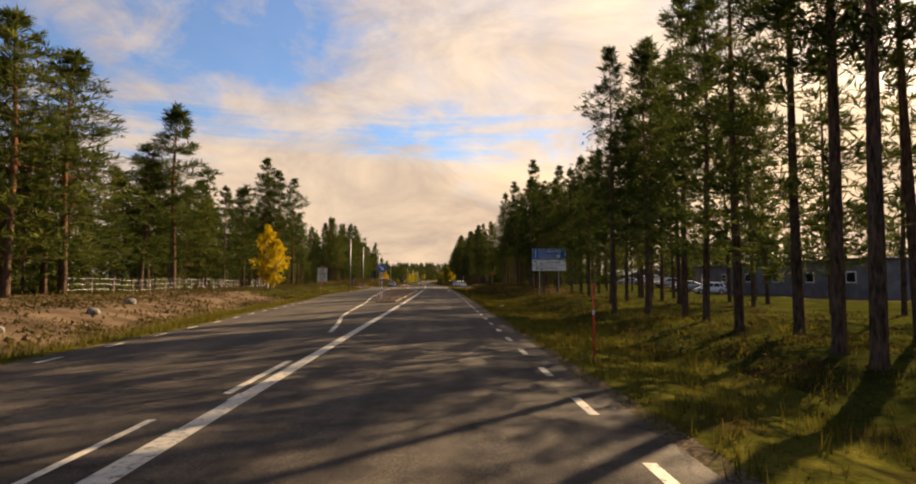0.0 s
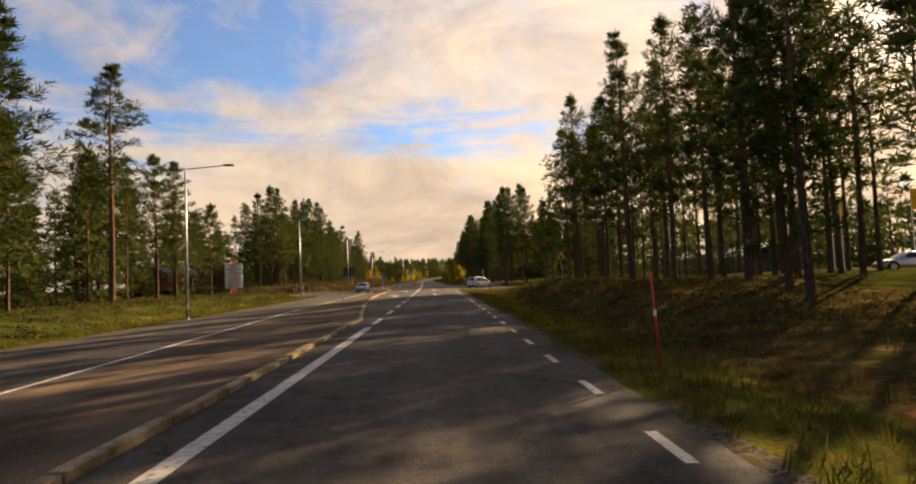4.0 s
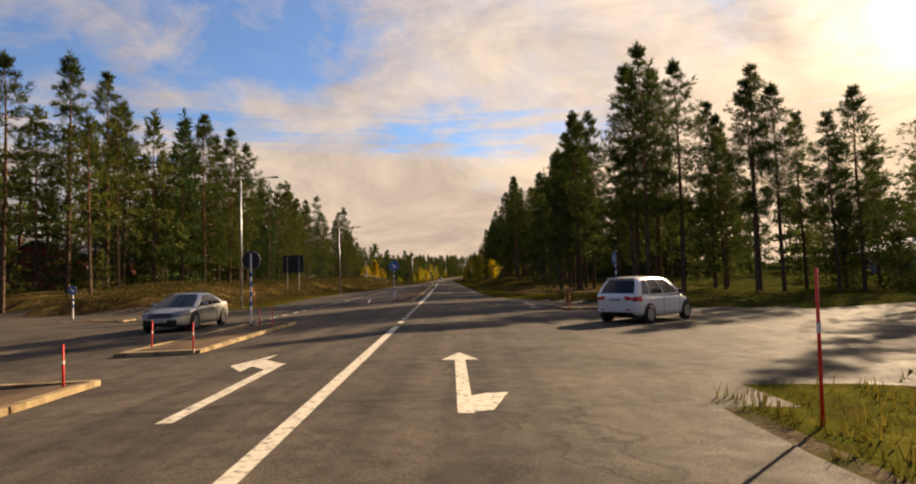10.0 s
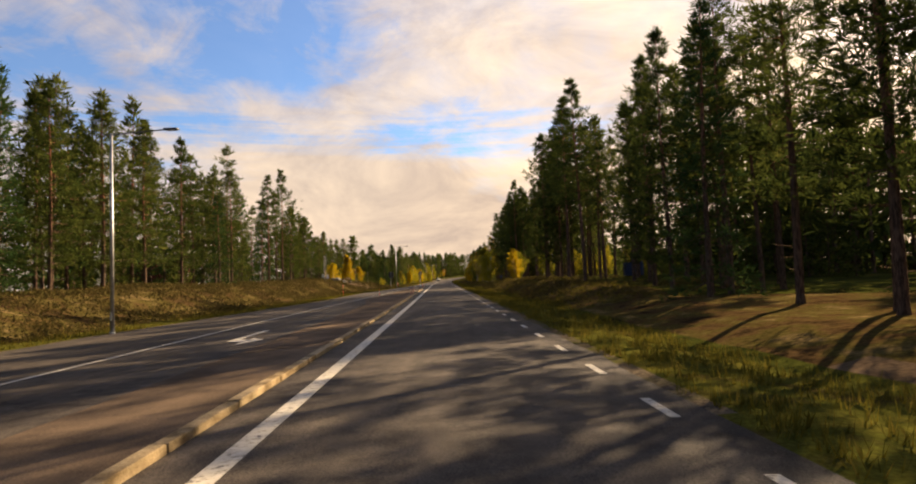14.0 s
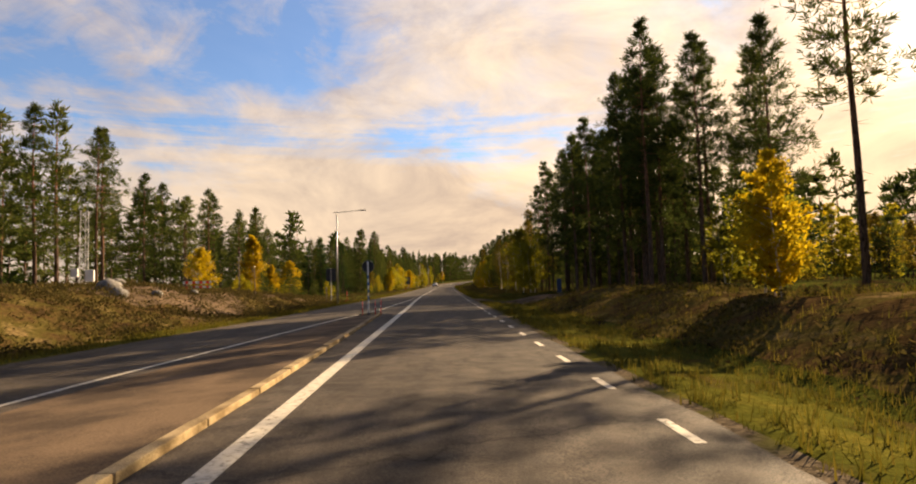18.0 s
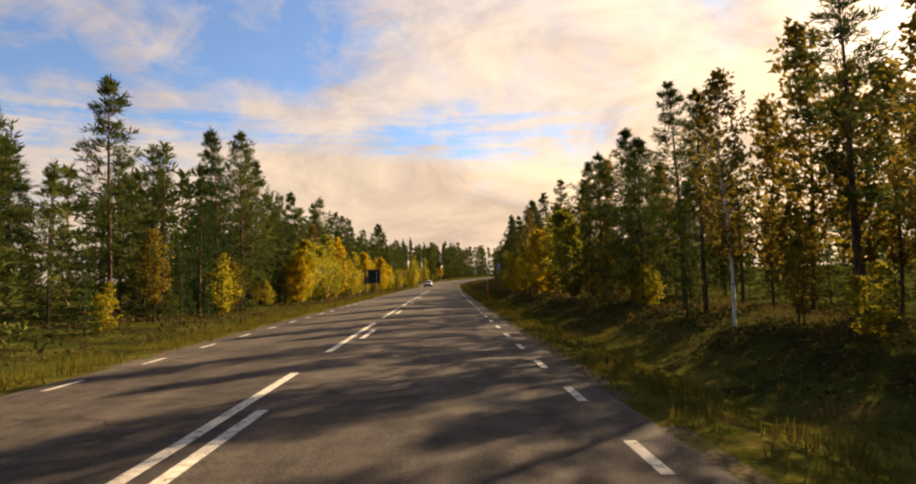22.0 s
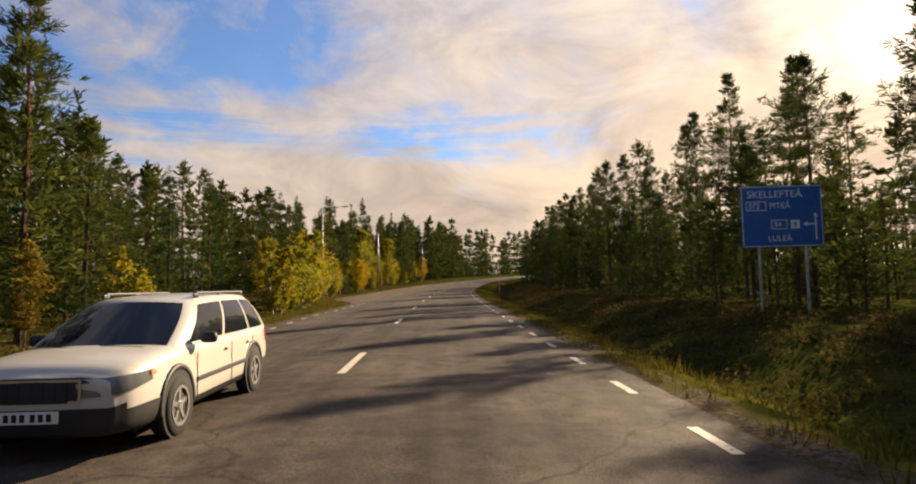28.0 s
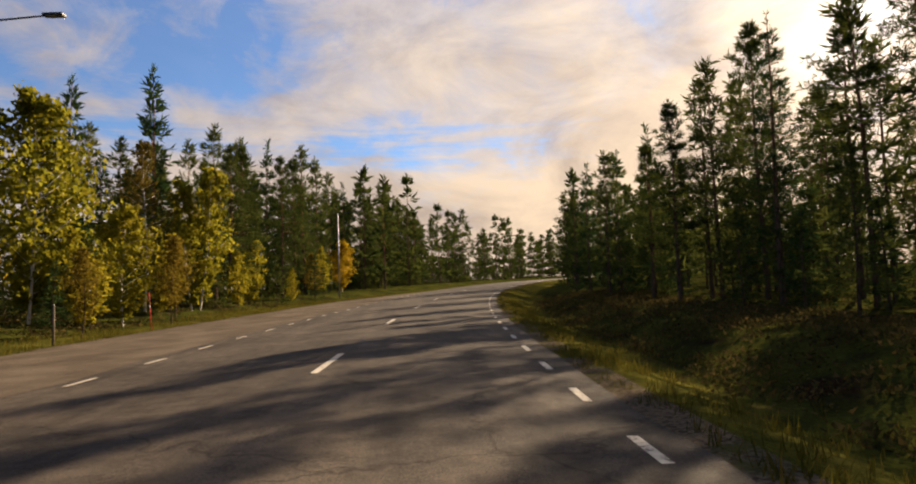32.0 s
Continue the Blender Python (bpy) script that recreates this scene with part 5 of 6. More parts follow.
def direction_sign_one(s, x):
    g0 = gz(s, x)
    root = thing("direction_sign", along(s, x, g0 - 0.03, -4), "large road direction sign with a blue panel over two white panels", "road sign")
    w, z0 = 4.0, 2.75 - g0
    for px in (-1.15, 1.15):
        part("post", bm_rod((px, 0.08, 0), (px, 0.08, z0 + 2.55), 0.06, 0.06, 10), M["steel"], root)
    top = part("blue_panel", bm_box((w, 0.03, 1.28), (0, 0, z0 + 2.0), 0.008), M["blue"], root, "blue panel")
    part("border", outline_box(-w / 2 + 0.03, w / 2 - 0.03, z0 + 1.39, z0 + 2.61, 0.025, -0.018), M["white"], top)
    part("arrow", bm_shape(arrow_outline(-1.6, z0 + 2.0, 0.95, 0.07, 0, 0.22), -0.017, 0.004), M["white"], top)
    part("route_box", outline_box(-1.22, -0.58, z0 + 2.10, z0 + 2.52, 0.03, -0.018), M["white"], top)
    part("route_box", outline_box(-1.22, -0.46, z0 + 1.50, z0 + 1.92, 0.03, -0.018), M["white"], top)
    part("route_box", outline_box(-0.40, 0.70, z0 + 1.50, z0 + 1.92, 0.03, -0.018), M["white"], top)
    part("symbol", bm_box((0.36, 0.004, 0.36), (1.1, -0.018, z0 + 1.71)), M["white"], top, "white square with an aeroplane")
    part("aeroplane", bm_shape(arrow_outline(1.1, z0 + 1.71, 0.27, 0.05, 0, 0.5), -0.021, 0.003), M["ink"], top)
    for body, size, tx, tz in (("95", 0.36, -1.12, 2.18), ("SKELLEFTEÅ", 0.36, -0.45, 2.18), ("94", 0.36, -1.08, 1.58), ("373", 0.36, -0.2, 1.58)):
        sign_text(body, size, tx, z0 + tz, -0.019, M["white"], top)
    for k, (zc, body, side) in enumerate(((z0 + 0.98, "LARSTORP", -1), (z0 + 0.31, "SÖRBYN", 1))):
        pan = part("white_panel", bm_box((w, 0.03, 0.62), (0, 0, zc), 0.008), M["white"], root, "white panel")
        bm = bm_shape([(-1.55, zc - 0.2), (-1.45, zc - 0.2), (-1.45, zc + 0.12), (-1.55, zc + 0.12)], -0.017, 0.004)
        bm_shape([(-1.5, zc + 0.03), (-1.5 + side * 0.15, zc + 0.03), (-1.5 + side * 0.15, zc - 0.05), (-1.5 + side * 0.32, zc + 0.08), (-1.5 + side * 0.15, zc + 0.21), (-1.5 + side * 0.15, zc + 0.13), (-1.5, zc + 0.13)][::side], -0.017, 0.004, bm)
        part("arrow", bm, M["ink"], pan)
        part("symbol", outline_box(-1.12, -0.70, zc - 0.21, zc + 0.21, 0.03, -0.018), M["ink"], pan)
        part("symbol", bm_box((0.30, 0.003, 0.10), (-0.91, -0.018, zc - 0.09)), M["ink"], pan)
        sign_text(body, 0.40, -0.55, zc - 0.14, -0.019, M["ink"], pan)


def direction_sign_two(s, x):
    g0 = gz(s, x)
    root = thing("direction_sign", along(s, x, g0 - 0.03, -6), "large blue road direction sign with white place names", "road sign")
    w, h, z0 = 3.3, 2.6, 2.75 - g0
    for px in (-0.95, 0.95):
        part("post", bm_rod((px, 0.08, 0), (px, 0.08, z0 + h - 0.1), 0.06, 0.06, 10), M["steel"], root)
    top = part("blue_panel", bm_box((w, 0.03, h), (0, 0, z0 + h / 2), 0.008), M["blue"], root)
    part("border", outline_box(-w / 2 + 0.03, w / 2 - 0.03, z0 + 0.03, z0 + h - 0.03, 0.025, -0.018), M["white"], top)
    part("arrow", bm_shape(arrow_outline(1.35, z0 + 0.85, 1.15, 0.06, 0, 0.14), -0.017, 0.004), M["white"], top)
    part("arrow", bm_shape(arrow_outline(1.08, z0 + 0.95, 0.48, 0.06, -90, 0.35), -0.018, 0.004), M["white"], top)
    part("route_box", outline_box(-1.45, -0.62, z0 + 1.55, z0 + 1.95, 0.03, -0.018), M["white"], top)
    part("route_box", outline_box(-0.45, 0.20, z0 + 0.75, z0 + 1.15, 0.03, -0.018), M["white"], top)
    part("symbol", bm_box((0.36, 0.004, 0.36), (0.52, -0.018, z0 + 0.95)), M["white"], top)
    part("cross", bm_shape(arrow_outline(0.52, z0 + 0.95, 0.27, 0.05, 0, 0.5), -0.021, 0.003), M["blue"], top)
    for body, size, tx, tz in (("SKELLEFTEÅ", 0.42, -1.38, 2.10), ("373", 0.32, -1.36, 1.64), ("PITEÅ", 0.34, -0.5, 1.64), ("94", 0.32, -0.34, 0.84), ("LULEÅ", 0.34, -0.6, 0.25)):
        sign_text(body, size, tx, z0 + tz, -0.019, M["white"], top)


direction_sign_one(90.5, 15.6)
direction_sign_two(509.0, 16.2)


def back_panel(s, x, w, h, zc, label, posts=2, name="road_sign_back", frame_w=0.04):
    """A sign that faces the other way, so that its dark back shows."""
    g0 = gz(s, x)
    root = thing(name, along(s, x, g0 - 0.03), label, "road sign")
    z = zc - g0
    xs = (0,) if posts == 1 else (-w * 0.28, w * 0.28)
    for px in xs:
        part("post", bm_rod((px, -0.04, 0), (px, -0.04, z + h * 0.4), 0.05, 0.05, 10), M["steel"], root, "pale steel post")
    pan = part("panel", bm_box((w, 0.03, h), (0, 0.04, z), 0.006), M["black_panel"], root)
    for k in (-0.3, 0.3):
        part("rail", bm_box((w * 0.96, 0.03, 0.05), (0, 0.012, z + k * h)), M["dark_steel"], pan)
    for px in (-w / 2, w / 2):
        part("edge", bm_box((frame_w, 0.05, h), (px, 0.04, z), 0.004), M["dark_steel"], pan)


back_panel(455.5, -9.4, 2.6, 2.25, 2.35, "large dark back of a road sign on two steel posts")
back_panel(340.9, -9.5, 1.0, 1.35, 2.7, "dark back of a road sign on a single post", 1)
back_panel(227.0, -17.2, 2.55, 2.15, 3.75, "large black board on steel posts on a heather bank")


def warning_sign(s, x):
    g0 = gz(s, x)
    root = thing("warning_sign", along(s, x, g0 - 0.03, -6), "yellow triangular warning sign with red border on a steel post", "road sign")
    z = 3.0 - g0
    part("post", bm_rod((0, 0.04, 0), (0, 0.04, z + 0.2), 0.03, 0.03, 10), M["steel"], root)
    tri = [(-0.45, z - 0.30), (0.45, z - 0.30), (0, z + 0.48)]
    a = part("border", bm_shape(tri, 0, 0.012), M["red"], root, "red border")
    part("face", bm_shape([(p * 0.78, z + 0.06 + (q - z - 0.06) * 0.78) for p, q in tri], -0.013, 0.004), M["yellow"], a, "yellow face")
    part("symbol", bm_shape([(-0.17, z - 0.17), (0.15, z - 0.17), (0.02, z + 0.06), (-0.03, z + 0.18)], -0.018, 0.003), M["ink"], a)


warning_sign(136.4, 13.2)


def billboard(s, x):
    g0 = gz(s, x)
    root = thing("billboard", along(s, x, g0 - 0.03, 8), "white wooden information board with small print on orange posts", "billboard")
    for px in (-0.35, 0.0, 0.35):
        part("post", bm_box((0.12, 0.12, 5.2 - g0), (px, 0.12, (5.2 - g0) / 2), 0.01), M["orange"], root, "orange painted post")
    for zc, h in ((4.0, 1.35), (2.55, 1.35), (1.55, 0.52)):
        pan = part("panel", bm_box((2.3, 0.05, h), (0, 0, zc - g0), 0.01), M["white"], root)
        n = int(h / 0.22)
        for i in range(n):
            w = random.uniform(0.9, 1.8)
            part("print_line", bm_box((w, 0.004, 0.085), (random.uniform(-0.15, 0.15), -0.029, zc - g0 + h / 2 - 0.17 - i * 0.21)), M["orange"] if i == n - 2 and h > 1 and zc < 3 else M["ink"], pan)


billboard(168.6, -25.5)


def mast(s, x, h):
    g0 = gz(s, x)
    root = thing("lattice_mast", along(s, x, g0 - 0.03, 20), "short grey steel lattice mast with white boxes at its foot", "mast")
    for i, (a, b) in enumerate(((-0.22, -0.2), (0.22, -0.2), (0, 0.2))):
        part("leg", bm_rod((a, b, 0), (a * 0.9, b * 0.9, h), 0.03, 0.025, 6), M["steel"], root)
    pts = ((-0.21, -0.19), (0.21, -0.19), (0, 0.19))
    for k in range(int(h / 0.45)):
        for i in range(3):
            a, b = pts[i], pts[(i + 1) % 3]
            z = 0.2 + k * 0.45
            part("brace", bm_rod((*a, z), (*b, z + 0.42), 0.014, 0.014, 5), M["steel"], root)
    part("box", bm_box((0.45, 0.3, 0.7), (0.35, -0.35, 0.75), 0.02), M["white"], root, "white equipment box")
    part("box", bm_box((0.35, 0.3, 0.5), (-0.45, -0.25, 0.95), 0.02), M["white"], root, "white equipment box")


mast(313, -19.0, 4.6)


def cabinet(s, x, size, material, label, turn=0):
    g0 = gz(s, x)
    root = thing("cabinet", along(s, x, g0 - 0.03, turn), label, "cabinet")
    w, d, h = size
    part("plinth", bm_box((w * 0.95, d * 0.95, 0.12), (0, 0, 0.06)), M["stone"], root)
    part("body", bm_box((w, d, h - 0.15), (0, 0, 0.12 + (h - 0.15) / 2), 0.015), material, root)
    part("lid", bm_box((w + 0.06, d + 0.06, 0.05), (0, 0, h), 0.012), material, root)
    door = part("door", bm_box((w * 0.9, 0.015, h * 0.78), (0, -d / 2 - 0.006, h * 0.52), 0.004), material, root)
    part("handle", bm_box((0.03, 0.03, 0.14), (w * 0.33, -d / 2 - 0.02, h * 0.55), 0.006), M["dark_steel"], door)


cabinet(157.4, 18.2, (0.78, 0.5, 1.25), M["grey_wall"], "grey steel utility cabinet standing in dry grass", 10)
cabinet(349.5, 16.6, (0.55, 0.45, 1.75), M["container"], "tall blue-grey utility cabinet at the edge of the wood", -10)


def wood_pole(s, x, h, lean=2.0):
    root = thing("wooden_pole", along(s, x, gz(s, x) - 0.1) @ Matrix.Rotation(radians(lean), 4, "Y"), "slender weathered wooden pole in the ground", "pole")
    part("shaft", bm_rod((0, 0, 0), (0, 0, h), 0.05, 0.035, 8), M["wood"], root, smooth=True)
    part("cap", bm_rod((0, 0, h), (0, 0, h + 0.03), 0.038, 0.03, 8), M["steel"], root)


wood_pole(325.6, -12.8, 2.6, -2)
wood_pole(332, -16.2, 3.6, -1)
wood_pole(336.6, -9.2, 1.7, 0)
wood_pole(590.6, -12.1, 1.6, 0)


def yield_back(s, x):
    root = thing("yield_sign", along(s, x, gz(s, x) - 0.03, 150) @ Matrix.Rotation(radians(4), 4, "Y"), "triangular yield sign seen from its pale back", "road sign")
    part("post", bm_rod((0, 0, 0), (0, 0, 2.5), 0.03, 0.03, 8), M["steel"], root)
    a = part("plate", bm_shape([(-0.45, 2.5), (0.45, 2.5), (0, 1.75)], -0.04, 0.012), M["steel"], root)
    part("face", bm_shape([(-0.40, 2.47), (0.40, 2.47), (0, 1.80)], -0.054, 0.003), M["red"], a)


yield_back(175.3, -27.6)
root = thing("street_name_post", along(172.3, -18.2, gz(172.3, -18.2) - 0.03), "thin steel post with a small blank name plate", "road sign")
part("post", bm_rod((0, 0, 0), (0, 0, 1.35), 0.025, 0.025, 8), M["steel"], root)
part("plate", bm_box((0.65, 0.02, 0.16), (0, 0, 1.38), 0.004), M["dark_steel"], root)


def barrier(s, x):
    root = thing("road_barrier", along(s, x, gz(s, x), 25), "low white and red striped wooden road barrier on bare soil", "barrier")
    for px in (-0.8, 0.8):
        part("leg", bm_box((0.08, 0.5, 0.06), (px, 0, 0.03)), M["wood"], root)
        part("upright", bm_box((0.07, 0.06, 0.95), (px, 0, 0.5)), M["wood"], root)
    for z in (0.82, 0.45):
        board = part("board", bm_box((2.0, 0.03, 0.2), (0, -0.04, z), 0.004), M["white"], root)
        for i in range(4):
            part("stripe", bm_box((0.22, 0.006, 0.2), (-0.75 + i * 0.5, -0.058, z)), M["red"], board)


barrier(324.5, -17.0)


def boulder(s, x, r, seed):
    rr = random.Random(seed)
    bm = bmesh.new()
    bmesh.ops.create_icosphere(bm, subdivisions=2, radius=r)
    for v in bm.verts:
        v.co *= 1 + 0.22 * noise.noise(v.co * 1.3 / r + Vector((seed, 0, 0)))
        v.co.z *= 0.7
    root = thing("boulder", along(s, x, gz(s, x) + r * 0.15, rr.uniform(0, 360)), "rough grey boulder half sunk in bare soil", "boulder", "boulders")
    part("stone", bm, M["stone"], root, smooth=True)


for i, (s, x, r) in enumerate(((309.5, -15.2, 0.5), (311, -16.5, 0.7), (312.2, -14.4, 0.35), (314, -17.6, 0.6), (316.5, -14.0, 0.3), (46, -12.5, 0.3), (52, -14, 0.35), (39, -11.5, 0.25))):
    boulder(s, x, r, i)

litter = thing("litter_bag", along(60.6, 6.75, gz(60.6, 6.75) + 0.02, 30), "crumpled white plastic litter lying on the grass verge", "litter")
bm = bmesh.new()
bmesh.ops.create_grid(bm, x_segments=10, y_segments=6, size=0.5)
for v in bm.verts:
    v.co = Vector((v.co.x * 0.42, v.co.y * 0.26, 0.05 + 0.06 * abs(noise.noise(Vector((v.co.x * 5, v.co.y * 5, 1.0)))) + 0.05 * noise.noise(v.co * 9)))
part("sheet", bm, M["plastic_bag"], litter)


def fence(s0, s1, x):
    root = thing("wire_fence", Matrix(), "low wire fence on thin wooden posts at the wood's edge", "fence")
    ss = list(np.arange(s0, s1, 3.0))
    for s in ss:
        p = rd(s, x, gz(s, x))
        part("post", bm_rod(p - Vector((0, 0, 0.1)), p + Vector((0, 0, 1.35)), 0.045, 0.04, 6), M["wood"], root)
    for z in (0.4, 0.8, 1.2):
        bm = bmesh.new()
        for a, b in zip(ss, ss[1:]):
            bm_rod(rd(a, x, gz(a, x) + z), rd(b, x, gz(b, x) + z), 0.006, 0.006, 3, bm)
        part("wire", bm, M["steel"], root)


fence(62, 112, -23.5)


def building(name, s, x, size, turn, wall, roof, label, ridge=0.0, windows=4, base=None, fascia=None):
    """A plain building: walls, roof with eaves, windows with frames and a door."""
    L, D, H = size
    g0 = gz(s, x) if base is None else base
    root = thing(name, along(s, x, g0 - 0.1, turn), label, "building")
    part("wall", bm_box((L, D, H), (0, 0, H / 2)), wall, root)
    if ridge:
        bm = bmesh.new()
        e = 0.5
        for x0, x1 in ((-L / 2 - e, L / 2 + e),):
            a = [bm.verts.new(v) for v in ((x0, -D / 2 - e, H - 0.1), (x0, 0, H + ridge), (x0, D / 2 + e, H - 0.1), (x0, D / 2 + e, H + 0.05), (x0, 0, H + ridge + 0.18), (x0, -D / 2 - e, H + 0.05))]
            b = [bm.verts.new((x1, v.co.y, v.co.z)) for v in a]
            for i in range(6):
                bm.faces.new((a[i], a[(i + 1) % 6], b[(i + 1) % 6], b[i]))
            bm.faces.new((a[0], a[5], a[4], a[1]))
            bm.faces.new((a[1], a[4], a[3], a[2]))
            bm.faces.new((b[1], b[4], b[5], b[0]))
            bm.faces.new((b[2], b[3], b[4], b[1]))
        part("roof", bm, roof, root)
        for sx in (-L / 2, L / 2):
            bm = bmesh.new()
            bm.faces.new([bm.verts.new(v) for v in ((sx, -D / 2, H), (sx, D / 2, H), (sx, 0, H + ridge))])
            part("gable", bm, wall, root)
    else:
        part("roof", bm_box((L + 0.6, D + 0.6, 0.25), (0, 0, H + 0.1), 0.03), roof, root)
        part("fascia", bm_box((L + 0.64, 0.06, 0.28), (0, -D / 2 - 0.32, H + 0.08)), fascia or M["white"], root, "pale roof edge")
    for side in (-1, 1):
        for i in range(windows):
            wx = -L / 2 + L * (i + 0.5) / windows
            w = part("window", bm_box((1.5, 0.08, 1.2), (wx, side * (D / 2 + 0.02), H * 0.55), 0.01), M["white"], root, "white window frame")
            part("pane", bm_box((1.26, 0.02, 0.96), (wx, side * (D / 2 + 0.065), H * 0.55)), M["glass"], w)
    part("door", bm_box((1.0, 0.06, 2.05), (L * 0.12, -D / 2 - 0.03, 1.12), 0.01), M["dark_roof"], root)


building("long_hall", 95, 50, (40, 12, 3.8), 90, M["grey_wall"], M["dark_roof"], "long low grey industrial hall with a pale roof edge", 0, 6)
building("workshop", 204, 68, (24, 11, 3.4), 80, M["wood"], M["pale_roof"], "brown-grey building with a pale sunlit metal roof", 2.2, 4)
building("workshop", 238, 74, (20, 12, 3.6), 85, M["grey_wall"], M["pale_roof"], "grey building with a pale metal roof behind pines", 1.8, 3)
building("barn", 232, -47, (16, 9, 3.6), 95, M["red_wood"], M["dark_roof"], "red boarded building with dark roof among pines", 2.0, 3)
building("barn", 305, -46, (14, 8, 4.4), 92, M["red_wood"], M["dark_roof"], "red boarded barn above a heather bank", 1.6, 2)
building("house", 205, -50, (11, 8, 3.0), 80, M["red_wood"], M["dark_roof"], "dark red house with a white window behind pines", 2.2, 2)


def skip(s, x):
    root = thing("skip_container", along(s, x, gz(s, x), 75), "dark blue steel skip container standing under pines", "container")
    bm = bm_box((5.2, 2.2, 1.7), (0, 0, 1.0), 0.03)
    part("body", bm, M["container"], root)
    for i in range(9):
        part("rib", bm_box((0.08, 2.3, 1.5), (-2.4 + i * 0.6, 0, 1.0)), M["container"], root)
    for y in (-0.7, 0.7):
        part("runner", bm_box((5.0, 0.15, 0.15), (0, y, 0.08)), M["dark_steel"], root)


skip(281, 27)


def flagpole(s, x, h):
    root = thing("flagpole", along(s, x, gz(s, x)), "white flagpole with a hanging yellow flag", "flagpole", "flagpoles")
    part("pole", bm_rod((0, 0, 0), (0, 0, h), 0.05, 0.03, 8), M["white"], root)
    bm = bmesh.new()
    bmesh.ops.create_grid(bm, x_segments=6, y_segments=10, size=0.5)
    for v in bm.verts:
        v.co = Vector((0.05 + (v.co.x + 0.5) * 0.5, 0.12 * math.sin(v.co.x * 9), h - 1.1 + v.co.y * 1.8))
    part("flag", bm, M["yellow"], root)
    part("ball", bm_rod((0, 0, h), (0, 0, h + 0.1), 0.05, 0.03, 8), M["yellow"], root)


for s, x in ((137, 38), (140, 41), (134, 43)):
    flagpole(s, x, 7)

# ---- cars ----
def rounded(rows, ys, width=3):
    """Values along a car's length from a short table, with its corners rounded off."""
    v = np.interp(ys, [q for q, w in rows], [w for q, w in rows])
    k = 2 * width + 1
    return np.convolve(np.pad(v, width, mode="edge"), np.ones(k) / k, mode="valid")


def hull(L, wide, low, high):
    """A car's lower body: rounded cross-sections joined along its length. wide, low, high: half width, underside and upper edge by place along it."""
    ys = np.concatenate([np.linspace(-L / 2, -L / 2 + 0.30, 9), np.arange(-L / 2 + 0.36, L / 2 - 0.34, 0.07), np.linspace(L / 2 - 0.30, L / 2, 9)])
    W, Z0, Z1 = rounded(wide, ys, 2), rounded(low, ys, 2), rounded(high, ys, 2)
    bm, rings = bmesh.new(), []
    for y, w, z0, z1 in zip(ys, W, Z0, Z1):
        d = z1 - z0
        half = [(w * 0.84, z0), (w * 0.95, z0 + 0.05 * d), (w * 0.985, z0 + 0.15 * d), (w * 0.995, z0 + 0.27 * d), (w, z0 + 0.38 * d), (w, z0 + 0.49 * d), (w * 0.995, z0 + 0.60 * d), (w * 0.985, z0 + 0.70 * d),
                (w * 0.98, z0 + 0.79 * d), (w * 0.965, z0 + 0.87 * d), (w * 0.935, z0 + 0.94 * d), (w * 0.88, z0 + 0.98 * d), (w * 0.78, z0 + d + 0.004), (w * 0.62, z0 + d + 0.018), (w * 0.42, z0 + d + 0.028), (w * 0.20, z0 + d + 0.034)]
        mid = bm.verts.new((0, y, z1 + 0.036))
        rings.append([bm.verts.new((x, y, z)) for x, z in half] + [mid] + [bm.verts.new((-x, y, z)) for x, z in reversed(half)])
    for p, q in zip(rings, rings[1:]):
        for i in range(len(p)):
            j = (i + 1) % len(p)
            bm.faces.new((p[i], q[i], q[j], p[j]))
    for ring, out in ((rings[0], -0.05), (rings[-1], 0.05)):
        n = len(ring) // 2
        rows = []
        for k in range(n):
            p, x = ring[k].co, ring[k].co.x
            rows.append([bm.verts.new((x * q / 5, p.y + out * (1 - (q / 5) ** 2) * math.sin(math.pi * (k + 0.5) / n), p.z)) for q in range(-5, 6)])
        for p, q in zip(rows, rows[1:]):
            for i in range(10):
                bm.faces.new((p[i], p[i + 1], q[i + 1], q[i]))
        bm.faces.new(rows[-1] + [ring[n]])
        bm.faces.new(rows[0])
    bmesh.ops.remove_doubles(bm, verts=bm.verts[:], dist=2e-4)
    bmesh.ops.recalc_face_normals(bm, faces=bm.faces)
    bm.normal_update()
    bm.verts.index_update()
    return bm


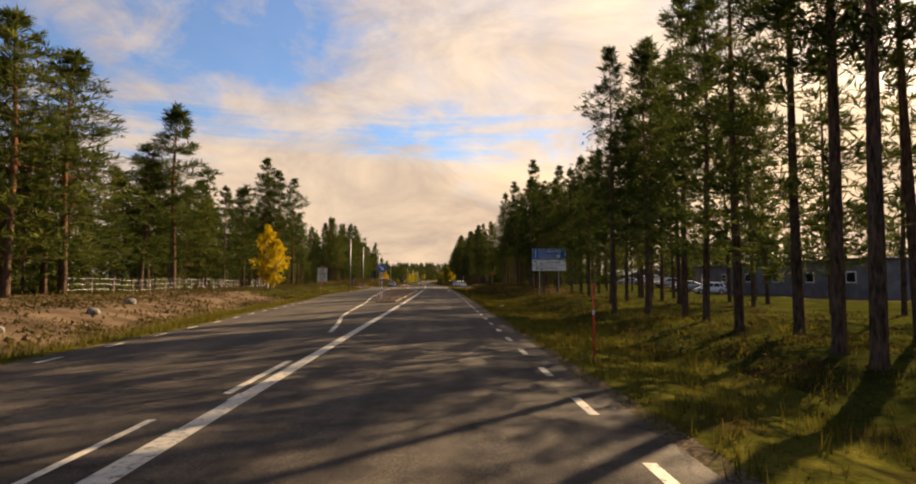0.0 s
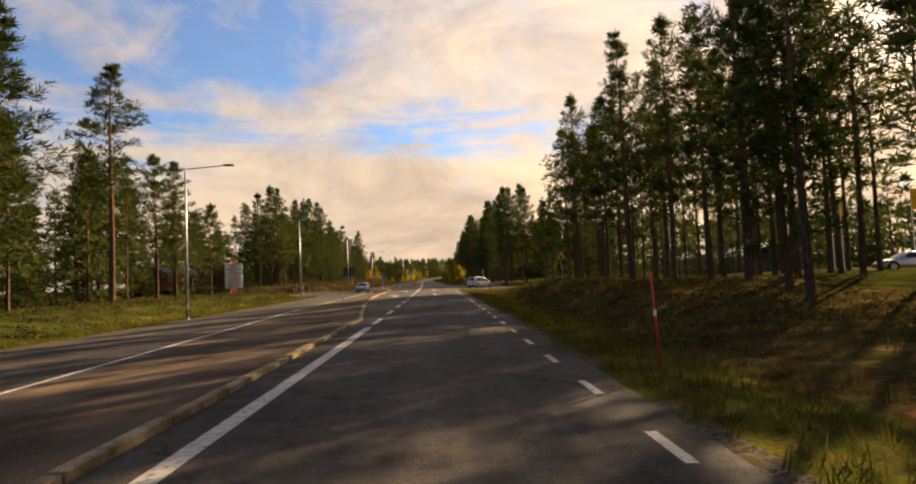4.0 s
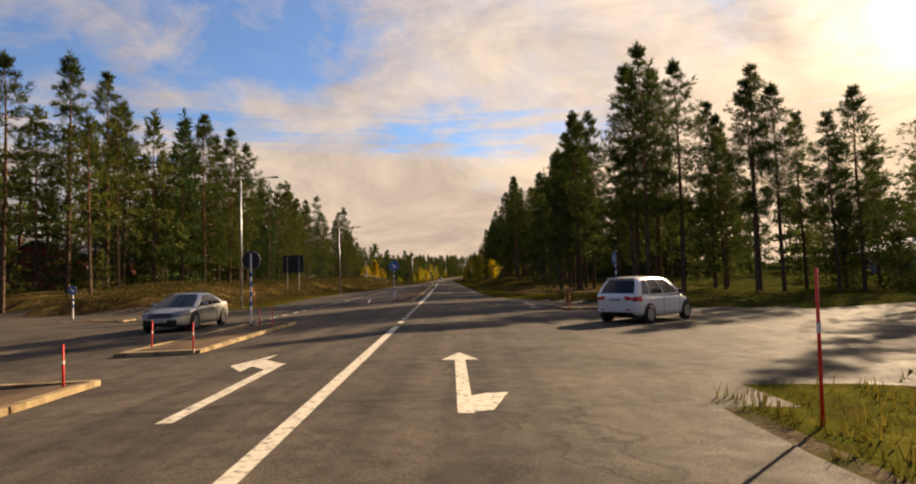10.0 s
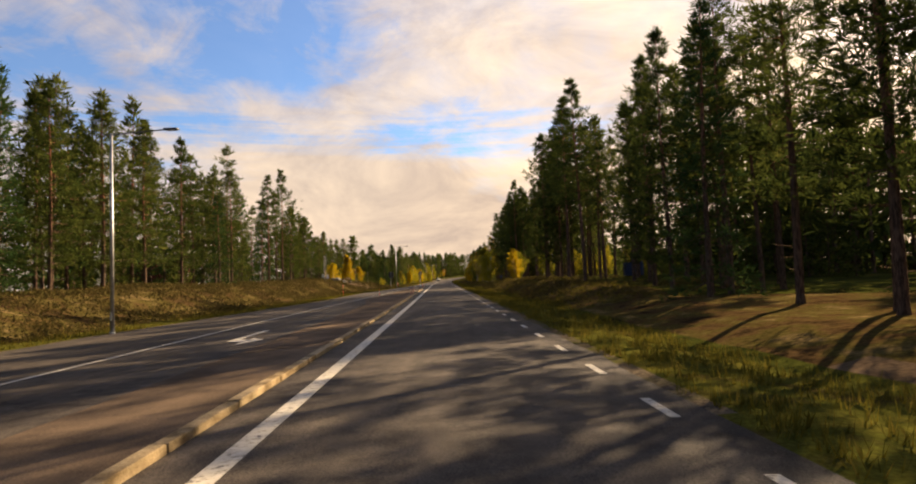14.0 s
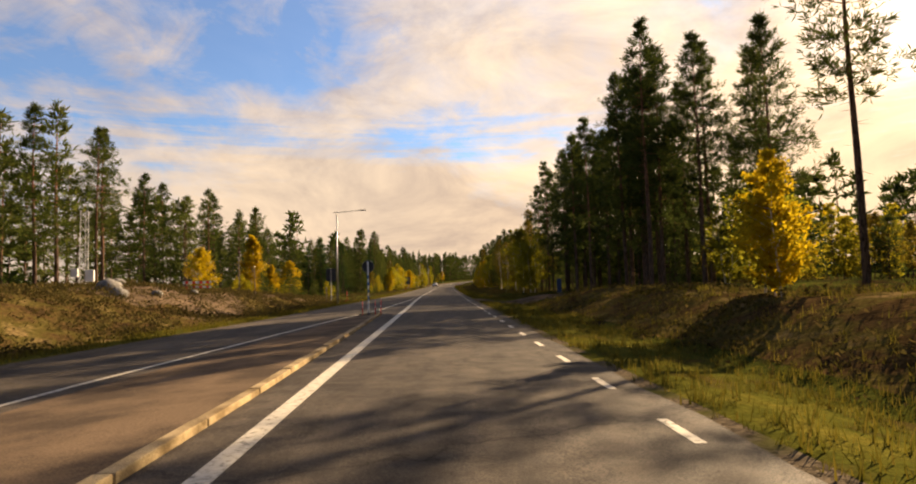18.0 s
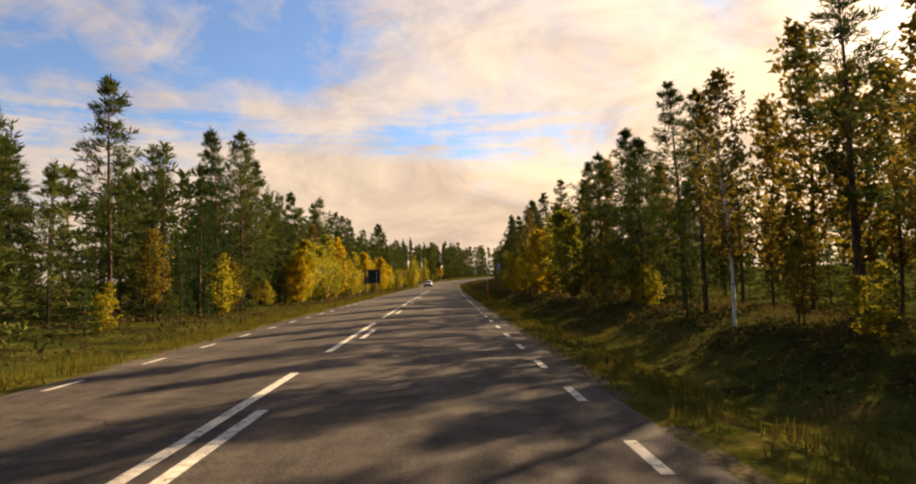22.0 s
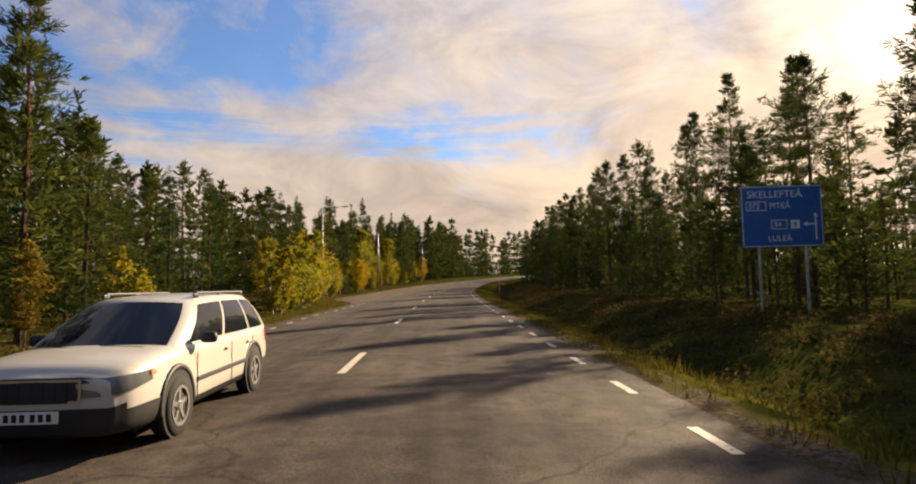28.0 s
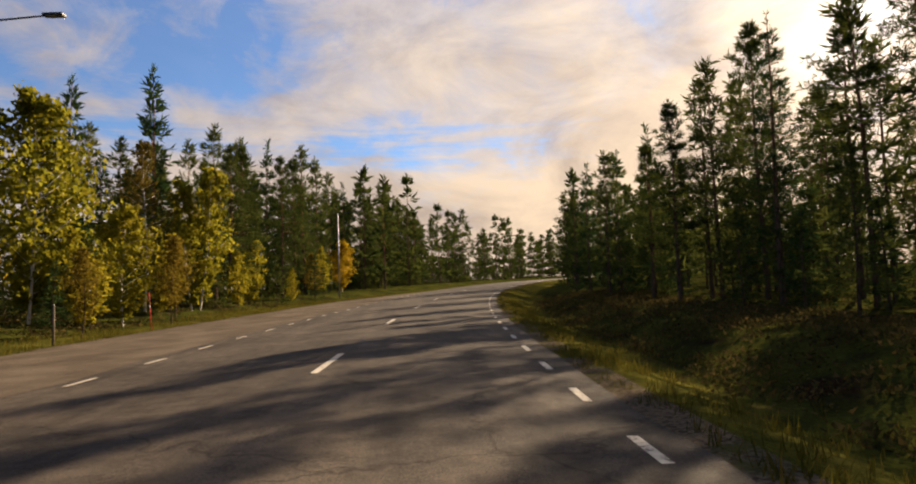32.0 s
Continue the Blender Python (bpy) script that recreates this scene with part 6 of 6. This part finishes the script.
class Cabin:
    """The upper part of a car: surfaces of its sides, ends and roof, each by two numbers from 0 to 1 (or -1 to 1 across)."""

    def __init__(self, w, belt, roof, rear, front, end_drop=0.06):
        self.w, self.belt, self.roof, self.rear, self.front, self.drop = w, belt, roof, rear, front, end_drop

    def side(self, u, v, sgn=1, lift=0.0):
        y = (self.rear[0] + (self.rear[1] - self.rear[0]) * v) * (1 - u) + (self.front[0] + (self.front[1] - self.front[0]) * v) * u
        x = self.w * (0.945 - 0.215 * v - 0.055 * v ** 5 + 0.030 * math.sin(math.pi * v)) * (1 - 0.07 * abs(2 * u - 1) ** 4)
        z = self.belt + (self.roof - self.drop * abs(2 * u - 1) ** 3 - self.belt) * v
        return Vector((sgn * (x + lift), y, z + 0.3 * lift))

    def end(self, a, v, front, lift=0.0):
        p = self.side(1.0 if front else 0.0, v)
        out = (0.16 if front else -0.09) * (1 - a * a)
        return Vector((p.x * a, p.y + out + (lift if front else -lift), p.z + 0.035 * (1 - a * a) * v + (lift if front else 0.3 * lift)))

    def top(self, a, u):
        p = self.side(u, 1.0)
        out = (0.16 * u ** 6 - 0.09 * (1 - u) ** 6) * (1 - a * a)
        return Vector((p.x * a, p.y + out, p.z + 0.035 * (1 - a * a)))


def sheet(fn, a0, a1, na, b0, b1, nb, bm=None):
    """A grid laid on a surface."""
    bm = bm or bmesh.new()
    g = [[bm.verts.new(fn(a0 + (a1 - a0) * i / na, b0 + (b1 - b0) * j / nb)) for j in range(nb + 1)] for i in range(na + 1)]
    for i in range(na):
        for j in range(nb):
            bm.faces.new((g[i][j], g[i + 1][j], g[i + 1][j + 1], g[i][j + 1]))
    return bm


def skin(bm, test, lift=0.007):
    """The faces of a body that pass a test, as a thin pane lying on it."""
    out, made = bmesh.new(), {}
    bm.normal_update()
    for f in bm.faces:
        if test(f.calc_center_median(), f.normal):
            row = []
            for v in f.verts:
                if v.index not in made:
                    made[v.index] = out.verts.new(v.co + v.normal * lift)
                row.append(made[v.index])
            out.faces.new(row)
    return out


def wheel(parent, x, y, r, width, spokes, side):
    w = part("wheel", bmesh.new(), M["tyre"], parent)
    w.matrix_basis = Matrix.Translation((x, y, r)) @ Matrix.Rotation(radians(90) * side, 4, "Y")
    bm = bmesh.new()
    prof = ((r * 0.62, -width / 2), (r * 0.93, -width / 2), (r, -width * 0.32), (r, width * 0.32), (r * 0.93, width / 2), (r * 0.62, width / 2 - 0.01))
    seg = 28
    rows = [[bm.verts.new((q * math.cos(6.2832 * k / seg), q * math.sin(6.2832 * k / seg), z)) for k in range(seg)] for q, z in prof]
    for a, b in zip(rows, rows[1:]):
        for k in range(seg):
            bm.faces.new((a[k], a[(k + 1) % seg], b[(k + 1) % seg], b[k]))
    part("tyre", bm, M["tyre"], w, smooth=True)
    bm = bmesh.new()
    bmesh.ops.create_cone(bm, cap_ends=True, segments=24, radius1=r * 0.63, radius2=r * 0.63, depth=0.03, matrix=Matrix.Translation((0, 0, width * 0.18)))
    part("disc", bm, M["plastic"], w)
    bm = bmesh.new()
    for k in range(spokes):
        m = Matrix.Rotation(6.2832 * k / spokes, 4, "Z")
        bm_box((r * 0.56, r * 0.15, 0.03), m @ Vector((r * 0.31, 0, width * 0.36)), 0.0, bm, m)
    bmesh.ops.create_cone(bm, cap_ends=True, segments=16, radius1=r * 0.17, radius2=r * 0.14, depth=0.05, matrix=Matrix.Translation((0, 0, width * 0.38)))
    for k in range(24):
        m = Matrix.Rotation(6.2832 * k / 24, 4, "Z")
        bm_box((0.03, r * 0.17, 0.05), m @ Vector((r * 0.61, 0, width * 0.38)), 0.0, bm, m)
    part("rim", bm, M["rim"], w)


CARS = dict(
    hatch=dict(L=4.10, W=1.77, belt=0.97, roof=1.585, wb=2.62, r=0.315, spokes=9,
               wide=((-2.05, 0.66), (-1.98, 0.78), (-1.75, 0.86), (-1.2, 0.885), (1.1, 0.885), (1.6, 0.85), (1.9, 0.74), (2.05, 0.55)), low=((-2.05, 0.40), (-1.9, 0.30), (-1.4, 0.22), (1.5, 0.21), (2.05, 0.30)),
               high=((-2.05, 0.93), (-1.9, 1.0), (-1.0, 0.99), (0.6, 0.93), (1.1, 0.90), (1.6, 0.81), (1.9, 0.70), (2.05, 0.55)), rear=(-1.97, -1.55), front=(1.32, 0.28),
               panes=((0.09, 0.22), (0.25, 0.53), (0.56, 0.88)), rear_glass=(0.10, 0.90)),
    wagon=dict(L=4.58, W=1.78, belt=0.93, roof=1.475, wb=2.58, r=0.325, spokes=5,
               wide=((-2.29, 0.66), (-2.2, 0.80), (-1.95, 0.87), (-1.4, 0.89), (1.3, 0.89), (1.85, 0.875), (2.12, 0.82), (2.22, 0.76), (2.29, 0.66)), low=((-2.29, 0.40), (-2.1, 0.30), (-1.5, 0.24), (1.6, 0.23), (2.29, 0.26)),
               high=((-2.29, 0.88), (-2.15, 0.97), (-1.2, 0.98), (0.8, 0.97), (1.15, 0.965), (1.8, 0.92), (2.12, 0.86), (2.24, 0.80), (2.29, 0.74)), rear=(-2.20, -1.78), front=(1.30, 0.34),
               panes=((0.06, 0.27), (0.30, 0.58), (0.61, 0.90)), rear_glass=(0.14, 0.88)),
    coupe=dict(L=4.70, W=1.80, belt=0.91, roof=1.385, wb=2.75, r=0.335, spokes=10,
               wide=((-2.35, 0.66), (-2.2, 0.80), (-1.9, 0.88), (-1.3, 0.90), (1.3, 0.90), (1.9, 0.86), (2.2, 0.74), (2.35, 0.58)), low=((-2.35, 0.38), (-2.1, 0.28), (-1.5, 0.20), (1.6, 0.20), (2.35, 0.26)),
               high=((-2.35, 0.86), (-2.2, 0.98), (-1.6, 1.02), (-1.1, 0.97), (0.8, 0.91), (1.2, 0.89), (1.9, 0.78), (2.2, 0.68), (2.35, 0.54)), rear=(-1.86, -0.75), front=(1.30, 0.32),
               panes=((0.12, 0.44), (0.47, 0.88)), rear_glass=(0.08, 0.92)))


def car(name, m, kind, paint, label, clad=False):
    """kind: hatch, wagon or coupe."""
    c = CARS[kind]
    L, W, belt, roof, wb, r = c["L"], c["W"], c["belt"], c["roof"], c["wb"], c["r"]
    root = thing(name, m, label, "car")
    w, yf, yb = W / 2, L / 2, -L / 2
    bm = hull(L, c["wide"], c["low"], c["high"])
    lights, up = [], 0.06 if kind == "wagon" else 0.0
    for side in (-1, 1):
        if kind == "wagon":
            plan = ((0.0, 0.40, yf + 0.040), (0.25, 0.58, yf + 0.016), (0.42, 0.70, yf - 0.015), (0.58, 0.785, yf - 0.10), (0.78, 0.845, yf - 0.22), (1.0, 0.880, yf - 0.40))

            def lens(a, b):
                x, y = (float(np.interp(a, [q[0] for q in plan], [q[k] for q in plan])) for k in (1, 2))
                return Vector((side * (x + 0.006 - 0.012 * b * b), y - 0.03 * b * b, (0.60 + 0.10 * a * a) * (1 - b) + (0.765 + 0.035 * a) * b))
            lights.append(("head_lamp", sheet(lens, 0, 1, 14, 0, 1, 5), M["lamp_clear"], "clear head lamp"))
        else:
            lights.append(("head_lamp", skin(bm, lambda p, n: p.y > yf - 0.62 and 0.44 * w < p.x * side and 0.57 + up + 0.10 * (yf - p.y) < p.z < 0.71 + up + 0.16 * (yf - p.y) and (n.y > 0.12 or p.y > yf - 0.30), 0.008), M["lamp_clear"], "clear head lamp"))
        z0, z1 = (0.80, 0.96) if kind == "hatch" else (0.70, 0.90)
        lights.append(("tail_lamp", skin(bm, lambda p, n: p.y < yb + 0.34 and p.x * side > (0.40 if kind == "hatch" else 0.56) * w and z0 < p.z < z1 and n.z < 0.7, 0.008), M["tail"], "red tail lamp"))
        lights.append(("reflector", bm_box((0.20, 0.03, 0.055), (side * 0.60 * w, yb + 0.0, 0.50), 0.012, None, Matrix.Rotation(radians(10 * side), 4, "Z")), M["tail"], ""))
    grille = skin(bm, lambda p, n: p.y > yf - 0.25 and abs(p.x) < 0.50 * w and 0.545 + 0.5 * up < p.z < 0.70 + 1.3 * up and n.y > 0.1, 0.010)
    dark = []
    if clad:
        dark.append(("bumper_cladding", skin(bm, lambda p, n: p.y > yf - 0.55 and p.z < 0.50, 0.014), "black front bumper cladding"))
        dark.append(("bumper_cladding", skin(bm, lambda p, n: p.y < yb + 0.55 and p.z < 0.46, 0.014), "black rear bumper cladding"))
        for side in (-1, 1):
            dark.append(("sill_cladding", skin(bm, lambda p, n: abs(p.y) < wb / 2 and p.z < 0.34 and n.x * side > 0.3, 0.012), "black sill cladding"))
    else:
        dark.append(("lower_grille", skin(bm, lambda p, n: p.y > yf - 0.22 and abs(p.x) < 0.62 * w and p.z < 0.46 and n.y > 0.1, 0.010), "black lower grille"))
        dark.append(("rear_apron", skin(bm, lambda p, n: p.y < yb + 0.22 and abs(p.x) < 0.72 * w and p.z < 0.44 and n.y < 0.3, 0.010), "black lower bumper"))
    part("body", bm, paint, root, smooth=True)
    cab = Cabin(w, belt - 0.03, roof, c["rear"], c["front"], 0.05 if kind != "coupe" else 0.03)
    bm = bmesh.new()
    for sgn in (-1, 1):
        sheet(lambda u, v: cab.side(u, v, sgn), 0, 1, 24, 0, 1, 10, bm)
    for front in (True, False):
        sheet(lambda a, v: cab.end(a, v, front), -1, 1, 16, 0, 1, 10, bm)
    sheet(cab.top, -1, 1, 16, 0, 1, 24, bm)
    bmesh.ops.remove_doubles(bm, verts=bm.verts[:], dist=1e-4)
    bmesh.ops.recalc_face_normals(bm, faces=bm.faces)
    part("cabin", bm, paint, root, smooth=True)
    part("windscreen", sheet(lambda a, v: cab.end(a, v, True, 0.008), -0.93, 0.93, 14, 0.04, 0.93, 8), M["glass"], root, "dark windscreen", True)
    v0, v1 = c["rear_glass"]
    part("rear_window", sheet(lambda a, v: cab.end(a, v, False, 0.010), -0.86, 0.86, 14, v0 + 0.08, v1, 8), M["glass"], root, "dark rear window", True)
    for sgn in (-1, 1):
        for u0, u1 in c["panes"]:
            part("side_window", sheet(lambda u, v: cab.side(u, v, sgn, 0.008), u0, u1, 6, 0.10, 0.86, 6), M["glass"], root, "dark side window", True)
    for nm, b, mt, lb in lights:
        part(nm, b, mt, root, lb, True)
    part("grille", grille, M["plastic"], root, "black grille", True)
    for nm, b, lb in dark:
        part(nm, b, M["plastic"], root, lb, True)
    for side in (-1, 1):
        for y in ((-0.32, 0.82, -1.22) if kind != "coupe" else (-0.62, 0.82)):
            part("door_seam", bm_box((0.006, 0.010, belt - 0.36), (side * (w + 0.002), y, 0.28 + (belt - 0.36) / 2)), M["plastic"], root)
        for y in ((-0.18, -1.06) if kind != "coupe" else (-0.45,)):
            part("door_handle", bm_box((0.035, 0.17, 0.03), (side * (w + 0.004), y, belt - 0.15), 0.012), paint, root)
        if clad:
            part("rub_strip", bm_box((0.025, wb - 0.85, 0.055), (side * (w + 0.006), -0.02, 0.53), 0.01), M["plastic"], root, "black rubbing strip")
        mir = part("mirror", bm_box((0.19, 0.11, 0.13), (side * (w + 0.10), 0.74, belt + 0.07), 0.05), M["plastic"] if clad or kind == "hatch" else paint, root, smooth=True)
        part("mirror_glass", bm_box((0.13, 0.006, 0.08), (side * (w + 0.10), 0.684, belt + 0.07)), M["glass"], mir)
        for y in (-wb / 2, wb / 2):
            if clad:
                bm = bmesh.new()
                ring = [[bm.verts.new((side * (w + o), y + 0.03 + q * math.cos(math.pi * k / 18 - 0.12), r + 0.02 + q * math.sin(math.pi * k / 18 - 0.12))) for k in range(20)] for q, o in ((r * 1.13, -0.03), (r * 1.13, 0.012), (r * 1.30, 0.012), (r * 1.32, -0.02))]
                for p0, p1 in zip(ring, ring[1:]):
                    for k in range(19):
                        bm.faces.new((p0[k], p0[k + 1], p1[k + 1], p1[k]))
                part("wheel_arch_cladding", bm, M["plastic"], root, "black wheel arch cladding", True)
            bm = bmesh.new()
            bmesh.ops.create_cone(bm, cap_ends=True, segments=32, radius1=r * 1.15, radius2=r * 1.15, depth=0.05, matrix=Matrix.Translation((side * (w - 0.020), y + 0.03, r + 0.02)) @ Matrix.Rotation(radians(90), 4, "Y"))
            part("wheel_arch", bm, M["plastic"], root, "dark wheel arch")
            wheel(root, side * (w - 0.075), y + 0.03, r, 0.21, c["spokes"], side)
        if clad:
            part("bulb", bm_disc(0.055, 0.03, (side * w * 0.62, yf - 0.015, 0.71), 16), M["white"], root, "bright head lamp bulb")
            part("fog_lamp", bm_disc(0.055, 0.03, (side * w * 0.60, yf + 0.0, 0.36), 16), M["lamp_clear"], root)
            part("indicator", bm_box((0.02, 0.10, 0.045), (side * (w * 0.985), yf - 0.42, 0.765), 0.008), M["orange"], root, "amber indicator")
        if kind == "wagon":
            part("roof_rail", bm_rod((side * w * 0.64, -1.62, roof + 0.03), (side * w * 0.64, 0.10, roof + 0.045), 0.017, 0.017, 8), M["dark_steel"], root, "dark roof rail")
            for y in (-1.62, -0.7, 0.10):
                part("rail_foot", bm_box((0.03, 0.14, 0.06), (side * w * 0.64, y, roof + 0.015), 0.02), M["dark_steel"], root)
        part("wiper", bm_rod((side * 0.30 - 0.25, c["front"][0] + 0.10, belt + 0.035), (side * 0.30 + 0.22, c["front"][0] + 0.08, belt + 0.06), 0.008, 0.006, 5), M["plastic"], root)
    if kind == "wagon":
        part("grille_rim", outline_box(-0.50 * w, 0.50 * w, 0.56, 0.775, 0.022, 0), M["rim"], root, "chrome grille surround").matrix_basis = Matrix.Translation((0, yf + 0.045, 0))
        for i in range(7):
            part("grille_slat", bm_box((0.010, 0.012, 0.17), (-0.36 * w + i * 0.12 * w, yf + 0.056, 0.667)), M["plastic"], root)
    if kind == "hatch":
        part("brake_lamp", bm_box((0.30, 0.03, 0.025), (0, c["rear"][1] - 0.105, roof - 0.045), 0.006), M["tail"], root, "high red brake lamp")
        part("spoiler", bm_box((1.05, 0.16, 0.03), (0, c["rear"][1] - 0.06, roof - 0.015), 0.012), paint, root)
        part("tow_ball", bm_rod((0, yb - 0.08, 0.36), (0, yb - 0.08, 0.46), 0.022, 0.026, 8), M["steel"], root)
    for y, z in ((yf + 0.062, 0.44), (yb - 0.058, 0.76 if kind != "hatch" else 0.84)):
        pl = part("number_plate", bm_box((0.52, 0.02, 0.11), (0, y, z), 0.004), M["plate"], root, "white number plate")
        for i in range(6):
            part("plate_bar", bm_box((0.045, 0.024, 0.07), (-0.18 + i * 0.072 + (0.02 if i > 2 else 0), y, z)), M["ink"], pl)
    part("aerial", bm_rod((0, -1.2, roof + 0.02), (0, -1.42, roof + 0.17), 0.006, 0.003, 5), M["plastic"], root)
    part("underbody", bm_box((W * 0.82, L * 0.84, 0.14), (0, 0, 0.27)), M["plastic"], root, "dark underside")
    return root


def on_road(s, x, turn=0.0):
    return along(s, x, -0.02 * abs(x) if left_edge(s) < x < RIGHT else gz(s, x), turn)


hatch = car("hatchback_car", on_road(174.5, 9.0, -48), "hatch", M["car_white"], "white five-door hatchback turning off into the side road")
coupe = car("saloon_car", on_road(176.8, -8.75, 180), "coupe", M["car_silver"], "silver saloon car in the far lane")
wagon = car("estate_car", on_road(492.2, -1.93, 180), "wagon", M["car_cream"], "cream-white estate car with black cladding in the oncoming lane", True)
for i, (s, x, turn) in enumerate(((98, 38.5, 80), (104, 38.0, 95), (112, 38.6, 88), (120, 38.2, 92), (128, 37.6, 70))):
    copy_thing((hatch, coupe, wagon)[i % 3], on_road(s, x, turn))["label"] = ("white hatchback parked at the far yard", "silver saloon parked at the far yard", "pale estate car parked at the far yard")[i % 3]

# ---- ground cover ----
def cover(name, label, spots, make, material):
    """Many small plants in one mesh. spots: places (s, x, size); make(r, size) gives the plant's vertices and faces."""
    r = random.Random(5)
    protos = [make(r) for _ in range(14)]
    protos = [(np.array(v), f) for v, f in protos]
    verts, faces, n = [], [], 0
    for s, x, size in spots:
        v, f = protos[r.randrange(14)]
        a = r.uniform(0, 6.28)
        c, sn = math.cos(a) * size, math.sin(a) * size
        p = rd(s, x, gz(s, x) - 0.01)
        q = np.stack([v[:, 0] * c - v[:, 1] * sn + p.x, v[:, 0] * sn + v[:, 1] * c + p.y, v[:, 2] * size + p.z], 1)
        verts.append(q)
        faces.extend([tuple(i + n for i in g) for g in f])
        n += len(v)
    ob = link_mesh(name, np.concatenate(verts).tolist(), faces, material)
    return tagged(ob, label, "ground cover", kind="stuff")


def grass_clump(r):
    v, f = [], []
    for _ in range(7):
        a, h, lean = r.uniform(0, 6.28), r.uniform(0.10, 0.24), r.uniform(0.02, 0.14)
        px, py = r.gauss(0, 0.07), r.gauss(0, 0.07)
        k = len(v)
        v += [(px - 0.010 * math.sin(a), py + 0.010 * math.cos(a), 0), (px + 0.010 * math.sin(a), py - 0.010 * math.cos(a), 0), (px + lean * math.cos(a), py + lean * math.sin(a), h)]
        f.append((k, k + 1, k + 2))
    return v, f


def shrub_clump(r):
    v, f = [], []
    for _ in range(15):
        p = Vector((r.gauss(0, 0.18), r.gauss(0, 0.18), r.uniform(0.02, 0.15)))
        n = Vector((r.gauss(0, 1), r.gauss(0, 1), r.gauss(0.4, 0.8))).normalized()
        u = n.orthogonal().normalized()
        blade(v, f, p, u, n.cross(u), r.uniform(0.05, 0.10), r.uniform(0.02, 0.036))
    return v, f


def spots_for(r, number, s0, s1, right, near, far, lo, hi, power=1.0):
    out = []
    for _ in range(number):
        s = r.uniform(s0, s1)
        o = near + (far - near) * r.random() ** power
        x = RIGHT + o if right else left_edge(s) - o
        if side_road(s, x) > -0.2:
            continue
        if noise.noise(Vector((s * 0.35, x * 0.35, 2.0))) < r.uniform(-0.7, 0.3):
            continue
        if right and 318 < s < 345 and abs((s - 330.5) - (x - 5) * 0.35) < 4.6:
            continue
        if right and 92 < s < 162 and x > 8 and r.random() < (0.3 if near > 2 else 0.75):
            continue
        if right and 204 < s < 236 and 9 < x < 21:
            continue
        if right and s > 440 and o > 1.8 and near < 1 and r.random() < 0.6:
            continue
        out.append((s, x, r.uniform(lo, hi)))
    return out


cr = random.Random(3)
cover("verge_grass", "yellowing green grass along the road verges", spots_for(cr, 34000, 18, 640, True, 0.28, 4.6, 0.6, 1.4, 1.3) + spots_for(cr, 18000, 18, 360, True, 2.5, 11, 0.7, 1.5, 1.0) + spots_for(cr, 22000, 18, 640, False, 0.3, 3.6, 0.7, 1.5, 1.2), grass_clump, M["grass"])
cover("low_shrubs", "low heather and lingonberry shrubs under the pines", spots_for(cr, 8000, 18, 620, True, 4.2, 18, 0.8, 1.9, 1.2) + spots_for(cr, 2600, 100, 158, True, 3.2, 13, 0.7, 1.7, 1.0) + spots_for(cr, 900, 250, 326, True, 3.4, 11, 0.9, 2.2, 1.0) + spots_for(cr, 5000, 362, 470, True, 5.0, 14, 0.7, 1.7, 1.0) + spots_for(cr, 9000, 470, 625, True, 3.2, 13, 0.7, 2.0, 1.0) + spots_for(cr, 13000, 192, 345, False, 2.2, 16, 0.8, 2.0, 1.1) + spots_for(cr, 10000, 18, 620, False, 2.8, 16, 0.9, 2.4, 1.2), shrub_clump, M["heather"])
